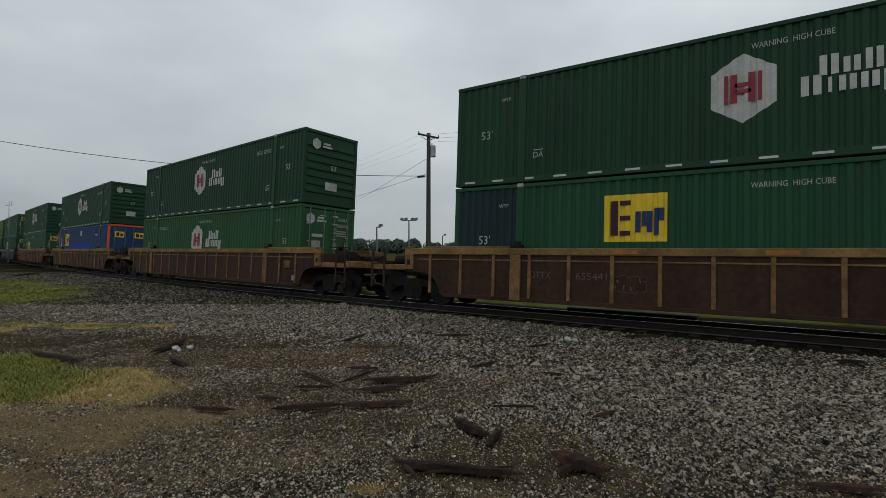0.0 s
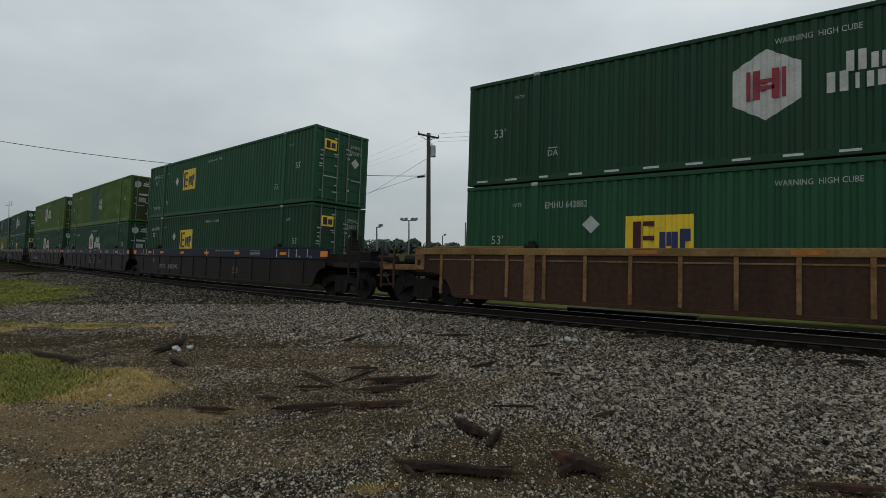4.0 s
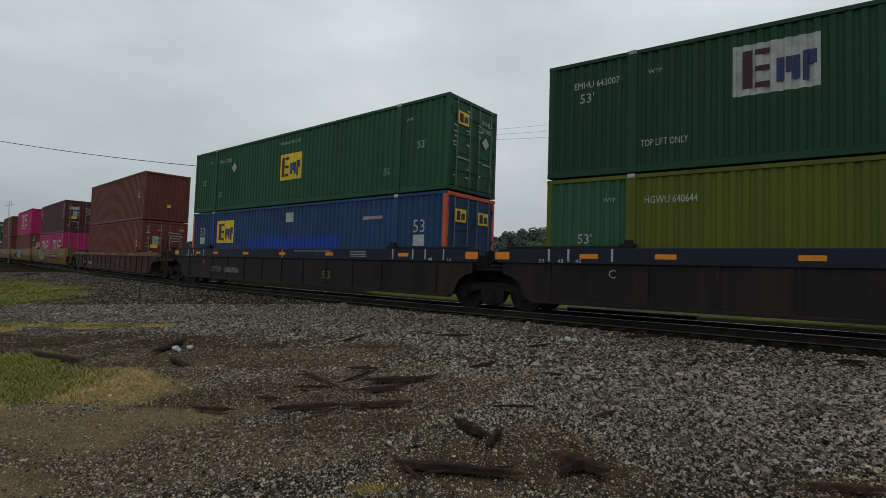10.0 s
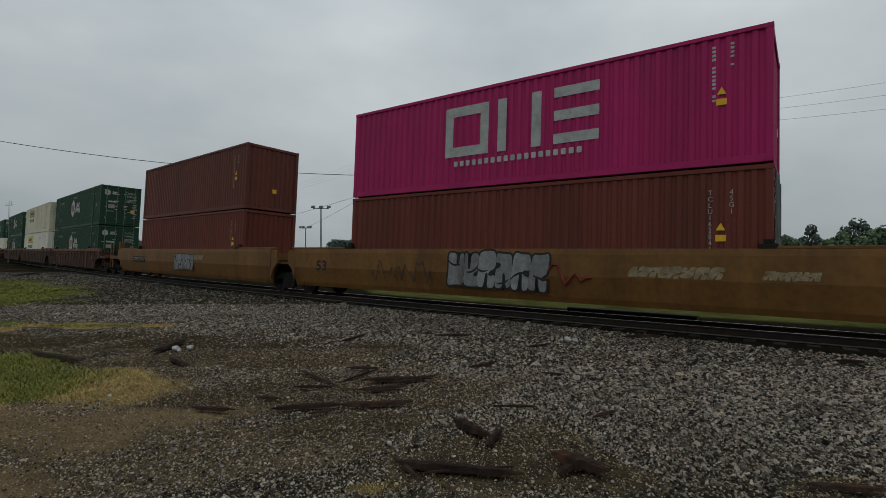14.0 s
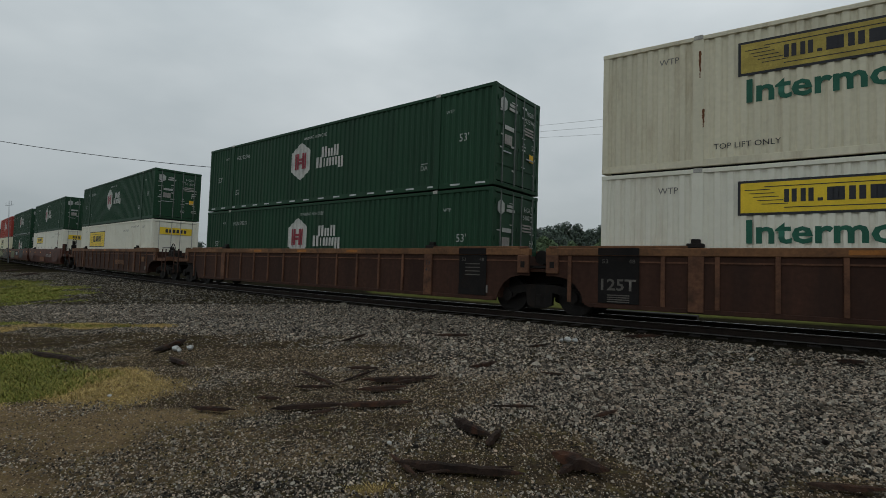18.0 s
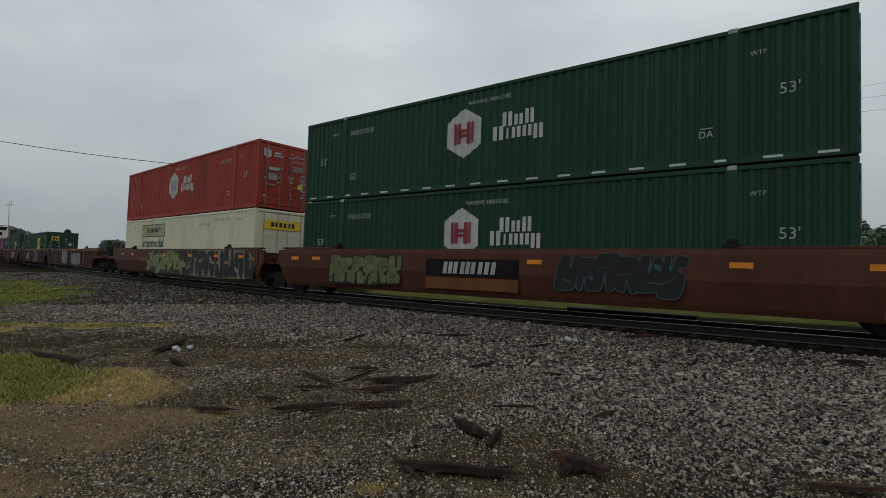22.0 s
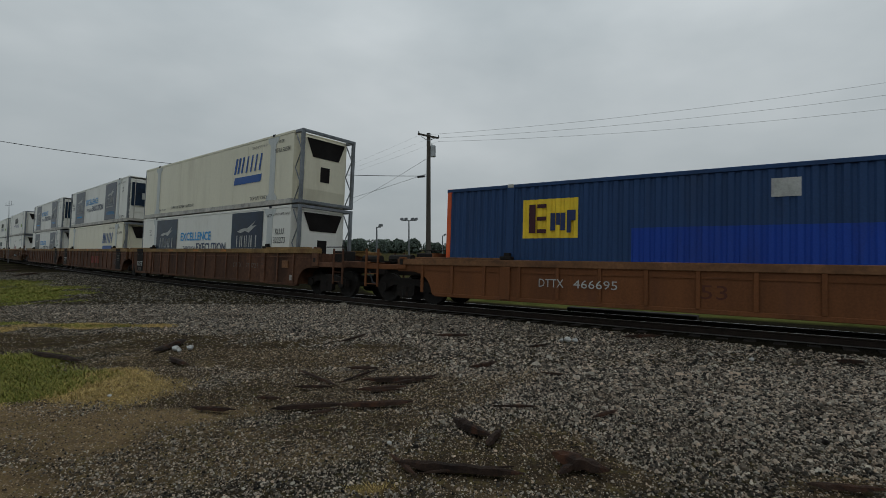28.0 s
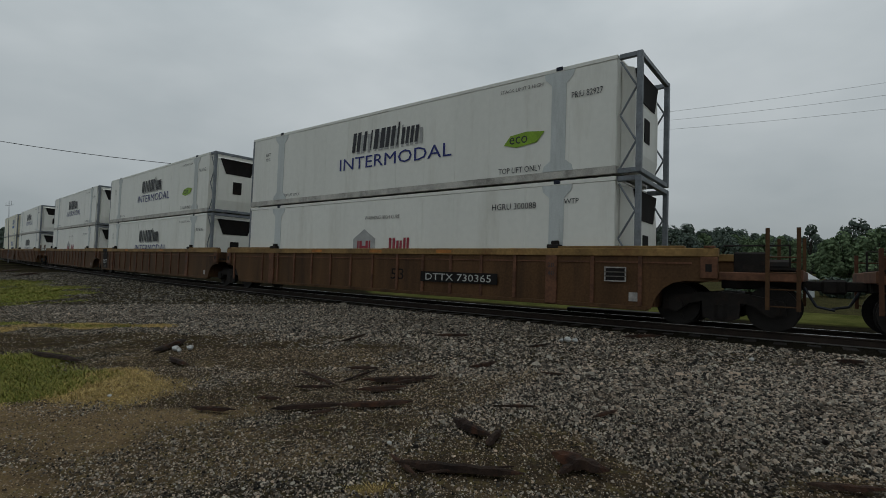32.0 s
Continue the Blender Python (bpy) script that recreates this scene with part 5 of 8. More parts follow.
def box_container(name, length, paint, end, label, high=2.896, side_rail=0.16, post_paint="", roof_paint="", panel_paints=(), end_paint=""):
    """A steel box: ribbed walls between rails and posts, castings at the lifting points."""
    global CH, SKIN, SPANS
    CH = high
    half = length / 2
    lift = 6.0 if length > 14 else 0
    SKIN = -W2 + 0.026
    SPANS = ((-half + 0.12, -lift - 0.11), (-lift + 0.11, lift - 0.11), (lift + 0.11, half - 0.12)) if lift else ((-half + 0.12, half - 0.12),)
    post = post_paint or paint
    t = tagged(new(name), label, "shipping container", "containers on the train")
    for sgn, nm in ((-1, "near"), (1, "far")):
        flip = Matrix.Identity(4) if sgn < 0 else Matrix.Rotation(radians(180), 4, "Z")
        put(t, "bottom_rail", ("bottom_rail", length, side_rail), paint, boxed(-half, half, -0.04, 0.04, 0, side_rail, 0.008), shift(0, sgn * (W2 - 0.062), 0))
        put(t, "top_rail", ("top_rail", length), paint, boxed(-half, half, -0.035, 0.035, CH - 0.10, CH - 0.004, 0.008), shift(0, sgn * (W2 - 0.037), 0))
        for i, (a, b) in enumerate(SPANS):
            pm = panel_paints[i] if sgn < 0 and panel_paints else paint
            a2, b2 = (a, b) if sgn < 0 else (-b, -a)
            put(t, "side_wall", ("side_wall", a2, b2, side_rail), pm, corrugated(a2, b2, side_rail, CH - 0.10), shift(0, sgn * (W2 - 0.026), 0) @ flip)
        if lift:
            for x in (-lift, lift):
                put(t, "lift_post", "lift_post", paint, boxed(-0.11, 0.11, -0.03, 0.03, 0, CH - 0.01, 0.008), shift(x, sgn * (W2 - 0.024), 0))
                put(t, "casting", "lift_casting", "dirty_white", boxed(-0.09, 0.09, -0.03, 0.03, 0, 0.10, 0.01), shift(x, sgn * (W2 - 0.012), CH - 0.09))
    for x in (-half, half):
        for sgn in (-1, 1):
            put(t, "corner_post", ("corner_post", CH), post, boxed(-0.07, 0.07, -0.07, 0.07, 0.1, CH - 0.1, 0.015), shift(x - math.copysign(0.075, x), sgn * (W2 - 0.075), 0))
            for z in (0, CH - 0.118):
                put(t, "casting", "corner_casting", post, boxed(-0.085, 0.085, -0.08, 0.08, 0, 0.118, 0.012), shift(x - math.copysign(0.086, x), sgn * (W2 - 0.083), z))
        put(t, "end_rail", "end_rail", post, boxed(-0.05, 0.05, -1.2, 1.2, 0, 0.12, 0.01), shift(x - math.copysign(0.06, x), 0, CH - 0.125))
        put(t, "end_sill", "end_rail", post, boxed(-0.05, 0.05, -1.2, 1.2, 0, 0.12, 0.01), shift(x - math.copysign(0.06, x), 0, 0.01))
    put(t, "roof", ("roof", length), roof_paint or paint, boxed(-half + 0.1, half - 0.1, -W2 + 0.07, W2 - 0.07, CH - 0.05, CH - 0.02))
    put(t, "floor_pan", ("floor_pan", length), "dark_iron", boxed(-half + 0.1, half - 0.1, -W2 + 0.09, W2 - 0.09, 0.06, 0.12))
    {"door": door_end, "nose": nose_end, "ribbed": ribbed_end}[end](t, half, end_paint or paint)
    put(t, "end_wall", "back_wall", paint, boxed(0.0, 0.03, -1.2, 1.2, 0.12, CH - 0.12), shift(-half + 0.05, 0, 0))
    return t


def cooled_container(name, paint, label, front, frame_len=0.58):
    """An insulated box: smooth walls, grey lifting plates and, at one end, an open frame with the cooling unit."""
    global CH, SKIN, SPANS
    CH, SKIN, SPANS = 2.896, -W2 - 0.003, ()
    half = 16.15 / 2
    t = tagged(new(name), label, "shipping container", "containers on the train")
    x1 = half - frame_len if front == "unit" else half
    x0 = -half + 0.06 if front == "unit" else -half + frame_len
    for sgn in (-1, 1):
        flip = Matrix.Identity(4) if sgn < 0 else Matrix.Rotation(radians(180), 4, "Z")
        a, b = (x0 + 0.02, x1 - 0.02) if sgn < 0 else (-x1 + 0.02, -x0 - 0.02)
        put(t, "side_wall", ("smooth_wall", a, b), paint, flat_panel(a, b, 0.2, CH - 0.12, 13), shift(0, sgn * (W2 - 0.012), 0) @ flip)
        put(t, "bottom_rail", ("reefer_rail", x0, x1), "dirty_white", boxed(x0, x1, -0.04, 0.04, 0.0, 0.195, 0.01), shift(0, sgn * (W2 - 0.04), 0))
        put(t, "top_rail", ("reefer_top", x0, x1), paint, boxed(x0, x1, -0.04, 0.04, CH - 0.115, CH - 0.01, 0.01), shift(0, sgn * (W2 - 0.04), 0))
        for x in (-6.0, 6.0):
            put(t, "lift_plate", "lift_plate", "plate_grey", lambda: Shape().prism(((-0.42, 0.2), (0.42, 0.2), (0.38, 0.34), (0.2, 0.48), (0.2, 2.45), (0.38, 2.62), (0.42, 2.78), (-0.42, 2.78), (-0.38, 2.62), (-0.2, 2.45), (-0.2, 0.48), (-0.38, 0.34)), "y", -0.012, 0.0), shift(x, -(W2 - 0.009), 0) if sgn < 0 else shift(x, W2, 0), "grey steel lifting plate")
            put(t, "casting", "lift_casting", "navy_band", boxed(-0.09, 0.09, -0.03, 0.03, 0, 0.10, 0.01), shift(x, sgn * (W2 - 0.015), CH - 0.09))
        for x in (-half, half):
            put(t, "corner_post", "reefer_post", "frame_grey", boxed(-0.065, 0.065, -0.065, 0.065, 0.0, CH - 0.02, 0.015), shift(x - math.copysign(0.07, x), sgn * (W2 - 0.07), 0))
    put(t, "roof", ("reefer_roof", x0, x1), paint, boxed(x0, x1, -W2 + 0.05, W2 - 0.05, CH - 0.06, CH - 0.02))
    put(t, "floor_pan", ("reefer_floor", x0, x1), "dirty_white", boxed(x0, x1, -W2 + 0.08, W2 - 0.08, 0.05, 0.2))
    ue = 1 if front == "unit" else -1
    xi = x1 if ue > 0 else x0
    put(t, "bulkhead", "reefer_bulkhead", paint, boxed(-0.03, 0.03, -1.25, 1.25, 0.1, CH - 0.08), shift(xi - 0.04 * ue, 0, 0))
    xo = ue * (half - 0.07)
    for z in (0.06, CH - 0.08):
        put(t, "frame_bar", "frame_cross", "frame_grey", boxed(-0.05, 0.05, -1.2, 1.2, -0.06, 0.06, 0.01), shift(xo, 0, z))
    for sgn in (-1, 1):
        for z in (0.06, CH - 0.08):
            put(t, "frame_bar", "frame_long", "frame_grey", boxed(0, frame_len - 0.1, -0.05, 0.05, -0.06, 0.06, 0.01), shift(min(xi, xo) + 0.03, sgn * (W2 - 0.07), z))
        zig = [(0.0, 0.1), (0.38, 0.75), (0.0, 1.4), (0.38, 2.05), (0.0, 2.7)]
        put(t, "brace", "zigzag", "frame_grey", lambda: zigzag(zig), shift(min(xi, xo) + 0.06, sgn * (W2 - 0.07), 0), "diagonal brace rods")
    unit = put(t, "cooling_unit", "cooling_unit", paint, lambda: Shape().prism(((0, 0.15), (0.26, 0.15), (0.34, 0.6), (0.34, 1.75), (0.29, 2.62), (0, 2.72)), "y", -0.98, 0.98), shift(xi, 0, 0) @ (Matrix.Identity(4) if ue > 0 else Matrix.Rotation(radians(180), 4, "Z")), "white cooling unit with dark grilles")
    put(unit, "grille", "grille_top", "black_panel", lambda: Shape().prism(((-0.9, 2.62), (0.9, 2.62), (0.62, 1.9), (-0.62, 1.9)), "x", 0.29, 0.36), None)
    put(unit, "grille", "grille_small", "black_panel", boxed(0.32, 0.36, -0.25, 0.18, 0.95, 1.55))
    if ue > 0:
        put(t, "end_wall", "reefer_back", paint, boxed(0, 0.04, -1.23, 1.23, 0.06, CH - 0.06), shift(-half + 0.04, 0, 0))
    else:
        door_end(t, half, paint)
    return t


def zigzag(pts):
    sh = Shape()
    for (a, b), (c, d) in zip(pts, pts[1:]):
        sh.rod((a, 0, b), (c, 0, d), 0.025, 6)
    return sh


# ---- well cars ----
PANEL_END = 9.70
RIBS = (-8.75, -7.7, -6.65, -5.6, -4.55, -3.5, -2.45, -1.4, -0.35, 0.75, 1.8, 2.85, 3.9, 4.95, 7.05, 8.15)


SHARED_END = 9.36      # walls stop short where two units share a truck


def arch_panel(low, high, y0, y1, back=PANEL_END, ahead=PANEL_END, arch=8.3):
    """A side wall cut away in a curve over the wheels at each end."""
    def curve(end):
        return [(arch + 0.08, low + 0.02), (arch + 0.18, low + 0.28), (arch + 0.32, low + 0.48), (arch + 0.52, low + 0.61), (arch + 0.78, low + 0.67), (end, low + 0.67)]
    pts = [(-arch, low), (arch, low)] + curve(ahead) + [(ahead, high), (-back, high)] + [(-a, b) for a, b in reversed(curve(back))]
    return lambda: Shape().prism(pts, "y", y0, y1)


def wheelset():
    sh = Shape()
    for sgn in (-1, 1):
        a, b = sgn * 0.70, sgn * 0.83
        sh.rod((0, a, 0), (0, b, 0), 0.455, 28)
        sh.rod((0, sgn * 0.68, 0), (0, a, 0), 0.485, 28)
        # raised hub and spots that show the turning
        sh.rod((0, b, 0), (0, sgn * 0.90, 0), 0.13, 12)
        for k in range(3):
            c, s = math.cos(k * 2.09), math.sin(k * 2.09)
            sh.rod((0.28 * c, b, 0.28 * s), (0.28 * c, sgn * 0.845, 0.28 * s), 0.06, 8)
    return sh.rod((0, -0.8, 0), (0, 0.8, 0), 0.085, 10)


def side_frame():
    """The cast frame of a truck, seen from the side."""
    pts = [(-1.15, 0.34), (-1.12, 0.62), (-0.75, 0.70), (-0.4, 0.76), (0.4, 0.76), (0.75, 0.70), (1.12, 0.62), (1.15, 0.34), (0.8, 0.34), (0.62, 0.50), (0.36, 0.56), (0.34, 0.24), (0.16, 0.16), (-0.16, 0.16), (-0.34, 0.24), (-0.36, 0.56), (-0.62, 0.50), (-0.8, 0.34)]
    return Shape().prism(pts, "y", -0.07, 0.07)


ROLLING = []


def truck(car, x):
    t = put(car, "truck", "truck_bolster", "dark_iron", boxed(-0.22, 0.22, -1.05, 1.05, 0.42, 0.78, 0.03), shift(x, 0, 0), "dark iron two-axle truck")
    for sgn in (-1, 1):
        put(t, "side_frame", "side_frame", "dark_iron", side_frame, shift(0, sgn * 1.02, 0))
        put(t, "spring", "spring", "dark_iron", lambda: Shape().rod((0, 0, 0.22), (0, 0, 0.5), 0.15, 10), shift(0, sgn * 1.0, 0))
        for dx in (-0.89, 0.89):
            put(t, "bearing", "bearing", "dark_iron", lambda: Shape().rod((0, -0.06, 0), (0, 0.06, 0), 0.15, 10), shift(dx, sgn * 1.08, 0.457))
    for dx in (-0.89, 0.89):
        w = put(t, "wheelset", "wheelset", "wheel_steel", wheelset, shift(dx, 0, 0.457))
        ROLLING.append((w, dx, car, x))
    return t


def brake_wheel(car, x, y, z, stand):
    def build():
        sh = Shape()
        n = 20
        for i in range(n):
            a, b = 2 * math.pi * i / n, 2 * math.pi * (i + 1) / n
            sh.rod((0, 0.26 * math.cos(a), 0.26 * math.sin(a)), (0, 0.26 * math.cos(b), 0.26 * math.sin(b)), 0.022, 6)
        for i in range(6):
            a = 2 * math.pi * i / 6
            sh.rod((0, 0, 0), (0, 0.26 * math.cos(a), 0.26 * math.sin(a)), 0.013, 5)
        return sh.rod((-0.12, 0, 0), (0.03, 0, 0), 0.07, 8)
    w = put(car, "brake_wheel", "brake_wheel", "dark_iron", build, shift(x, y, z) @ Matrix.Rotation(radians(50), 4, "Z"), "dark spoked hand brake wheel")
    put(car, "brake_stand", ("brake_stand", stand), "dark_iron", lambda: Shape().box(-0.14, 0.14, -0.16, 0.16, 1.1, z - 0.28, 0.02).box(-0.10, 0.05, -0.10, 0.10, z - 0.3, z + 0.08, 0.02), shift(x - 0.14, y, 0))


def end_works(car, sgn, chord, body, trim, wheel, posts):
    """The platform, sill and coupler at an end that couples to the next car."""
    m = Matrix.Identity(4) if sgn > 0 else Matrix.Rotation(radians(180), 4, "Z")

    def add(name, key, mat, build, label=""):
        return part(name, kept(key, mat, build), car, m, label)
    add("end_sill", "end_sill", "dark_iron", boxed(9.6, 11.05, -0.42, 0.42, 0.72, 1.02, 0.02))
    for y in (-1, 1):
        add("side_step_sill", ("step_sill", y, body), trim, boxed(PANEL_END, 11.1, min(y * 1.46, y * 1.32), max(y * 1.46, y * 1.32), 0.90, 1.07, 0.015))
        add("ladder", ("end_ladder", y, posts), "dark_iron" if body in ("smooth_rust", "black_steel") else body, lambda: ladder(y * 1.46, posts))
    add("end_beam", ("end_beam", body), trim, boxed(11.0, 11.12, -1.46, 1.46, 0.92, 1.14, 0.015))
    add("walkway", "walkway", "dark_iron", lambda: grating())
    add("hand_rail", ("hand_rail", chord), "dark_iron", lambda: Shape().rod((9.75, -1.2, 1.62), (10.9, -1.2, 1.62), 0.02, 6).rod((10.9, -1.2, 1.62), (10.9, -1.2, 1.12), 0.02, 6))
    add("coupler", "coupler", "dark_iron", lambda: Shape().box(11.05, 11.42, -0.09, 0.09, 0.74, 0.94, 0.02).box(11.38, 11.66, -0.16, 0.14, 0.68, 0.98, 0.04))
    add("air_hose", "air_hose", "wire_black", lambda: Shape().rod((11.1, -0.3, 0.8), (11.3, -0.3, 0.42), 0.03, 6).rod((11.3, -0.3, 0.42), (11.6, -0.28, 0.36), 0.03, 6))
    add("brake_rigging", "brake_rigging", "dark_iron", lambda: Shape().box(9.9, 10.5, -0.95, -0.45, 1.05, 1.5, 0.03).rod((9.9, 0.5, 1.25), (10.8, 0.5, 1.25), 0.16, 10))
    if wheel:
        brake_wheel(car, sgn * 10.0, -0.75, 2.2 if body in ("black_steel", "smooth_rust") else 1.6, body)


def ladder(y, high):
    sh = Shape()
    for x in (10.55, 11.05):
        sh.box(x - 0.035, x + 0.035, y - 0.02, y + 0.02, 0.35, high, 0.0)
    for z in (0.42, 0.75, 1.08, 1.38):
        if z < high:
            sh.rod((10.55, y, z), (11.05, y, z), 0.014, 5)
    return sh


def grating():
    sh = Shape().box(10.45, 11.0, -1.3, 1.3, 1.13, 1.16)
    for i in range(9):
        sh.box(10.47, 10.98, -1.26 + 0.31 * i, -1.22 + 0.31 * i, 1.16, 1.18)
    return sh


def shared_end(car, sgn, body):
    """The end that rests on a truck shared with the next unit."""
    m = Matrix.Identity(4) if sgn > 0 else Matrix.Rotation(radians(180), 4, "Z")
    part("drawbar", kept("drawbar", "dark_iron", boxed(8.9, 9.66, -0.5, 0.5, 0.62, 1.02, 0.03)), car, m)
    part("cross_platform", kept(("cross_platform", body), "dark_iron", lambda: Shape().box(8.95, 9.62, -1.35, 1.35, 1.06, 1.12).rod((9.3, -0.7, 1.35), (9.3, 0.7, 1.35), 0.2, 10)), car, m)


def well_car(kind, lead, trail, with_lead_truck, with_trail_truck, label, brake=False):
    """One platform. lead and trail say how its two ends go on: 'coupled' or 'shared'."""
    body, trim, chord_mat, chord = {"ribbed": ("rust_steel", "rust_rib", "rust_chord", 1.555), "umber": ("umber_steel", "umber_rib", "umber_chord", 1.555), "russet": ("russet_steel", "rust_rib", "umber_chord", 1.555), "orange": ("orange_steel", "orange_steel", "rust_chord", 1.24), "low": ("low_steel", "low_steel", "rust_chord", 1.30),
                                    "black": ("black_steel", "black_steel", "navy_band", 1.555), "yellow": ("yellow_steel", "yellow_steel", "yellow_steel", 1.545), "ochre": ("ochre_steel", "rust_rib", "umber_chord", 1.555), "smooth": ("smooth_rust", "smooth_rust", "smooth_rust", 1.545)}[kind]
    t = tagged(new("well_car"), label, "rail car", "well cars of the train")
    ribbed = kind in ("ribbed", "umber", "russet", "orange", "low", "ochre")
    ends = (PANEL_END if trail == "coupled" else SHARED_END, PANEL_END if lead == "coupled" else SHARED_END)
    for sgn in (-1, 1):
        flip = Matrix.Identity(4) if sgn < 0 else Matrix.Rotation(radians(180), 4, "Z")
        back, ahead = ends if sgn < 0 else ends[::-1]
        if ribbed:
            put(t, "side_wall", ("arch_wall", chord, back, ahead), body, arch_panel(0.19, chord - 0.17, -1.47, -1.43, back, ahead), flip)
            put(t, "top_chord", ("top_chord", chord, back, ahead), chord_mat, boxed(-back, ahead, -1.52, -1.35, chord - 0.18, chord, 0.012), flip)
            put(t, "bottom_sill", "bottom_sill", body, boxed(-8.3, 8.3, -1.49, -1.30, 0.16, 0.26, 0.01), flip)
            put(t, "inner_strake", ("strake", chord), trim, boxed(-9.2, 9.2, -1.492, -1.47, chord - 0.335, chord - 0.30), flip)
            for x in RIBS if sgn < 0 else ():
                if x == -7.7 and trail == "shared" or x in (7.05, 8.15) and lead == "shared":
                    continue
                put(t, "rib", ("rib", chord), trim, boxed(-0.045, 0.045, -1.515, -1.47, 0.26, chord - 0.18, 0.008), shift(-sgn * x, 0, 0) @ flip)
            for x in (-6.0, 6.0):
                put(t, "wide_rib", ("wide_rib", chord), trim, boxed(-0.15, 0.15, -1.53, -1.47, 0.19, chord - 0.18, 0.01), shift(x, 0, 0) @ flip)
        elif kind == "black":
            put(t, "side_wall", "black_wall", body, arch_panel(0.22, 1.18, -1.45, -1.41, 9.2, 9.2, 8.45), flip)
            put(t, "top_chord", "black_chord", chord_mat, boxed(-9.35, 9.35, -1.50, -1.35, 1.17, chord, 0.015), flip)
            put(t, "bottom_sill", "black_sill", body, boxed(-8.4, 8.4, -1.47, -1.30, 0.17, 0.25, 0.01), flip)
            for x in (-7.9, -5.6, -4.2, -2.8, -1.4, 0.0, 1.4, 2.8, 4.2, 5.6, 7.9):
                put(t, "rib", "black_rib", body, boxed(-0.04, 0.04, -1.48, -1.45, 0.25, 1.17), shift(x, 0, 0) @ flip)
        else:
            put(t, "side_wall", ("slab_wall", kind), body, lambda: Shape().prism(((-1.50, 1.545), (-1.35, 1.545), (-1.30, 0.22), (-1.34, 0.20), (-1.40, 0.34), (-1.52, 0.86), (-1.52, 1.40)), "x", -8.85, 8.85), flip)
            put(t, "end_cheek", ("cheek", kind, ahead), body, lambda: Shape().prism(((8.85, 1.53), (8.85, 0.4), (9.05, 0.8), (ahead - 0.1, 0.98), (ahead - 0.1, 1.48)), "y", -1.49, -1.40), flip)
            put(t, "end_cheek", ("cheek2", kind, back), body, lambda: Shape().prism(((-8.85, 1.53), (-8.85, 0.4), (-9.05, 0.8), (-back + 0.1, 0.98), (-back + 0.1, 1.48)), "y", -1.49, -1.40), flip)
        for a, e in ((-1, back), (1, ahead)) if sgn < 0 else ():
            if ribbed:
                put(t, "end_post", ("end_post", chord), trim, lambda: Shape().box(-0.16, 0.16, -1.535, -1.40, 0.92, chord - 0.18, 0.015).box(-0.10, 0.10, -1.53, -1.36, chord, chord + 0.05, 0.01), shift(a * (e - 0.17), 0, 0), "end post with a square pocket")
                put(t, "pocket", "end_pocket", "dark_iron", boxed(-0.06, 0.06, -1.538, -1.53, 1.06, 1.22), shift(a * (e - 0.17), 0, 0))
            elif kind in ("yellow", "smooth"):
                put(t, "end_post", ("tall_post", kind), body, boxed(-0.13, 0.13, -1.46, -1.22, 1.4, 1.98, 0.015), shift(a * (e - 0.3), 0, 0), "upright box post on the wall's end") if e == PANEL_END else None
        for a in (-1, 1):
            put(t, "guide_plate", ("guide_plate", chord), chord_mat if ribbed else body if kind != "black" else "black_steel", boxed(-1.45, 1.45, -1.50, -1.30, chord, chord + 0.055, 0.01), shift(a * 7.6, 0, 0) @ flip)
            put(t, "lock_bracket", ("lock_bracket", chord), "dark_iron", lambda: Shape().box(-0.17, 0.17, -1.50, -1.30, chord, chord + 0.10, 0.015).box(-0.09, 0.09, -1.42, -1.30, chord + 0.1, chord + 0.2, 0.015), shift(a * 6.02, 0, 0) @ flip)
    for a in (-1, 1):
        put(t, "bulkhead", ("bulkhead", body), body, boxed(-0.04, 0.04, -1.42, 1.42, 0.25, 1.42), shift(a * 8.42, 0, 0))
        put(t, "end_deck", ("end_deck", body), body, boxed(-0.62, 0.62, -1.3, 1.3, 0.96, 1.04), shift(a * 9.08, 0, 0))
    for x in (-6.0, 0.0, 6.0):
        put(t, "cross_member", "cross_member", "dark_iron", boxed(-0.18, 0.18, -1.30, 1.30, 0.24, 0.38, 0.01), shift(x, 0, 0))
    for sgn, how, tr in ((1, lead, with_lead_truck), (-1, trail, with_trail_truck)):
        if how == "coupled":
            end_works(t, sgn, chord, body, trim, brake and sgn > 0, 1.95 if kind in ("yellow", "smooth", "black", "ochre") else 1.55)
        else:
            shared_end(t, sgn, body)
        if tr:
            truck(t, sgn * TRUCK)
    t["chord"], t["lead"] = chord, lead
    return t


def car_words(t, text, x, z, high, mat="lettering", wide=0.0, y=-1.532):
    return part("lettering", words(text, mat, high, wide), t, shift(x, y, z))


def car_plate(t, x, z, w, h, mat, y=-1.53, name="panel", label=""):
    return put(t, name, ("car_plate", w, h), mat, plate(w, h, 0.003), shift(x, y, z), label)


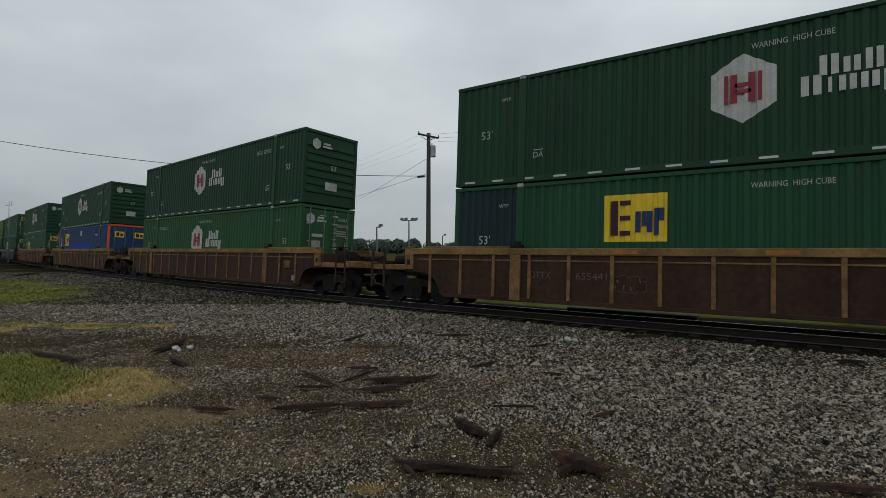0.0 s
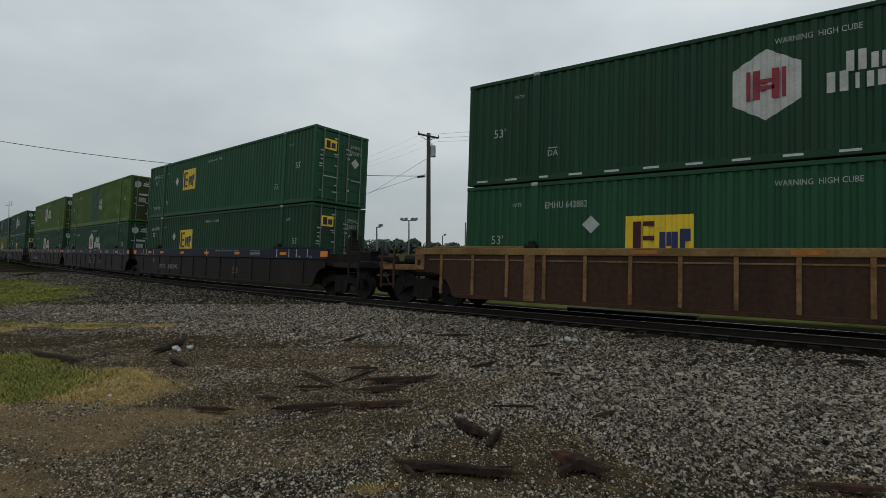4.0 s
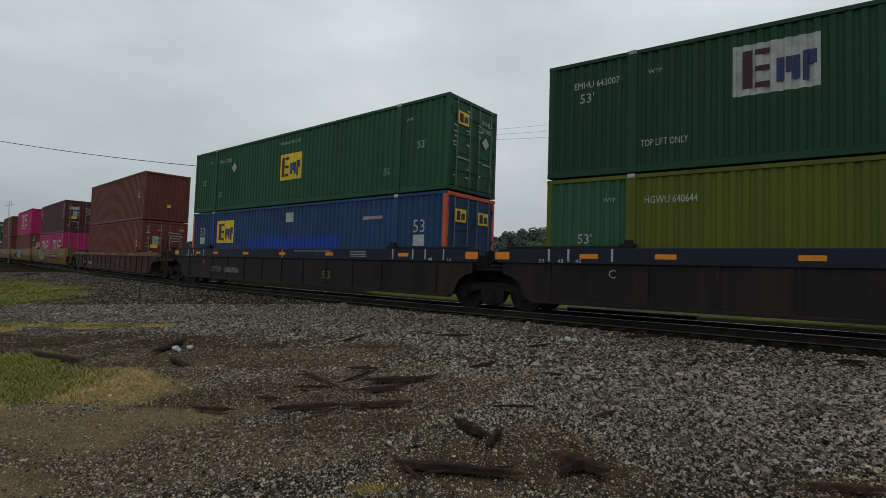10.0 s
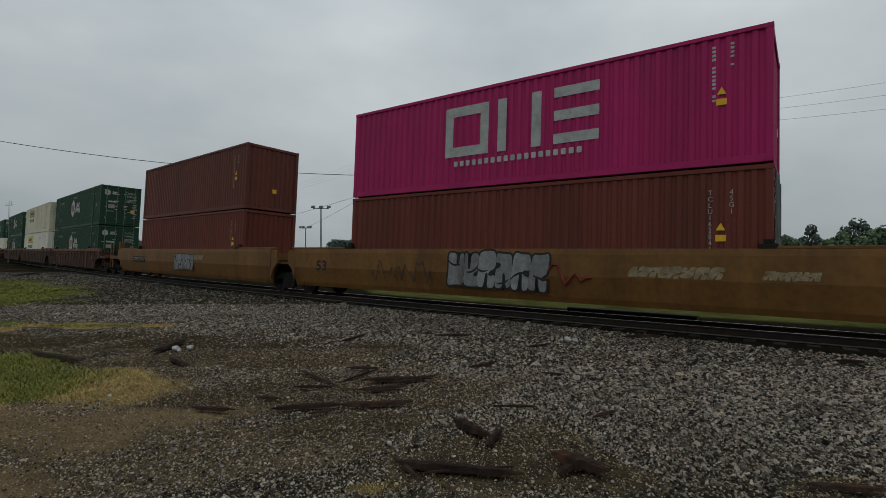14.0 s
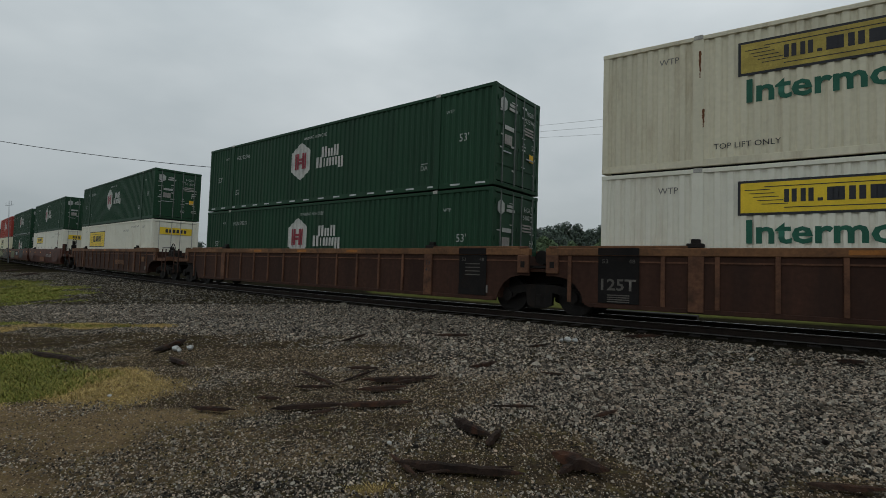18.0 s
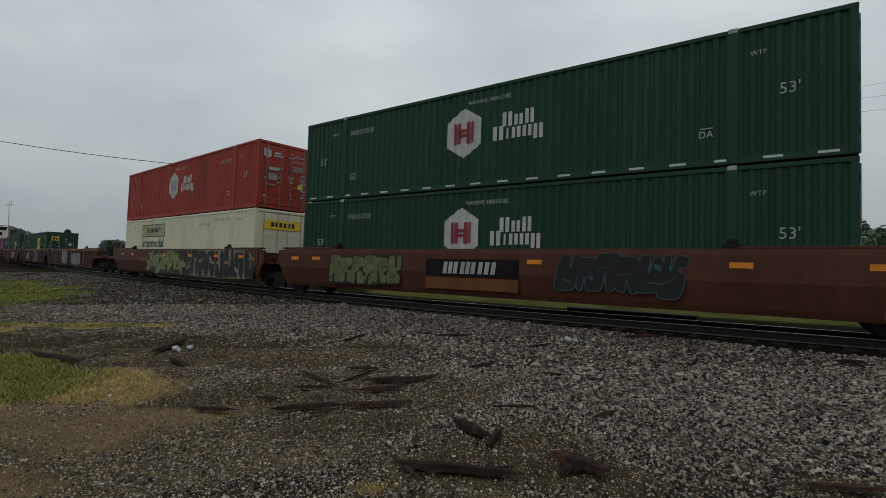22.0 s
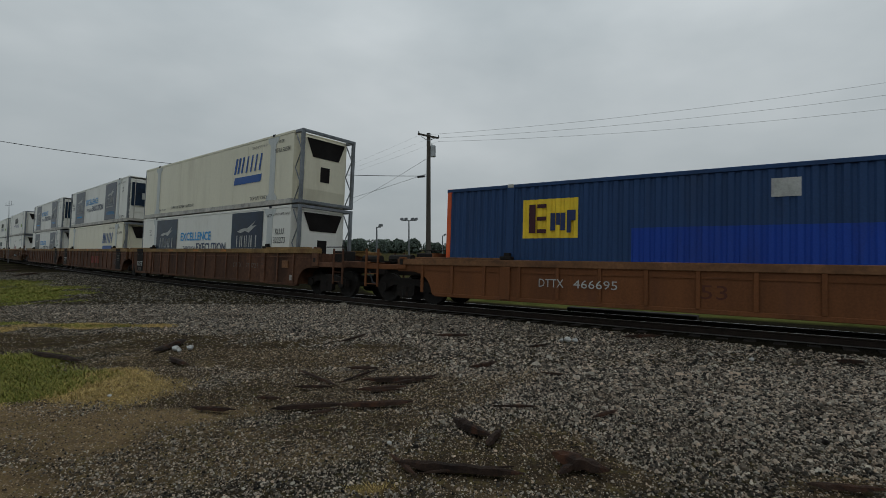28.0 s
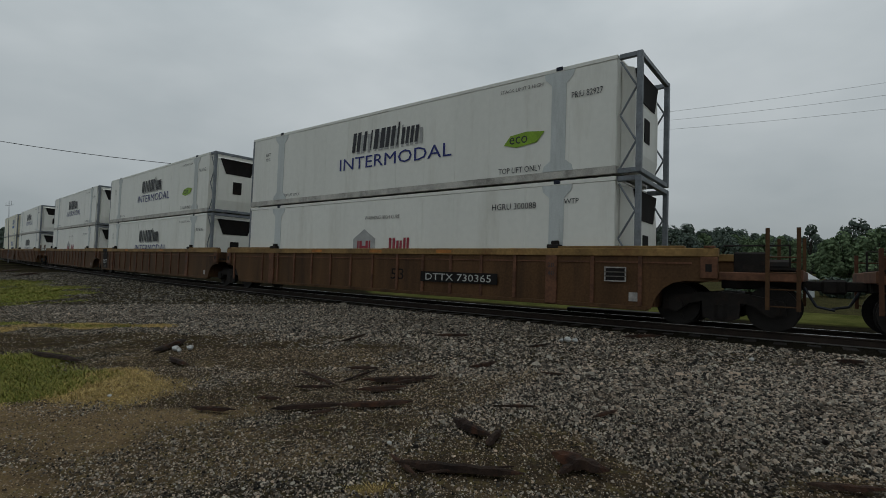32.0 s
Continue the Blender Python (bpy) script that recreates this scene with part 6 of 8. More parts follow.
def letterform(r, ww, hh, depth, half, lean, smooth=2):
    """The closed outline of one fat sprayed letter: a leaning block with slots cut into its edges."""
    corners = [(-0.5, -0.5), (0.5, -0.5), (0.5, 0.5), (-0.5, 0.5)]
    slots = (r.choice((0, 0, 2)), r.choice((1, 3, 1, None)) if half < 0.15 else None)
    ring = []
    for k, (a, b) in enumerate(zip(corners, corners[1:] + corners[:1])):
        ring.append((a[0] * r.uniform(0.8, 1.08), a[1] * r.uniform(0.9, 1.06)))
        if k in slots:
            u, d = r.uniform(0.36, 0.64), depth * r.uniform(0.75, 1.05) * (1 if k % 2 == 0 else 0.8)
            side = (a[1] - b[1], b[0] - a[0])
            skew = r.uniform(-0.12, 0.12)
            for step, deep in ((-half, 0), (-half * 0.7 + skew, d), (half * 0.6 + skew, d * 0.96), (half, 0)):
                v = u + step
                ring.append((a[0] + (b[0] - a[0]) * v + side[0] * deep, a[1] + (b[1] - a[1]) * v + side[1] * deep))
        else:
            ring.append(((a[0] + b[0]) / 2 * r.uniform(0.86, 1.1), (a[1] + b[1]) / 2 * r.uniform(0.88, 1.08)))
    ring = [(p * ww + lean * q * hh, q * hh) for p, q in ring]
    for _ in range(smooth):
        ring = [((1 - u) * p[0] + u * q[0], (1 - u) * p[1] + u * q[1]) for p, q in zip(ring, ring[1:] + ring[:1]) for u in (0.22, 0.78)]
    return ring


def grown(ring, e):
    """A closed outline moved outwards by e."""
    pts = [Vector(p) for p in ring]
    out = []
    for a, b, c in zip(pts[-1:] + pts[:-1], pts, pts[1:] + pts[:1]):
        d = (c - a).normalized()
        out.append((b.x + d.y * e, b.y - d.x * e))
    return out


def blade(p, q, bend, wide):
    """The outline of a bent, pointed stroke from p to q."""
    p, q = Vector(p), Vector(q)
    side = Vector((p.y - q.y, q.x - p.x)).normalized()
    mid = (p + q) / 2 + side * bend
    up, down = [], []
    for k in range(9):
        u = k / 8
        c = p * (1 - u) ** 2 + mid * 2 * u * (1 - u) + q * u * u
        g = wide * (math.sin(math.pi * min(0.98, 0.16 + 0.82 * u)) ** 0.7) / 2
        up.append(tuple(c + side * g))
        down.append(tuple(c - side * g))
    return down + up[::-1]


def sprayed(g, ring, e, i, line, fill):
    """One sprayed shape: its outline and, a hair in front, its fill."""
    sh, counts = Shape(), []
    for edge, y0, y1 in ((grown(ring, e), -0.004 - i * 0.0004, -0.001), (grown(ring, -e * 0.4), -0.0046 - i * 0.0004, -0.003 - i * 0.0004)):
        before = len(sh.f)
        sh.prism(edge, "y", y0, y1)
        counts.append(len(sh.f) - before)
    mesh = sh.mesh("glyph", line)
    mesh.materials.append(MATS[fill])
    mesh.polygons.foreach_set("material_index", [0] * counts[0] + [1] * counts[1])
    part("glyph", mesh, g)


def graffiti(t, x, z, w, h, fill, seed, n=5, y=-1.532, line="graffiti_line", style="fat", lean=0.06, rim=0.016, ground=""):
    """Sprayed fat letterforms, tall slotted slabs or pointed strokes, none of them legible."""
    r, tall = random.Random(seed), style == "slabs"
    under = letterform(r, w * 0.98, h * (0.98 if ground else 0.5), 0, 0.2, 0)
    g = part("graffiti", Shape().prism(under, "y", -0.0015, 0.001).mesh("graffiti_ground", ground or line), t, shift(x, y, z), "sprayed graffiti of overlapping shapes with outlines")
    for i in range(n):
        cx, dz = (i + 0.5) / n * w - w / 2, r.uniform(-0.03, 0.03) * h
        if style == "shards":
            turn, far = r.choice((0.5, 0.9, 1.3, 1.9, 2.5, 3.0)) + r.uniform(-0.2, 0.2), h * r.uniform(0.3, 0.52)
            dz = r.uniform(-0.26, 0.26) * h
            p = (cx - far * math.cos(turn), max(-h / 2, min(h / 2, dz - far * math.sin(turn))))
            q = (cx + far * math.cos(turn), max(-h / 2, min(h / 2, dz + far * math.sin(turn))))
            if r.random() < 0.5:
                p, q = q, p
            ring = blade(p, q, r.uniform(-0.3, 0.3) * h, h * r.uniform(0.2, 0.3))
        else:
            ww, hh = w / n * (r.uniform(0.9, 1.02) if tall else r.uniform(1.0, 1.18)), h * r.uniform(0.86, 1.0)
            ring = letterform(r, ww, hh, 0.74 if tall else 0.46, 0.16 if tall else 0.075, lean + r.uniform(-0.08, 0.08), 1 if tall else 2)
            ring = [(cx + p, dz + q) for p, q in ring]
        sprayed(g, ring, h * rim, i, line, fill)
        for k in range(0 if style == "shards" or h < 0.7 else 2 if tall else 1):
            # a line drawn inside the letter, or a spur across its slot
            at = Vector((cx + r.uniform(-0.28, 0.28) * ww, dz + r.uniform(-0.3, 0.3) * hh))
            turn, far = r.uniform(0.9, 2.3) if k else r.uniform(-0.5, 0.6), hh * r.uniform(0.14, 0.3)
            reach = Vector((math.cos(turn), math.sin(turn))) * far
            wide = h * (r.uniform(0.10, 0.16) if tall else rim * 1.5)
            stroke = blade(at - reach, at + reach, r.choice((-1, 1)) * far * r.uniform(0.3, 0.8), wide)
            front = -0.0055 - n * 0.0004 - k * 0.0004
            part("stroke", Shape().prism(stroke, "y", front, -0.001).mesh("stroke", line if not tall else fill if k else ground), g)


def scrawl(t, x, z, w, h, mat, seed, n=9, y=-1.532, r0=0.012):
    """A thin sprayed tag."""
    r = random.Random(seed)
    sh = Shape()
    px, pz = -w / 2, r.uniform(-0.3, 0.3) * h
    for i in range(n * 3):
        qx, qz = -w / 2 + w * (i + 1) / (n * 3) + r.uniform(-0.12, 0.12) * w / 3, r.uniform(-0.5, 0.5) * h
        sh.rod((px, -0.002, pz), (qx, -0.002, qz), r0, 4)
        px, pz = qx, qz
    part("scrawl", sh.mesh("scrawl", mat), t, shift(x, y, z), "thin sprayed tag")


# ---- the train, from its first visible car back ----
TRAIN = {}          # car number: (car, [containers with their heights])
PLACE = {1: 18.09, 2: -5.19, 3: -28.44, 4: -51.74, 5: -74.77, 6: -94.37, 7: -113.45, 8: -136.51, 9: -155.52, 10: -174.76, 11: -196.08, 12: -217.41, 13: -236.47, 14: -255.63, 15: -279.07, 16: -298.40, 17: -317.46, 18: -340.65, 19: -363.86, 20: -383.05, 21: -402.51, 22: -425.68, 23: -445.04, 24: -464.79, 25: -487.26, 26: -510.38, 27: -529.59, 28: -549.01, 29: -572.19, 30: -591.69, 31: -610.87, 32: -634.77, 33: -654.17}
GREEN_LABEL = "dark green ribbed steel container with a white hexagon logo"


def marks53(t, number="", number_x=5.1, mat="lettering", dashes=False, warn=True, da=True):
    """The usual stencils of a 53-foot box."""
    if number:
        letters(t, number, number_x, 2.28, 0.17, mat, 1.1)
    letters(t, "53'", 7.0, 1.47, 0.24, mat)
    letters(t, "WTP", 6.46 if number else 5.5, 2.3, 0.10, mat)
    letters(t, "53'", -7.08, 1.95 if number_x < -6 else 1.40, 0.24, mat)
    letters(t, "WTP", -5.5 if number_x < -6 else -6.5, 2.32, 0.10, mat)
    if da:
        for x in (5.5, -5.52):
            letters(t, "DA", x, 0.70, 0.15, mat)
            put(t, "overline", "da_bar", mat, plate(0.26, 0.022, 0.003), shift(x, SKIN - 0.002, 0.83))
    if warn:
        letters(t, "WARNING  HIGH CUBE", -0.05, 2.48, 0.12, mat, 1.4)
    if dashes:
        for i in range(18):
            x = -7.6 + i * 0.895
            put(t, "reflective_tape", "tape_dash", "tape", plate(0.34, 0.05, 0.003), shift(x, -W2 + 0.021, 0.09))


def stencil_rows(t, half, seed):
    """Rows of small white lines on the doors, too small to read."""
    r = random.Random(seed)

    def build():
        sh = Shape()
        for y in (-0.95, -0.3, 0.3, 0.92):
            z = 2.5
            while z > 0.4:
                if r.random() < 0.42:
                    w = r.uniform(0.05, 0.16)
                    sh.box(0, 0.004, y - w, y + w * r.uniform(0.4, 1), z, z + r.uniform(0.025, 0.06))
                z -= r.uniform(0.08, 0.2)
        return sh
    ob = put(t, "stencil", ("stencil_rows", seed), "lettering", build, shift(half + 0.012, 0, 0), "small white stencil lines on the doors")
    tagged(ob, "small white stencil lines on the doors", kind="stuff")


# boxes whose number stands beside the left-hand post
RIGHT_SIDE = ("HGIU 506376", "HGIU 501640", "HGIU 639264", "HGIU 641833", "HGIU 528513", "HGWU 640644", "HGIU 520408", "HGIU 647307", "HGIU 518270", "HGIU 525946", "HGIU 501869", "HGIU 651352", "HGIU 523535", "HGIU 515533")


def hub(paint, number, end="door", dashes=False, label=GREEN_LABEL, **more):
    t = box_container("container", 16.15, paint, end, label, **more)
    marks53(t, number, dashes=dashes, number_x=-5.15 if number in RIGHT_SIDE else 5.1)
    hexagon_logo(t, -0.9, 1.62, red="grey_lettering" if paint == "red" else "logo_red")
    half = 16.15 / 2
    if end == "nose":
        end_letters(t, "53'", 0.1, 1.5, 0.2, half)
        end_logo(t, half, -0.75, 2.35)
        put(t, "notice", "notice", "lettering", boxed(0, 0.005, -0.28, 0.28, -0.16, 0.16), shift(half + 0.012, 0.0, 0.75))
    else:
        door_marks(t, half, number)
    return t


def end_logo(t, half, y, z):
    put(t, "end_logo", "end_logo", "lettering", lambda: Shape().prism([(a * 0.3, b * 0.3) for a, b in HEXAGON], "x", 0, 0.004), shift(half + 0.012, y, z), "small hexagonal logo")
    put(t, "brand_mark", "end_blocks", "lettering", lambda: Shape().box(0, 0.004, 0, 0.34, 0.02, 0.1).box(0, 0.004, -0.03, 0.42, -0.1, -0.02), shift(half + 0.012, y + 0.32, z))


def door_marks(t, half, number):
    stencil_rows(t, half, len(number) and int(number[-1]) % 4)
    end_logo(t, half, -0.88, 2.36)
    if number:
        a, b = number.split(" ")
        end_letters(t, a, 0.62, 2.42, 0.14, half)
        end_letters(t, b, 0.62, 2.18, 0.14, half)
    end_letters(t, "53'", 0.85, 1.42, 0.16, half)
    put(t, "notice", "door_notice", "lettering", boxed(0, 0.005, -0.25, 0.25, -0.06, 0.06), shift(half + 0.012, -0.55, 1.72))
    put(t, "notice", "door_notice2", "faded_lettering", boxed(0, 0.005, -0.2, 0.2, -0.14, 0.14), shift(half + 0.012, -0.6, 1.38))
    put(t, "notice", "door_notice3", "caution_yellow", boxed(0, 0.005, -0.14, 0.14, -0.12, 0.12), shift(half + 0.012, 0.78, 1.08))
    for i in range(3):
        put(t, "notice", "door_line", "faded_lettering", boxed(0, 0.005, -0.26, 0.26, -0.025, 0.025), shift(half + 0.012, 0.6, 1.95 - i * 0.09))


def panel_box(paint, number, x, z=1.45, w=1.45, h=1.05, ground="logo_yellow", end="door", label="dark green ribbed steel container with a yellow logo panel", number_x=-5.15, da=True, **more):
    t = box_container("container", 16.15, paint, end, label, **more)
    marks53(t, number, number_x=number_x, da=da)
    square_logo(t, x, z, w, h, ground)
    half = 16.15 / 2
    p = put(t, "door_panel", "door_panel", ground, boxed(0, 0.006, -0.28, 0.28, -0.2, 0.2), shift(half + 0.012, -0.6, 2.25), "painted logo panel")
    put(p, "stroke", "door_stroke", "logo_maroon", boxed(0.006, 0.010, -0.2, -0.02, -0.14, 0.14))
    put(p, "stroke", "door_stroke2", "logo_blue", boxed(0.006, 0.010, 0.03, 0.22, -0.12, 0.08))
    if number:
        a, b = number.split(" ")
        end_letters(t, a, 0.62, 2.35, 0.15, half)
        end_letters(t, b, 0.62, 2.12, 0.15, half)
    stencil_rows(t, half, 5)
    put(t, "notice", "door_notice4", "lettering", lambda: Shape().prism(((0, -0.2), (0.2, 0), (0, 0.2), (-0.2, 0)), "x", 0, 0.005), shift(half + 0.012, 0.62, 1.72), "diamond-shaped hazard placard")
    return t


def blue_box(label="blue ribbed steel container with orange end posts", numbered=True, lead_mark=True):
    t = box_container("container", 16.15, "blue", "door", label, post_paint="orange_paint")
    square_logo(t, -4.88, 1.94, 1.5, 1.02)
    paint_on(t, "over_painted_band", "blue_patch", "bright_blue", 0.15, 1.22, square(6.0, 0.85), "brighter blue repainted band")
    put(t, "notice", "blue_notice", "lettering", plate(0.5, 0.38, 0.004), shift(0.15, SKIN - 0.001, 2.4), "blank white patch")
    if numbered:
        letters(t, "53", -7.05, 1.98, 0.38)
        put(t, "notice", "blue_notice2", "lettering", plate(0.46, 0.34, 0.004), shift(-7.05, SKIN - 0.001, 1.55), "blank white patch")
    if lead_mark:
        put(t, "notice", "blue_notice2", "lettering", plate(0.46, 0.34, 0.004), shift(7.0, SKIN - 0.001, 1.42), "blank white patch")
        letters(t, "53", 7.0, 1.86, 0.40)
    put(t, "brand_mark", "blue_blocks", "faded_lettering", plate(0.95, 0.11, 0.003), shift(4.9, SKIN - 0.001, 2.2))
    half = 16.15 / 2
    for y in (-0.6, 0.6):
        p = put(t, "door_panel", "door_panel", "logo_yellow", boxed(0, 0.006, -0.28, 0.28, -0.2, 0.2), shift(half + 0.012, y, 2.2), "painted logo panel")
        put(p, "stroke", "door_stroke", "logo_maroon", boxed(0.006, 0.010, -0.2, -0.02, -0.14, 0.14))
        put(p, "stroke", "door_stroke2", "logo_blue", boxed(0.006, 0.010, 0.03, 0.22, -0.12, 0.08))
    return t


def number_column(t, x, z, count, seed, step=0.09):
    """A column of small painted characters, as plain bars."""
    r = random.Random(seed)

    def build():
        sh = Shape()
        for k in range(count):
            if k not in (4, 11):
                sh.box(-0.035, 0.035, -0.003, 0, -k * step - 0.03, -k * step + 0.03 * r.uniform(0.4, 1))
        return sh
    ob = put(t, "number_column", ("number_column", count, seed, step), "lettering", build, shift(x, SKIN - 0.001, z), "column of small white characters")
    return tagged(ob, kind="stuff")


def sea_box(paint, label, code, end="door"):
    """A 40-foot sea container."""
    t = box_container("container", 12.19, paint, end, label)
    if code:
        for k, ch in enumerate(code):
            letters(t, ch, 4.95, 2.36 - k * 0.135, 0.105)
        for k, ch in enumerate("45G1"):
            letters(t, ch, 5.35, 2.36 - k * 0.135, 0.105)
    put(t, "caution_mark", "caution_triangle", "caution_yellow", lambda: Shape().prism(((-0.09, -0.075), (0.09, -0.075), (0, 0.09)), "y", -0.004, 0), shift(5.15, SKIN - 0.001, 1.62), "yellow caution triangle")
    put(t, "caution_mark", "caution_square", "caution_yellow", plate(0.2, 0.14, 0.004), shift(5.15, SKIN - 0.001, 1.38), "yellow caution label")
    half = 12.19 / 2
    if end == "door":
        stencil_rows(t, half, 7)
        put(t, "notice", "sea_caution", "caution_yellow", boxed(0, 0.005, -0.2, 0.2, -0.1, 0.1), shift(half + 0.012, -0.62, 1.35))
        put(t, "notice", "sea_notice", "faded_lettering", boxed(0, 0.005, -0.16, 0.16, -0.26, 0.26), shift(half + 0.012, -0.55, 1.7))
        for i in range(4):
            put(t, "notice", "sea_line", "faded_lettering", boxed(0, 0.005, -0.25, 0.25, -0.03, 0.03), shift(half + 0.012, 0.6, 2.2 - i * 0.16))
    else:
        put(t, "caution_mark", "caution_end", "caution_yellow", boxed(0, 0.005, -0.1, 0.1, -0.09, 0.09), shift(half - 0.002, 0.1, 0.9))
    return t


def short_box(paint, label):
    t = box_container("container", 6.06, paint, "door", label, 2.591)
    ring_logo(t, 0.1, 1.42, 0.92)
    number_column(t, 2.25, 2.32, 13, 1)
    number_column(t, 2.58, 2.36, 8, 2)
    put(t, "caution_mark", "small_caution", "caution_yellow", plate(0.14, 0.16, 0.004), shift(2.58, SKIN - 0.001, 1.52), "yellow caution label")
    return t


def ragged(w, h):
    """A run of rust with uneven edges."""
    r = random.Random(17)
    zs = [h / 2 - h * k / 14 for k in range(15)]
    ring = [(w / 2 * r.uniform(0.35, 1.0) * (1 if k < 11 else 0.5), z) for k, z in enumerate(zs)]
    ring += [(-w / 2 * r.uniform(0.35, 1.0) * (1 if k < 9 else 0.4), z) for k, z in reversed(list(enumerate(zs)))]
    return flat(ring)


def hauler_box(paint, style, label, number="", worn=False):
    """A white 53-foot box with a yellow name plate."""
    t = box_container("container", 16.15, paint, "door", label, end_paint="rusty_white" if worn else "")
    if style == "intermodal":
        banner_logo(t, -3.5, 2.2, 3.4, 0.62, "logo_pale" if paint == "cream" else "logo_ochre" if worn else "logo_yellow")
        letters(t, "Intermodal", -3.5, 1.5, 0.5, "green_lettering", 3.2, bold=0.025)
    elif style == "big":
        banner_logo(t, -3.5, 1.86, 3.85, 1.0)
    else:
        banner_logo(t, -3.9, 2.05, 3.5, 0.56)
    half = 16.15 / 2
    if number:
        letters(t, number, 3.2, 2.3, 0.17, "soft_black", 1.2)
    letters(t, "STACK LIMIT 3 HIGH", 5.0, 2.52, 0.12, "soft_black", 1.6)
    letters(t, "WTP", 6.6, 2.45, 0.14, "soft_black")
    letters(t, "WTP", -6.6, 2.45, 0.14, "soft_black")
    letters(t, "TOP LIFT ONLY", 5.0, 0.42, 0.16, "dark_lettering", 1.7)
    letters(t, "TOP LIFT ONLY", -5.1, 0.40, 0.12, "dark_lettering", 1.2)
    if worn:
        for x, h, dz in ((6.02, 0.9, 0.7), (-5.97, 0.6, 0.8), (6.05, 0.6, -0.8), (-5.9, 0.4, -0.4)):
            put(t, "rust_run", ("rust_run", h), "orange_steel", ragged(0.06, h), shift(x, -W2 - 0.0085, 1.45 + dz), "brown run of rust")
    p = put(t, "name_plate", "end_name_plate", "logo_ochre" if worn else "logo_yellow", boxed(0, 0.006, -0.9, 0.9, -0.2, 0.2), shift(half + 0.012, 0.0, 2.25), "yellow name plate")
    for k in range(6):
        put(p, "block", "end_block", "dark_lettering", boxed(0.006, 0.010, -0.07, 0.07, -0.1, 0.1), shift(0, -0.5 + 0.2 * k, 0))
    return t


def panelled_box(label):
    """The white box of smooth riveted panels with rusted lifting posts."""
    t = hauler_box("white_paint", "wide", label, "JBHU 226287")
    for i, x in enumerate((-5.6, -3.6, -1.7, 0.2, 2.0, 3.9)):
        put(t, "side_sheet", "side_sheet", "white_paint", boxed(-0.0, 1.86, -0.004, 0.006, 0.18, CH - 0.12), shift(x, SKIN + 0.003, 0))
        for z in (0.6, 1.3):
            put(t, "rivet_boss", "rivet_boss", "dirty_white", lambda: Shape().rod((0, 0, 0), (0, -0.012, 0), 0.09, 10), shift(x + 1.0, SKIN - 0.002, z))
    put(t, "rust_patch", "rust_patch", "rust_rib", ragged(0.22, 2.5), shift(6.0, -W2 - 0.0085, 1.50), "rusted lifting post")
    return t


def wrap_box(label, number, frames_front):
    """A white cooled box with dark blue wraps."""
    t = cooled_container("container", "reefer_white", label, "unit" if frames_front else "door")
    for x, w in ((-4.5, 2.75), (4.15, 2.65)):
        p = put(t, "wrap_panel", ("wrap", w), "wrap_navy", plate(w, 2.5, 0.003), shift(x, SKIN - 0.003, 1.48), "dark blue printed panel")
        put(p, "swoosh", "swoosh", "lettering", lambda: Shape().prism(((-0.8, 0.28), (-0.4, 0.40), (0.1, 0.42), (0.75, 0.72), (0.45, 0.5), (0.82, 0.52), (0.5, 0.38), (0.2, 0.22), (-0.1, 0.30), (-0.5, 0.22)), "y", -0.004, 0), shift(0, -0.004, 0.15))
        block_words(p, 0, 0.0, ((0.36, 0.50, 0), (0.30, 0.50, 0), (0.30, 0.50, 0), (0.46, 0.50, 0)), 1.0, -0.004, "lettering", x0=-0.83, gap=0.09, weight=0.2)
        block_words(p, 0, -0.36, tuple((0.10, 0.10, 0.0) for _ in range(14)), 1.0, -0.004, "grey_lettering", x0=-0.88, gap=0.025)
        letters(p, "INTERMODAL" if x > 0 else "", 0.15, -0.80, 0.22, "sky_lettering", 1.8, -0.004) if x > 0 else block_words(p, 0, -0.75, tuple((0.11, 0.11, 0.0) for _ in range(11)), 1.0, -0.004, "sky_lettering", x0=-0.76, gap=0.03)
    letters(t, "EXCELLENCE", -0.92, 1.78, 0.42, "sky_lettering", 3.4, bold=0.02)
    letters(t, "THROUGH", -1.6, 1.17, 0.24, "slate_lettering", 1.4, bold=0.015)
    letters(t, "EXECUTION", 0.78, 1.24, 0.42, "slate_lettering", 3.05, bold=0.025)
    letters(t, "STACK LIMIT 3 HIGH", 6.9, 2.55, 0.10, "soft_black", 1.1)
    letters(t, "TOP LIFT ONLY", 6.9 if frames_front else 7.0, 0.32, 0.13, "dark_lettering", 1.1)
    letters(t, "TOP LIFT ONLY", -6.85, 0.32, 0.12, "dark_lettering", 0.9)
    letters(t, "WTP", 5.95, 2.5, 0.13, "dark_lettering")
    nx = 6.75 if frames_front else -6.75
    letters(t, number.split()[0], nx, 1.85, 0.24, "dark_lettering", 0.62)
    letters(t, number.split()[1], nx, 1.5, 0.24, "dark_lettering", 0.86)
    letters(t, "53FT", -nx + (0 if nx > 0 else 0.2), 2.15, 0.13, "dark_lettering", 0.34)
    letters(t, "XHC", -nx + (0 if nx > 0 else 0.2), 1.95, 0.13, "dark_lettering", 0.3)
    if not frames_front:
        put(t, "wrap_panel", "door_wrap", "wrap_navy", boxed(0, 0.006, -1.1, 1.1, -0.75, 0.75), shift(16.15 / 2 + 0.025, 0, 1.75), "dark blue printed door panel")
        put(t, "brand_mark", "door_wrap_blocks", "lettering", lambda: Shape().box(0, 0.006, -0.5, -0.3, -0.2, 0.2).box(0, 0.006, -0.24, -0.04, -0.2, 0.2).box(0, 0.006, 0.02, 0.22, -0.2, 0.2).box(0, 0.006, 0.28, 0.58, -0.2, 0.2), shift(16.15 / 2 + 0.032, 0, 1.65))
    return t


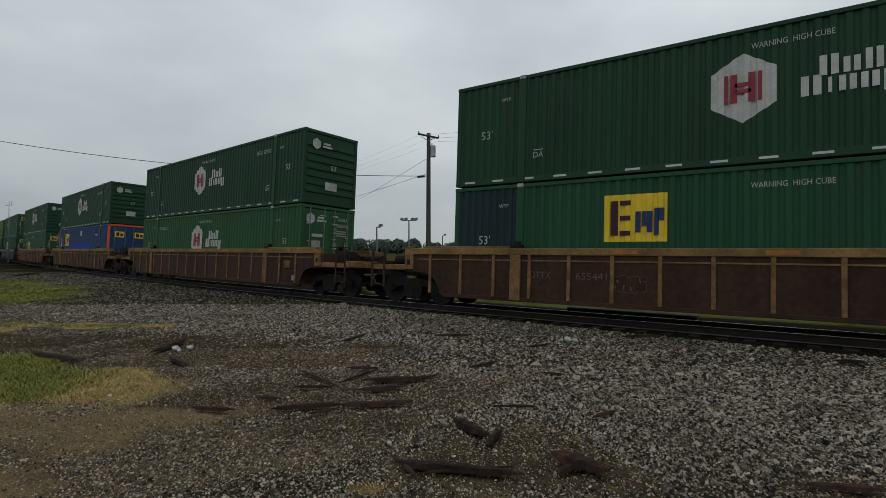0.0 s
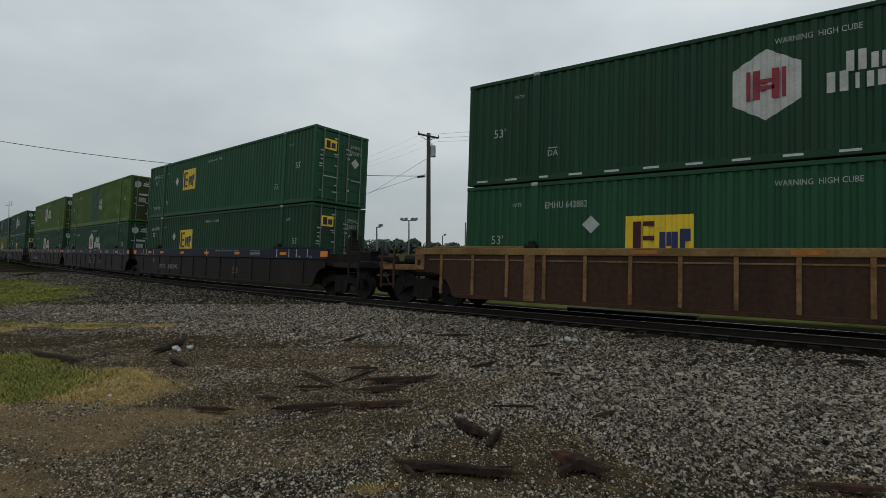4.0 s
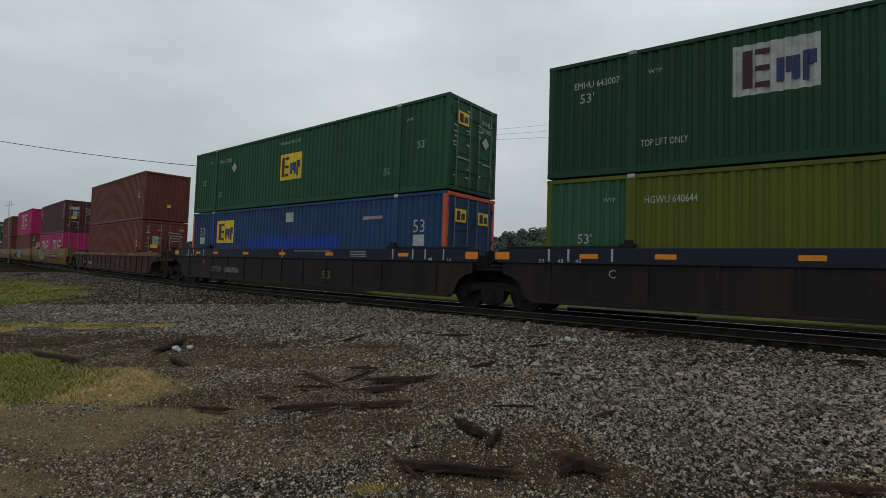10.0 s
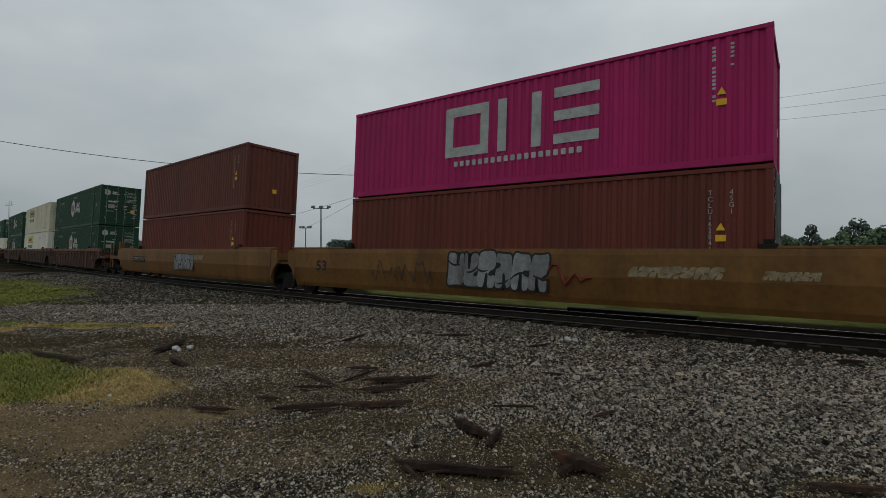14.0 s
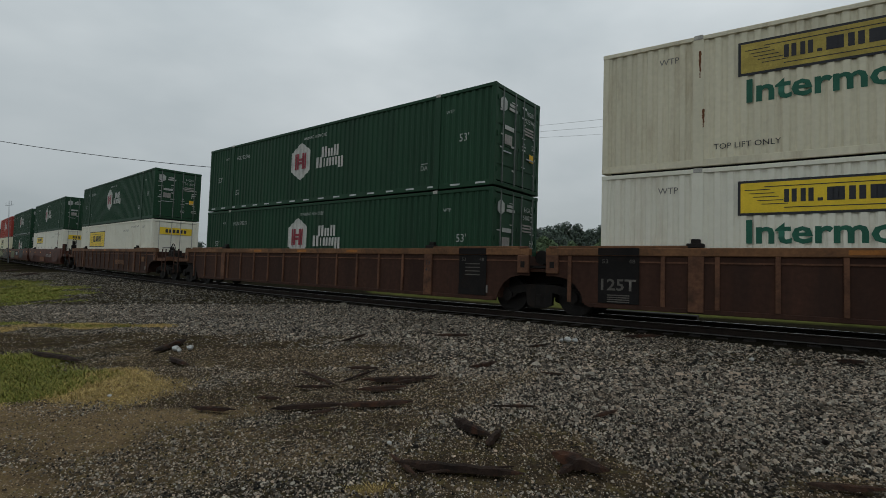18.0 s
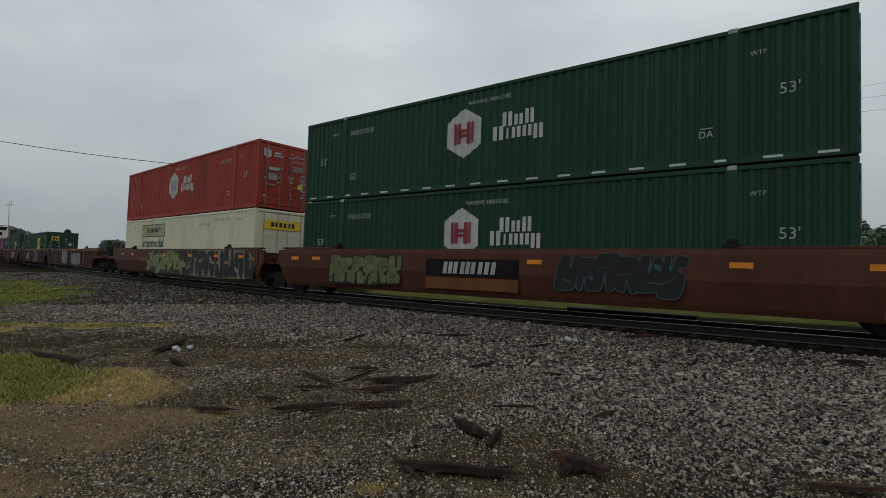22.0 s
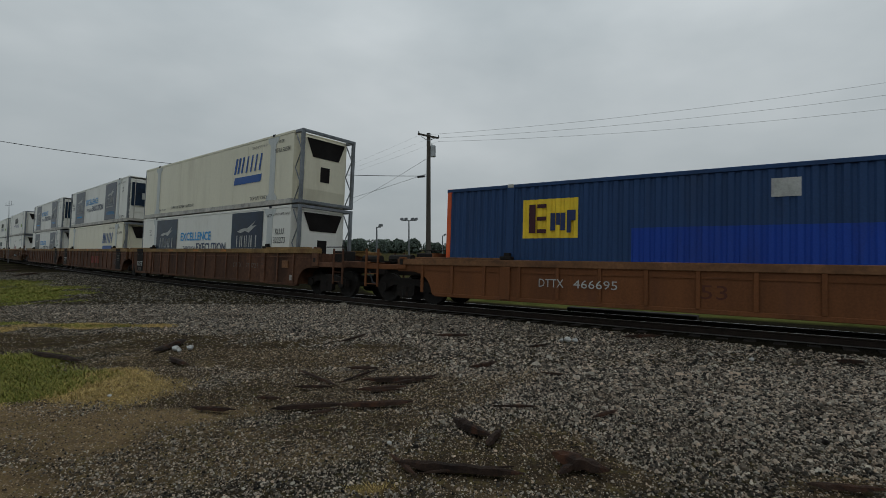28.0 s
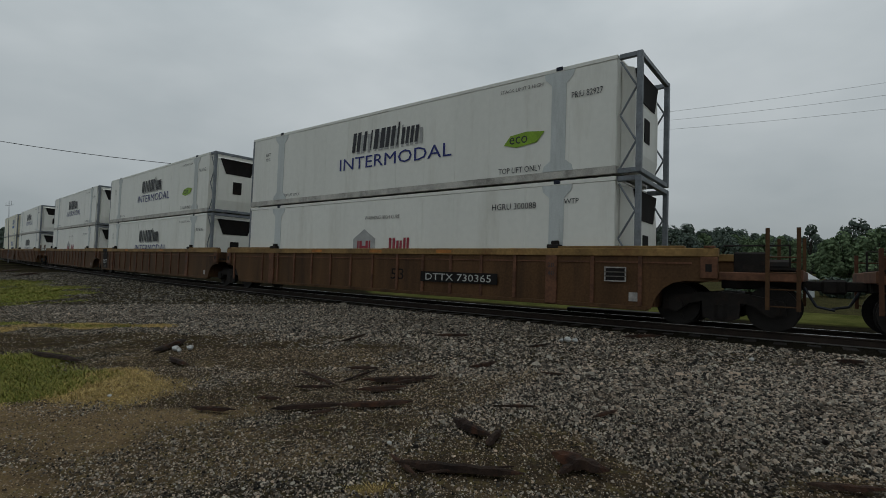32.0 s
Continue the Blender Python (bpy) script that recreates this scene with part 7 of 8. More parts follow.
def stripe_box(label, number):
    """A cream cooled box with slanting blue blocks over a blue stripe."""
    t = cooled_container("container", "reefer_cream", label, "unit")
    block_words(t, 4.05, 1.9, ((0.46, 0.74, 0), (0.36, 0.74, 0), (0.34, 0.74, 0), (0.30, 0.74, 0), (0.30, 0.74, 0), (0.36, 0.74, 0)), 0.95, SKIN - 0.002, "cobalt", x0=-1.25, gap=0.07, slant=0.22, weight=0.34)
    put(t, "stripe", "marten_stripe", "cobalt", lambda: Shape().prism(((-1.2, -0.16), (1.1, -0.16), (1.17, 0.16), (-1.13, 0.16)), "y", -0.004, 0), shift(4.0, SKIN - 0.002, 1.22), "blue stripe")
    letters(t, "STACK LIMIT 3 HIGH", 4.9, 2.55, 0.10, "soft_black", 1.3)
    letters(t, "TOP LIFT ONLY", 5.0, 0.36, 0.16, "dark_lettering", 1.4)
    letters(t, "TOP LIFT ONLY", -5.25, 0.36, 0.11, "dark_lettering", 0.9)
    letters(t, "SUPER CUBE REEFER CONTAINER", -2.7, 0.42, 0.14, "dark_lettering", 2.8)
    letters(t, "WTP", 6.6, 2.55, 0.13, "dark_lettering")
    letters(t, number, 6.7, 2.2, 0.18, "dark_lettering", 1.1)
    return t


def prime_box(label, number, eco=True):
    t = cooled_container("container", "reefer_white", label, "unit")
    blocks = ((0.36, 0.62, 0), (0.30, 0.62, 0), (0.14, 0.62, 0), (0.46, 0.62, 0), (0.36, 0.62, 0), (0.16, 0.72, 0.04), (0.30, 0.5, -0.05), (0.30, 0.5, -0.05))
    block_words(t, 0.0, 1.92, blocks, 1.08, SKIN - 0.003, "dark_lettering", x0=-1.62, gap=0.06, slant=0.1)
    block_words(t, 0.09, 1.83, blocks, 1.0, SKIN - 0.002, "grey_lettering", x0=-1.62, gap=0.085)
    letters(t, "INTERMODAL", 0.1, 1.2, 0.42, "navy_lettering", 5.0)
    if eco:
        put(t, "leaf_badge", "leaf_badge", "logo_green", lambda: Shape().prism(((-0.6, -0.1), (-0.2, -0.2), (0.4, -0.12), (0.62, 0.14), (0.1, 0.2), (-0.4, 0.14)), "y", -0.004, 0), shift(5.0, SKIN - 0.002, 1.15), "green leaf-shaped badge")
        letters(t, "eco", 4.85, 1.15, 0.2, "dark_lettering", 0.55, SKIN - 0.004)
    letters(t, "STACK LIMIT 3 HIGH", 4.9, 2.55, 0.10, "soft_black", 1.3)
    letters(t, "TOP LIFT ONLY", 4.9, 0.34, 0.16, "dark_lettering", 1.3)
    letters(t, "TOP LIFT ONLY", -5.2, 0.34, 0.11, "dark_lettering", 1.0)
    letters(t, number, 6.75, 2.1, 0.16, "dark_lettering", 0.8)
    letters(t, "53FT", -6.9, 2.1, 0.13, "dark_lettering", 0.34)
    letters(t, "XHC", -6.9, 1.9, 0.13, "dark_lettering", 0.3)
    return t


def plain_reefer(label, number, paint="reefer_white"):
    t = cooled_container("container", paint, label, "unit")
    hexagon_logo(t, -1.0, 1.15, 0.9, True, "logo_red", "grey_lettering", ink="logo_red")
    letters(t, "WARNING HIGH CUBE", -0.2, 2.2, 0.12, "soft_black", 1.6)
    letters(t, number, 4.75, 2.3, 0.17, "dark_lettering", 1.35)
    letters(t, "WTP", 6.4, 2.35, 0.13, "dark_lettering")
    return t


RIBBED = "rust-brown ribbed steel well car with ochre chords"
BLACK = "black steel well car with a navy band and orange reflectors"
OCHRE = "ochre-brown ribbed steel well car"
YELLOW = "yellow smooth-sided steel well car with sprayed graffiti"
SMOOTH = "smooth rust-red steel well car with sprayed graffiti"


def stand(number, car, *boxes):
    """Keep a car with what it carries: pairs of a container and its base height, with its shift along the car."""
    TRAIN[number] = (car, boxes)
    return car


LOW, UP = 0.525, 0.525 + 2.945


def ribbed_marks(t, number="", big=""):
    chord = t["chord"]
    for x in (-3.2, -0.2, 2.6):
        car_plate(t, x, chord - 0.09, 0.55, 0.09, "dull_tape", -1.523, "reflector")
    if number:
        a, b = number.split()
        car_words(t, a, -5.3, chord - 0.68, 0.17, "dim_lettering", 0.55, -1.474)
        car_words(t, b, -4.35 + 0.35, chord - 0.68, 0.17, "dim_lettering", 0.75, -1.474)
    if big:
        car_words(t, big, 6.85, chord - 0.85, 0.36, "dark_lettering", 0.58, -1.474)
    car_words(t, "20", 6.0, chord - 0.42, 0.12, "dark_lettering", 0.16, -1.534)
    car_words(t, "40", 6.0, chord - 0.62, 0.12, "dark_lettering", 0.16, -1.534)
    if t["lead"] == "coupled":
        put(t, "data_box", "data_box", "rust_chord", boxed(-0.2, 0.2, -0.05, 0.0, -0.14, 0.14, 0.01), shift(7.6, -1.47, chord - 0.6))
    car_plate(t, 8.0, chord - 1.1, 0.2, 0.2, "faded_lettering", -1.473, "notice")


def shared_marks(t, sgn, mat="dim_lettering"):
    """The black capacity panel beside a shared truck."""
    p = car_plate(t, sgn * 7.6, 0.83, 0.92, 1.1, "black_panel", -1.494, "capacity_panel", "black stencil panel")
    if sgn < 0:
        part("lettering", words("125T", mat, 0.27, 0.78, 0.02), p, shift(0, -0.005, -0.12))
    put(p, "chord_band", "chord_band", "black_panel", plate(0.92, 0.17, 0.004), shift(0, -0.028, 0.64))
    for i in range(4):
        put(p, "stencil_line", "stencil_line", "dim_lettering", plate(0.5, 0.025, 0.002), shift(0, -0.003, 0.3 - 0.1 * i if sgn > 0 else -0.36 - 0.05 * i))
    car_words(p, "53", -0.3, 0.42, 0.09, "dim_lettering", 0.14, -0.005)
    car_words(p, "48", 0.3, 0.42, 0.09, "dim_lettering", 0.14, -0.005)


def black_marks(t, number="", letter="", tag=0):
    for x in (-6.9, -5.2, -2.6, 0.1, 3.0, 6.6):
        car_plate(t, x, 1.36, 0.44, 0.11, "orange_tape", -1.502, "reflector")
    for x in (-9.2, 9.2):
        car_plate(t, x, 1.36, 0.42, 0.2, "orange_tape", -1.502, "reflector")
    for x in (-7.9, -7.4, -6.35, 6.15, 7.0, 7.5, 8.2):
        car_plate(t, x, 1.38, 0.05, 0.3, "lettering", -1.502, "position_mark")
    for x, s in ((-8.1, "53"), (-7.6, "48"), (-7.15, "45"), (7.7, "48"), (8.4, "53")):
        car_words(t, s, x, 1.24, 0.09, "lettering", 0.15, -1.503)
    car_plate(t, 0.1, 1.36, 0.06, 0.34, "orange_tape", -1.503, "position_mark")
    car_words(t, "53,900 LBS. MAX. GROSS WT. FOR 20 FT CONTAINERS", 2.0, 1.46, 0.07, "lettering", 2.2, -1.502)
    for i in range(4):
        car_plate(t, 4.5, 1.46 - i * 0.055, 0.8, 0.022, "grey_lettering", -1.502, "stencil_line")
    car_words(t, "53", 2.8, 0.62, 0.28, "ochre_lettering", 0.46, -1.455)
    if letter:
        car_words(t, letter, -6.35, 0.95, 0.2, "faded_lettering", 0.16, -1.482)
    if number:
        car_words(t, number.split()[0], -5.1, 0.62, 0.23, "faded_lettering", 0.85, -1.482)
        car_words(t, number.split()[1], -3.75, 0.62, 0.23, "faded_lettering", 1.2, -1.482)
    if tag:
        graffiti(t, 0.1, 0.75, 0.7, 0.45, "black_steel", tag, 3, -1.485, "faded_lettering")
        graffiti(t, 1.3, 0.75, 0.5, 0.4, "black_steel", tag + 1, 2, -1.485, "faded_lettering")


# cars 1 to 4: single rust-brown ribbed cars
c = well_car("umber", "coupled", "coupled", True, True, RIBBED, True)
ribbed_marks(c, "DTTX 655441")
graffiti(c, -3.15, 0.72, 0.8, 0.4, "rust_steel", 3, 4, -1.48, "dim_lettering")
a = panel_box("green", "", -3.07, 1.88, 1.42, 1.12, panel_paints=("navy_green", "green", "green"))
b = hub("dark_green", "HGIU 526108", "nose", True)
stand(1, c, (a, LOW), (b, UP))
c = well_car("umber", "coupled", "coupled", True, True, RIBBED, True)
ribbed_marks(c)
stand(2, c, (hub("mid_green", "HGIU 506376", label="bright green ribbed steel container with a white hexagon logo"), LOW), (hub("dark_green", "HGIU 529592", "nose", True), UP))
c = well_car("umber", "coupled", "coupled", True, True, RIBBED, True)
ribbed_marks(c)
stand(3, c, (blue_box(lead_mark=False), LOW), (hub("dark_green", "HGIU 525606", "nose", True), UP))
c = well_car("umber", "coupled", "coupled", True, True, RIBBED, True)
ribbed_marks(c)
a = panel_box("green", "EMHU 642882", -2.95, 1.4)
diamond(a, -4.5, 1.75)
stand(4, c, (a, LOW), (hub("dark_green", "HGIU 524232", "nose", True), UP))

# cars 5 to 7 and 8 to 10: two black three-unit sets
c = well_car("black", "coupled", "shared", True, True, BLACK, True)
black_marks(c, "DTTX 888793", "B")
a, b = panel_box("dark_green", "EMHU 648757", -2.9, 1.62, number_x=-6.85), panel_box("green", "EMHU 653077", -2.9, 1.8, number_x=-6.85)
for t in (a, b):
    diamond(t, -4.3, 1.8)
letters(b, "TOP LIFT ONLY", -6.9, 0.5, 0.16, "lettering", 1.0)
stand(5, c, (a, LOW), (b, UP))
c = well_car("black", "shared", "shared", False, True, BLACK)
black_marks(c, "", "C", 61)
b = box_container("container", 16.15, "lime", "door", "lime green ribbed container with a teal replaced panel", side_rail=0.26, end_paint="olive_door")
marks53(b, "HGWU 640916", number_x=-5.15, warn=False)
paint_on(b, "replaced_panel", "teal_panel", "teal", -0.465, 1.53, square(2.17, 2.50), "teal repair panel")
block_words(b, 1.15, 1.62, ((0.14, 0.34, 0.0), (0.24, 0.26, -0.04), (0.25, 0.36, 0.0)), 1.0, SKIN - 0.002, "lettering", x0=-0.4)
block_words(b, 1.15, 1.25, ((0.25, 0.26, 0), (0.25, 0.26, 0), (0.25, 0.34, -0.05)), 1.0, SKIN - 0.002, "lettering", x0=-0.46)
door_marks(b, 16.15 / 2, "HGWU 640916")
stand(6, c, (hub("dark_green", "HGIU 501640"), LOW), (b, UP))
c = well_car("black", "shared", "coupled", False, True, BLACK)
black_marks(c, "DTTX 888793", "A")
graffiti(c, -0.1, 0.72, 2.2, 0.8, "black_steel", 71, 4, -1.485, "graffiti_faint", "shards")
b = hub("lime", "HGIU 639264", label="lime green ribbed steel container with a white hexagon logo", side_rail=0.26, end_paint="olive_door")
paint_on(b, "roof_stain", "teal_stain", "teal", 2.6, 2.66, square(1.7, 0.24), "worn teal patch")
stand(7, c, (hub("dark_green", "HGIU 641833"), LOW), (b, UP))
c = well_car("black", "coupled", "shared", True, True, BLACK, True)
black_marks(c, "DTTX 888856", "B")
a = panel_box("dark_green", "EMHU 270234", 0.1, 1.38)
diamond(a, -4.3, 1.9)
stand(8, c, (a, LOW), (hub("dark_green", "HGIU 528513", "door", True), UP))
c = well_car("black", "shared", "shared", False, True, BLACK)
black_marks(c, "", "C", 81)
b = panel_box("dark_green", "EMHU 643007", -3.2, 1.97, 1.5, 1.08, "lettering", number_x=-6.85, da=False, label="dark green ribbed steel container with a white logo panel")
diamond(b, 3.15, 2.1, "faded_lettering")
letters(b, "TOP LIFT ONLY", 5.0, 0.66, 0.2, "lettering", 1.3)
letters(b, "TOP LIFT ONLY", -5.3, 0.66, 0.16, "lettering", 1.0)
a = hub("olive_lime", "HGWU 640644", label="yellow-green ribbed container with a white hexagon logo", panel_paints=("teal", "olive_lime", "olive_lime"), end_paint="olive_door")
stand(9, c, (a, LOW), (b, UP))
c = well_car("black", "shared", "coupled", False, True, BLACK)
black_marks(c, "DTTX 888856", "A")
b = panel_box("green", "EMHU 270989", 0.0, 1.5)
diamond(b, -4.35, 1.9)
stand(10, c, (blue_box(), LOW), (b, UP))

# car 11: a single low car with two brown sea containers
c = well_car("low", "coupled", "coupled", True, True, "rust-brown low well car with an ochre chord", True)
car_words(c, "DTTX", -5.6, 0.55, 0.2, "lettering", 0.7, -1.532)
car_words(c, "747460", -4.2, 0.55, 0.2, "lettering", 1.0, -1.532)
p = car_plate(c, -0.55, 0.66, 0.75, 0.46, "smooth_rust", -1.474, "capacity_panel", "rust-brown stencil panel")
for x, w, paint in ((-6.6, 0.55, "dull_tape"), (-0.95, 0.6, "dull_tape"), (1.5, 0.6, "dull_tape"), (5.2, 0.9, "dull_tape")):
    car_plate(c, x, c["chord"] - 0.085, w, 0.10, paint, -1.536, "reflector")
block_words(c, -3.3, c["chord"] - 0.085, tuple((0.12, 0.07, 0) for _ in range(17)), 1.0, -1.536, "soft_black", x0=-1.3, gap=0.035)
for x, z in ((-2.3, 0.80), (-2.3, 0.36)):
    car_plate(c, x, z, 0.75, 0.12, "smooth_rust", -1.474, "stencil_patch", "faint painted-over patch")
car_words(p, "40", 0, 0, 0.3, "black_panel", 0.5, -0.006)
block_words(c, 2.9, 0.66, ((0.5, 0.45, 0), (0.5, 0.45, 0), (0.55, 0.45, 0)), 1.0, -1.475, "smooth_rust", x0=-0.9, gap=0.12)
stand(11, c, (sea_box("red_brown", "red-brown ribbed sea container", "TCLU6245565"), LOW), (sea_box("brown", "brown ribbed sea container", "TCLU8584393", "ribbed"), UP))

# cars 12 to 14: the yellow three-unit set
c = well_car("yellow", "coupled", "shared", True, True, YELLOW)
p = car_plate(c, 3.6, 0.9, 3.0, 0.34, "black_panel", -1.522, "number_panel", "black number panel")
part("lettering", words("DTTX 767509", "lettering", 0.22, 2.6, 0.025), p, shift(0, -0.006, 0))
car_words(c, "A", 1.55, 0.95, 0.19, "dark_lettering", 0.2, -1.526)
car_plate(c, 1.05, 0.97, 0.2, 0.22, "graffiti_line", -1.522, "stencil_frame")
car_plate(c, 1.05, 0.97, 0.16, 0.18, "yellow_steel", -1.524, "stencil_frame")
car_plate(c, 0.75, 1.30, 0.9, 0.06, "soft_black", -1.522, "stencil_line")
car_plate(c, 3.3, 1.14, 0.46, 0.11, "orange_tape", -1.522, "reflector")
car_plate(c, 7.1, 1.10, 0.46, 0.11, "orange_tape", -1.522, "reflector")
car_words(c, "40", 6.45, 1.16, 0.1, "dark_lettering", 0.18, -1.526)
car_words(c, "20", 6.45, 1.03, 0.1, "dark_lettering", 0.18, -1.526)
graffiti(c, -2.55, 0.94, 3.0, 1.05, "graffiti_white", 91, 6, -1.525, lean=0.12, rim=0.035)
part("lettering", words("53", "graffiti_line", 0.36, 0.56, 0.03), c, shift(-7.3, -1.528, 0.95))
b = sea_box("maroon", "dark maroon ribbed sea container", "", "door")
put(b, "brand_mark", "tex_blocks", "lettering", lambda: Shape().box(-0.1, 0.1, -0.004, 0, 0.3, 0.7).box(-0.12, 0.12, -0.004, 0, -0.1, 0.18).box(-0.12, 0.12, -0.004, 0, -0.5, -0.2), shift(-5.62, SKIN - 0.001, 1.95), "white painted blocks")
number_column(b, 5.32, 2.62, 15, 3)
number_column(b, 5.62, 2.5, 5, 4)
put(b, "brand_mark", "tex_end", "lettering", boxed(0, 0.005, -0.32, 0.32, -0.13, 0.13), shift(12.19 / 2 + 0.03, -0.6, 2.2), "white painted block")
stand(12, c, (short_box("magenta", "magenta ribbed short sea container with white logo shapes"), LOW, -3.05), (short_box("magenta", "magenta ribbed short sea container with white logo shapes"), LOW, 3.05), (b, UP - 0.305))
c = well_car("yellow", "shared", "shared", False, True, YELLOW)
graffiti(c, -0.2, 0.93, 3.1, 1.1, "graffiti_white", 92, 6, -1.525, rim=0.035)
part("lettering", words("53", "graffiti_line", 0.36, 0.56, 0.03), c, shift(-7.3, -1.528, 0.95))
graffiti(c, 4.3, 1.02, 1.9, 0.27, "chalk", 93, 7, -1.525, "yellow_steel", "fat", 0.4)
graffiti(c, 6.4, 1.0, 0.9, 0.2, "chalk", 98, 5, -1.525, "yellow_steel", "fat", 0.3)
scrawl(c, -3.6, 0.85, 2.4, 0.7, "dark_lettering", 94, 8, -1.525)
scrawl(c, 1.9, 0.9, 1.1, 0.5, "dull_red", 95, 3, -1.525, 0.035)
b = sea_box("magenta", "magenta ribbed sea container with large white logo shapes", "", "ribbed")
ring_logo(b, 0.15, 1.68, 1.2)
block_words(b, 0.15, 0.72, tuple((0.13, 0.16, 0.0) for _ in range(19)), 1.0, SKIN - 0.002, "lettering", x0=-2.0, gap=0.08)
number_column(b, 5.0, 2.6, 14, 5)
number_column(b, 5.35, 2.62, 6, 6)
stand(13, c, (sea_box("red_brown", "red-brown ribbed sea container", "TCLU1628410"), LOW), (b, UP))
c = well_car("yellow", "shared", "coupled", False, True, YELLOW, False)
p = car_plate(c, -5.6, 0.95, 1.9, 0.3, "black_panel", -1.522, "number_panel", "black number panel")
car_words(p, "DTTX 767509", 0, 0, 0.19, "lettering", 1.7, -0.006)
graffiti(c, 0.6, 0.9, 2.3, 0.85, "graffiti_white", 96, 5, -1.525, rim=0.03)
graffiti(c, 2.3, 1.12, 1.1, 0.28, "chalk", 97, 5, -1.525, "yellow_steel", "fat", 0.3)
stand(14, c, (sea_box("red_brown", "red-brown ribbed sea container", "TRLU7281040", "ribbed"), LOW), (sea_box("brown", "brown ribbed sea container", "TCNU4410228", "ribbed"), UP))

# cars 15 to 17: a rust-brown ribbed three-unit set
c = well_car("ribbed", "coupled", "shared", True, True, RIBBED, True)
ribbed_marks(c, "DTTX 765537")
shared_marks(c, -1)
graffiti(c, -6.45, 0.72, 0.95, 0.55, "rust_steel", 101, 3, -1.48, "graffiti_faint")
stand(15, c, (hub("dark_green", "HGIU 520408"), LOW), (hub("dark_green", "HGIU 647307"), UP))
c = well_car("ribbed", "shared", "shared", False, True, RIBBED)
ribbed_marks(c, "", "53")
shared_marks(c, -1)
shared_marks(c, 1)
stand(16, c, (hauler_box("white_paint", "intermodal", "white ribbed container with a yellow name plate and green lettering", "JBHU 298618"), LOW), (hauler_box("worn_white", "intermodal", "weathered white ribbed container with a yellow name plate", "JBHU 291913", True), UP))
c = well_car("ribbed", "shared", "coupled", False, True, RIBBED)
ribbed_marks(c)
shared_marks(c, 1)
stand(17, c, (hub("dark_green", "HGIU 518270"), LOW), (hub("dark_green", "HGIU 525946", "door", True), UP))

# car 18: a single ribbed car
c = well_car("ribbed", "coupled", "coupled", True, True, RIBBED, True)
ribbed_marks(c, "DTTX 658239")
block_words(c, 3.3, 0.72, ((0.5, 0.28, 0), (0.5, 0.28, 0), (0.6, 0.28, 0)), 1.0, -1.525, "rust_chord", x0=-0.9, gap=0.1)
b = hub("dark_green", "HGIU 501869")
stand(18, c, (hauler_box("white_paint", "big", "white ribbed container with a large yellow name plate", "JBHU 231851"), LOW), (b, UP))

# cars 19 to 21: the smooth rust-red set with graffiti
c = well_car("smooth", "coupled", "shared", True, True, SMOOTH, True)
car_words(c, "DTTX 726752", 3.4, 0.92, 0.24, "lettering", 2.75, -1.526)
graffiti(c, 6.6, 0.9, 2.6, 0.95, "smooth_rust", 111, 5, -1.525, "graffiti_faint", rim=0.02)
graffiti(c, -6.3, 0.85, 1.6, 0.8, "smooth_rust", 112, 4, -1.525, "graffiti_faint", rim=0.02)
for x in (-7.9, -4.6, -1.2, 4.2, 7.4):
    car_plate(c, x, 1.2, 0.4, 0.1, "orange_tape", -1.525, "reflector")
car_plate(c, -0.2, 0.55, 2.6, 0.42, "orange_steel", -1.512, "repair_patch", "lighter repaint patch")
stand(19, c, (panelled_box("white smooth-panelled container with rusted lifting posts"), LOW), (hub("dark_green", "HGIU 651352"), UP))
c = well_car("smooth", "shared", "shared", False, True, SMOOTH)
graffiti(c, -4.6, 0.85, 3.3, 1.0, "graffiti_green", 113, 6, -1.525, "graffiti_line", "fat", 0.1, 0.025, "graffiti_line")
car_plate(c, -0.4, 0.55, 3.1, 0.34, "orange_steel", -1.512, "repair_patch", "lighter repaint patch")
p = car_plate(c, -0.4, 1.0, 3.1, 0.5, "black_panel", -1.522, "logo_patch", "black panel with pale blocks")
block_words(p, 0, 0, ((0.5, 0.34, 0), (0.5, 0.34, 0), (0.55, 0.34, 0)), 1.0, -0.004, "lettering", x0=-0.9, gap=0.1, slant=0.15)
graffiti(c, 3.7, 0.95, 2.9, 0.95, "graffiti_line", 114, 6, -1.525, "graffiti_teal", lean=0.15, rim=0.018)
for x in (-8.2, -7.0, 1.6, 6.2, 8.4):
    car_plate(c, x, 1.2, 0.42, 0.12, "orange_tape", -1.525, "reflector")
stand(20, c, (hub("dark_green", "HGIU 523535"), LOW), (hub("dark_green", "HGIU 515533", "door", True), UP))
c = well_car("smooth", "shared", "coupled", False, True, SMOOTH)
car_words(c, "DTTX 726752", -4.4, 0.98, 0.22, "ochre_lettering", 2.0, -1.526)
graffiti(c, -0.85, 0.87, 4.7, 1.26, "graffiti_lime", 115, 30, -1.525, "graffiti_line", "shards", 0.0, 0.016, "graffiti_olive")
graffiti(c, 5.1, 0.87, 7.1, 1.28, "graffiti_line", 116, 8, -1.525, "graffiti_brown", "slabs", 0.0, 0.02, "graffiti_tan")
for x in (-7.6, -5.9, -0.9, 2.4, 5.2, 7.5):
    car_plate(c, x, 1.22, 0.42, 0.12, "orange_tape", -1.525 if x < -4 else -1.54, "reflector")
a = hauler_box("cream", "intermodal", "cream ribbed container with a yellow name plate", "JBHU 253447")
b = hub("red", "HGIU 637317", label="red ribbed steel container with a white hexagon logo")
stand(21, c, (a, LOW), (b, UP))

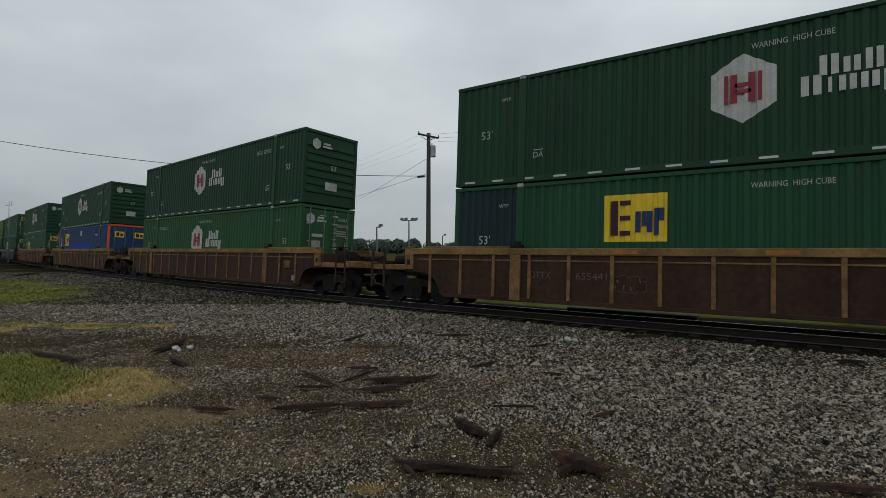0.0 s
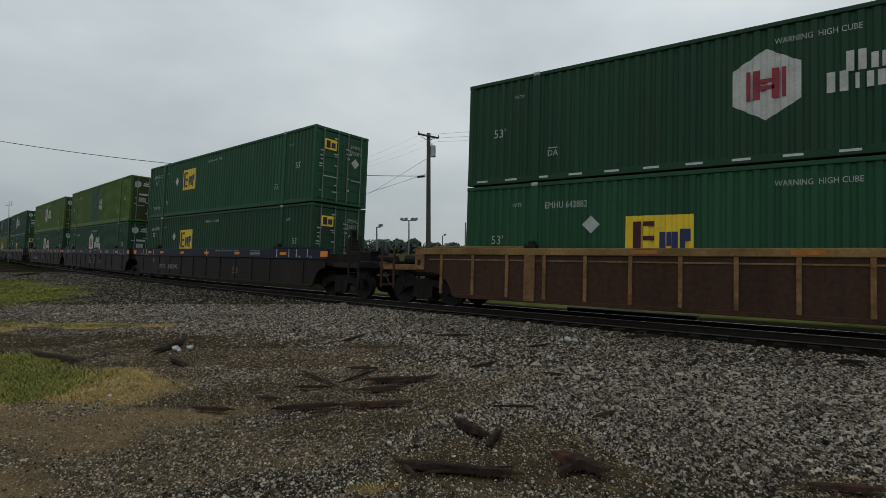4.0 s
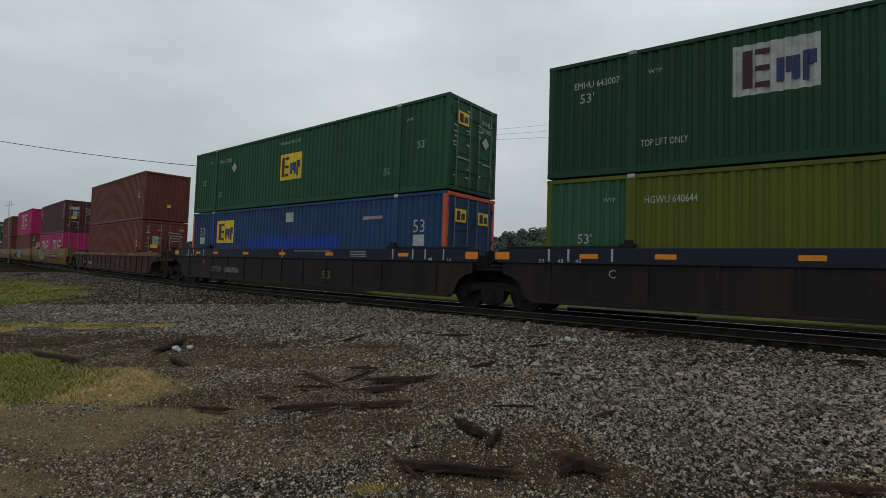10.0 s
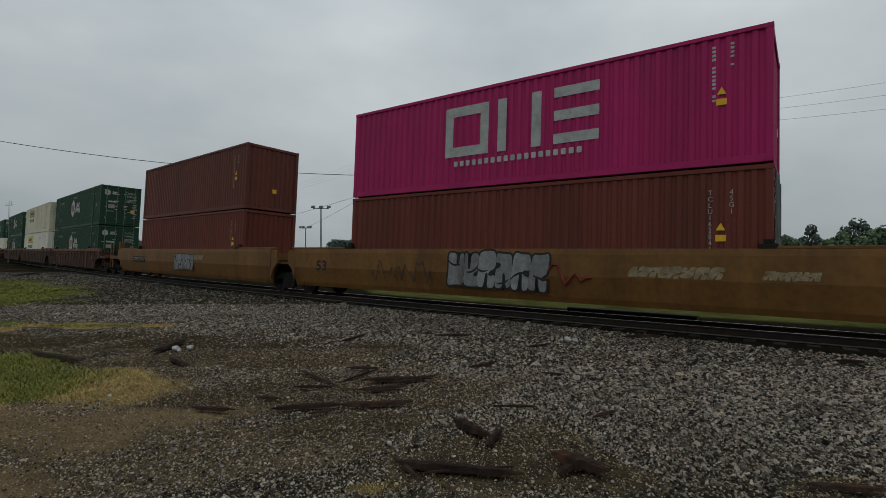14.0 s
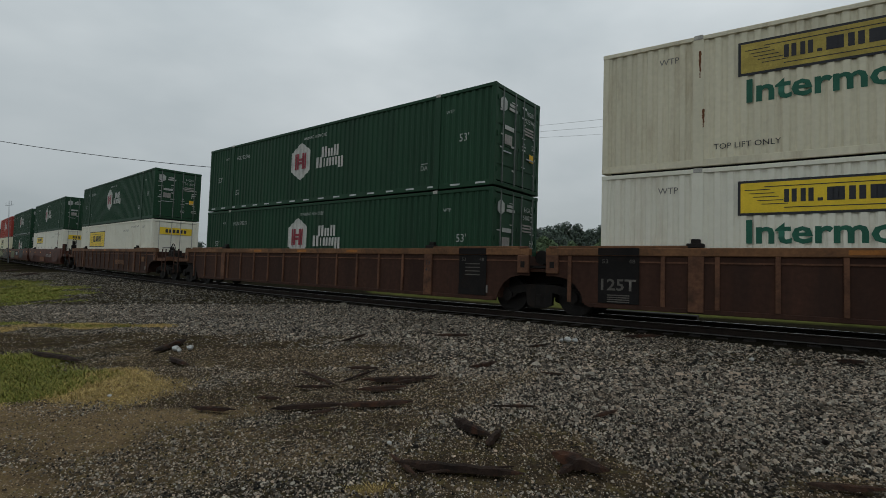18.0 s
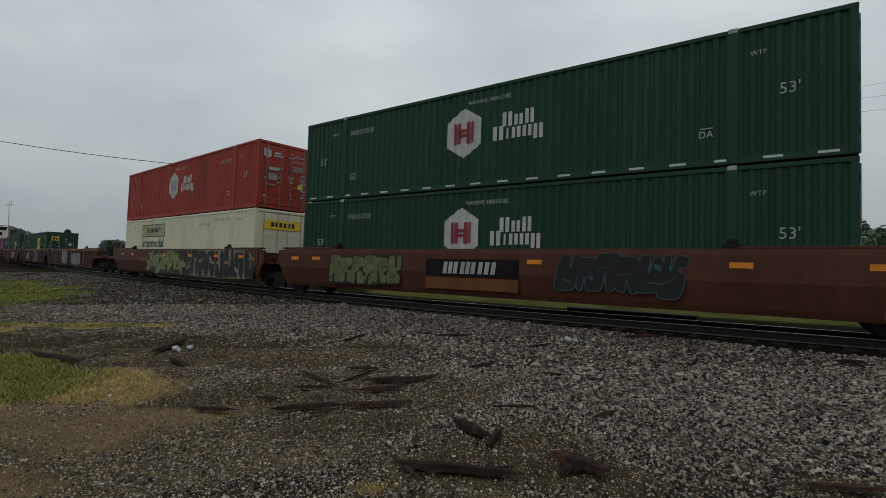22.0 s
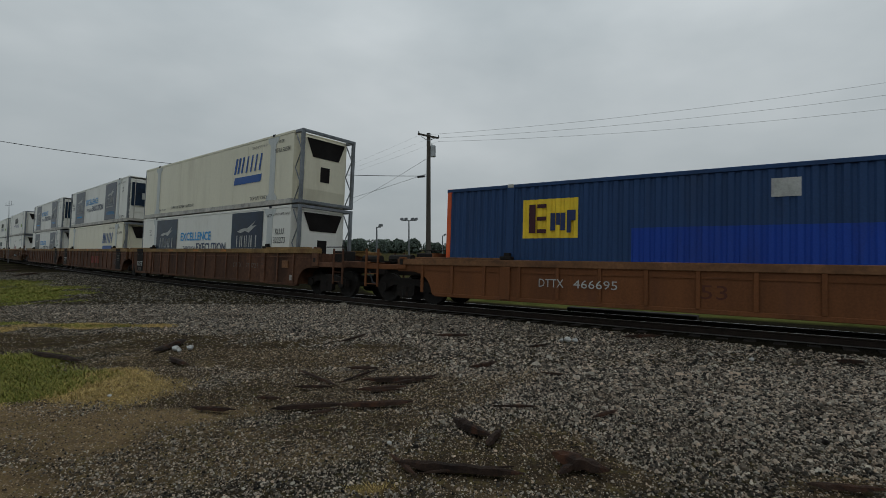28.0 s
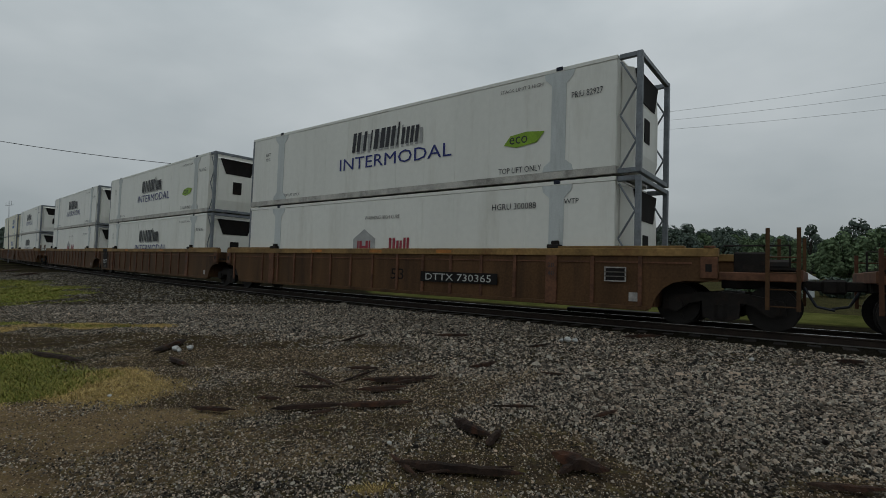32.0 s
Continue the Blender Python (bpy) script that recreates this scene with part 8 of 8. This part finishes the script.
# cars 22 to 24: a ribbed set, the first unit empty
c = well_car("ribbed", "coupled", "shared", True, True, RIBBED + ", empty", True)
ribbed_marks(c)
shared_marks(c, -1)
graffiti(c, -0.75, 0.84, 2.1, 1.12, "graffiti_white", 121, 5, lean=-0.12)
graffiti(c, 3.35, 0.78, 3.2, 1.0, "graffiti_white", 122, 6)
graffiti(c, -4.6, 0.8, 0.9, 0.5, "rust_steel", 123, 3, -1.48, "faded_lettering")
stand(22, c)
c = well_car("ribbed", "shared", "shared", False, True, RIBBED)
ribbed_marks(c)
shared_marks(c, -1)
shared_marks(c, 1)
graffiti(c, -1.6, 0.75, 2.1, 0.8, "graffiti_white", 124, 5, -1.532)
graffiti(c, 3.9, 0.82, 2.5, 1.15, "graffiti_blue", 125, 5, -1.532, "faded_lettering", rim=0.014)
graffiti(c, 5.5, 0.9, 0.7, 0.5, "rust_steel", 126, 2, -1.48, "faded_lettering")
a = panel_box("dark_green", "", 3.1, 1.75, 1.6, 1.15, label="green ribbed steel container with a yellow logo panel")
letters(a, "EMHU 647640", 6.95, 2.35, 0.18, "lettering", 1.3)
diamond(a, -4.4, 2.0, "faded_lettering")
stand(23, c, (a, LOW))
c = well_car("ribbed", "shared", "coupled", False, True, RIBBED)
ribbed_marks(c)
shared_marks(c, 1)
graffiti(c, 4.0, 0.8, 2.4, 0.9, "graffiti_white", 127, 4)
a = panel_box("dark_green", "", 3.0, 1.6, 1.3, 1.05, "logo_pale", label="green ribbed steel container with a pale yellow logo panel")
diamond(a, 4.45, 1.75)
stand(24, c, (a, LOW))

# car 25: a single orange-brown car with one blue container
c = well_car("orange", "coupled", "coupled", True, True, "orange-brown ribbed low well car")
car_words(c, "DTTX", -4.7, 0.68, 0.2, "lettering", 0.65, -1.532)
car_words(c, "466695", -3.6, 0.68, 0.2, "lettering", 1.05, -1.532)
car_words(c, "53", -1.1, 0.62, 0.3, "smooth_rust", 0.5, -1.475)
stand(25, c, (blue_box(numbered=False), LOW))

# cars 26 to 28 and 29 to 31: cooled containers
c = well_car("russet", "coupled", "shared", True, True, RIBBED)
ribbed_marks(c)
car_words(c, "DTTX", 3.85, 0.86, 0.19, "dim_lettering", 0.7, -1.474)
car_words(c, "788721", 5.05, 0.86, 0.19, "dim_lettering", 0.95, -1.474)
shared_marks(c, -1, "lettering")
stand(26, c, (wrap_box("white cooled container with dark blue printed panels", "KLLU 322373", True), LOW), (stripe_box("cream cooled container with slanting blue blocks", "MTRU 500584"), UP))
c = well_car("russet", "shared", "shared", False, True, RIBBED)
ribbed_marks(c, "", "53")
shared_marks(c, -1, "lettering")
shared_marks(c, 1)
block_words(c, 1.9, 0.8, ((0.6, 0.5, 0), (0.6, 0.5, 0), (0.65, 0.5, 0)), 1.0, -1.475, "dull_red", x0=-1.0, gap=0.14)
stand(27, c, (stripe_box("cream cooled container with slanting blue blocks", "MTRU 500397"), LOW), (wrap_box("white cooled container with dark blue printed panels", "KLLU 322128", False), UP))
c = well_car("russet", "shared", "coupled", False, True, RIBBED)
ribbed_marks(c, "DTTX 788721", "53")
shared_marks(c, 1)
stand(28, c, (wrap_box("white cooled container with dark blue printed panels", "KLLU 322402", True), LOW), (wrap_box("white cooled container with dark blue printed panels", "KLLU 322415", False), UP))
c = well_car("ochre", "coupled", "shared", True, True, OCHRE)
ribbed_marks(c, "", "")
p = car_plate(c, 3.1, 0.72, 2.7, 0.3, "black_panel", -1.522, "number_panel", "black number panel")
car_words(p, "DTTX 730365", 0, 0, 0.2, "lettering", 2.3, -0.006)
car_words(c, "53", 0.75, 0.76, 0.34, "black_panel", 0.55, -1.476)
p = car_plate(c, 7.6, 0.955, 0.5, 0.34, "faded_lettering", -1.524, "notice", "framed white stencil")
put(p, "notice_field", "notice_field", "black_panel", plate(0.44, 0.28, 0.002), shift(0, -0.003, 0))
for k in range(2):
    put(p, "stencil_line", "stencil_line", "dim_lettering", plate(0.34, 0.025, 0.002), shift(0, -0.006, 0.05 - 0.1 * k))
stand(29, c, (plain_reefer("white cooled container with a red outlined logo", "HGRU 300088"), LOW), (prime_box("white cooled container with dark block letters and a green badge", "PRIU 82927"), UP))
c = well_car("ochre", "shared", "shared", False, True, OCHRE)
ribbed_marks(c)
shared_marks(c, -1, "lettering")
stand(30, c, (prime_box("white cooled container with dark painted blocks", "PRIU 81140", False), LOW), (prime_box("white cooled container with dark painted blocks", "PRIU 81422", True), UP))
c = well_car("ochre", "shared", "coupled", False, True, OCHRE)
ribbed_marks(c)
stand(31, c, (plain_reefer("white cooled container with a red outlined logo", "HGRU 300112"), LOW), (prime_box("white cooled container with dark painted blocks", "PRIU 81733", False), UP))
c = well_car("ochre", "coupled", "shared", True, True, OCHRE)
stand(32, c, (prime_box("white cooled container with dark painted blocks", "PRIU 81950", False), LOW), (prime_box("white cooled container with dark painted blocks", "PRIU 82011", False), UP))
c = well_car("ochre", "shared", "shared", False, True, OCHRE)
stand(33, c, (stripe_box("cream cooled container with slanting blue blocks", "MTRU 500610"), LOW), (stripe_box("cream cooled container with slanting blue blocks", "MTRU 500622"), UP))


def motions():
    """The whole train rolls along its line; the wheels turn while they are near."""
    times = [0.5 * i for i in range(65)]
    for number, (car, boxes) in TRAIN.items():
        places = [unit_pose(PLACE[number] + gone(t)) for t in times]
        walk(car, list(zip(times, places)))
        for box, base, *along in boxes:
            walk(box, [(t, m @ shift(along[0] if along else 0, 0, base)) for t, m in zip(times, places)])
    frames = np.arange(961) / 30
    travelled = np.array([gone(t) for t in frames])
    numbers = {car: n for n, (car, boxes) in TRAIN.items()}
    for w, dx, car, x in ROLLING:
        at = PLACE[numbers[car]] + x + travelled
        near = np.flatnonzero((at > -47) & (at < 33))
        start = float(travelled[near[0]]) if len(near) else 0.0
        rows = [(0.0, pose(dx, 0, 0.457))]
        if len(near):
            rows = [] if near[0] == 0 else rows
            for i in near:
                a = (float(travelled[i]) - start) / 0.457
                rows.append((float(frames[i]), shift(dx, 0, 0.457) @ Matrix.Rotation(a, 4, "Y")))
            last = rows[-1][1]
        else:
            last = rows[-1][1]
        if rows[-1][0] < 31.99:
            rows.append((32.0, last))
        walk(w, rows)


motions()
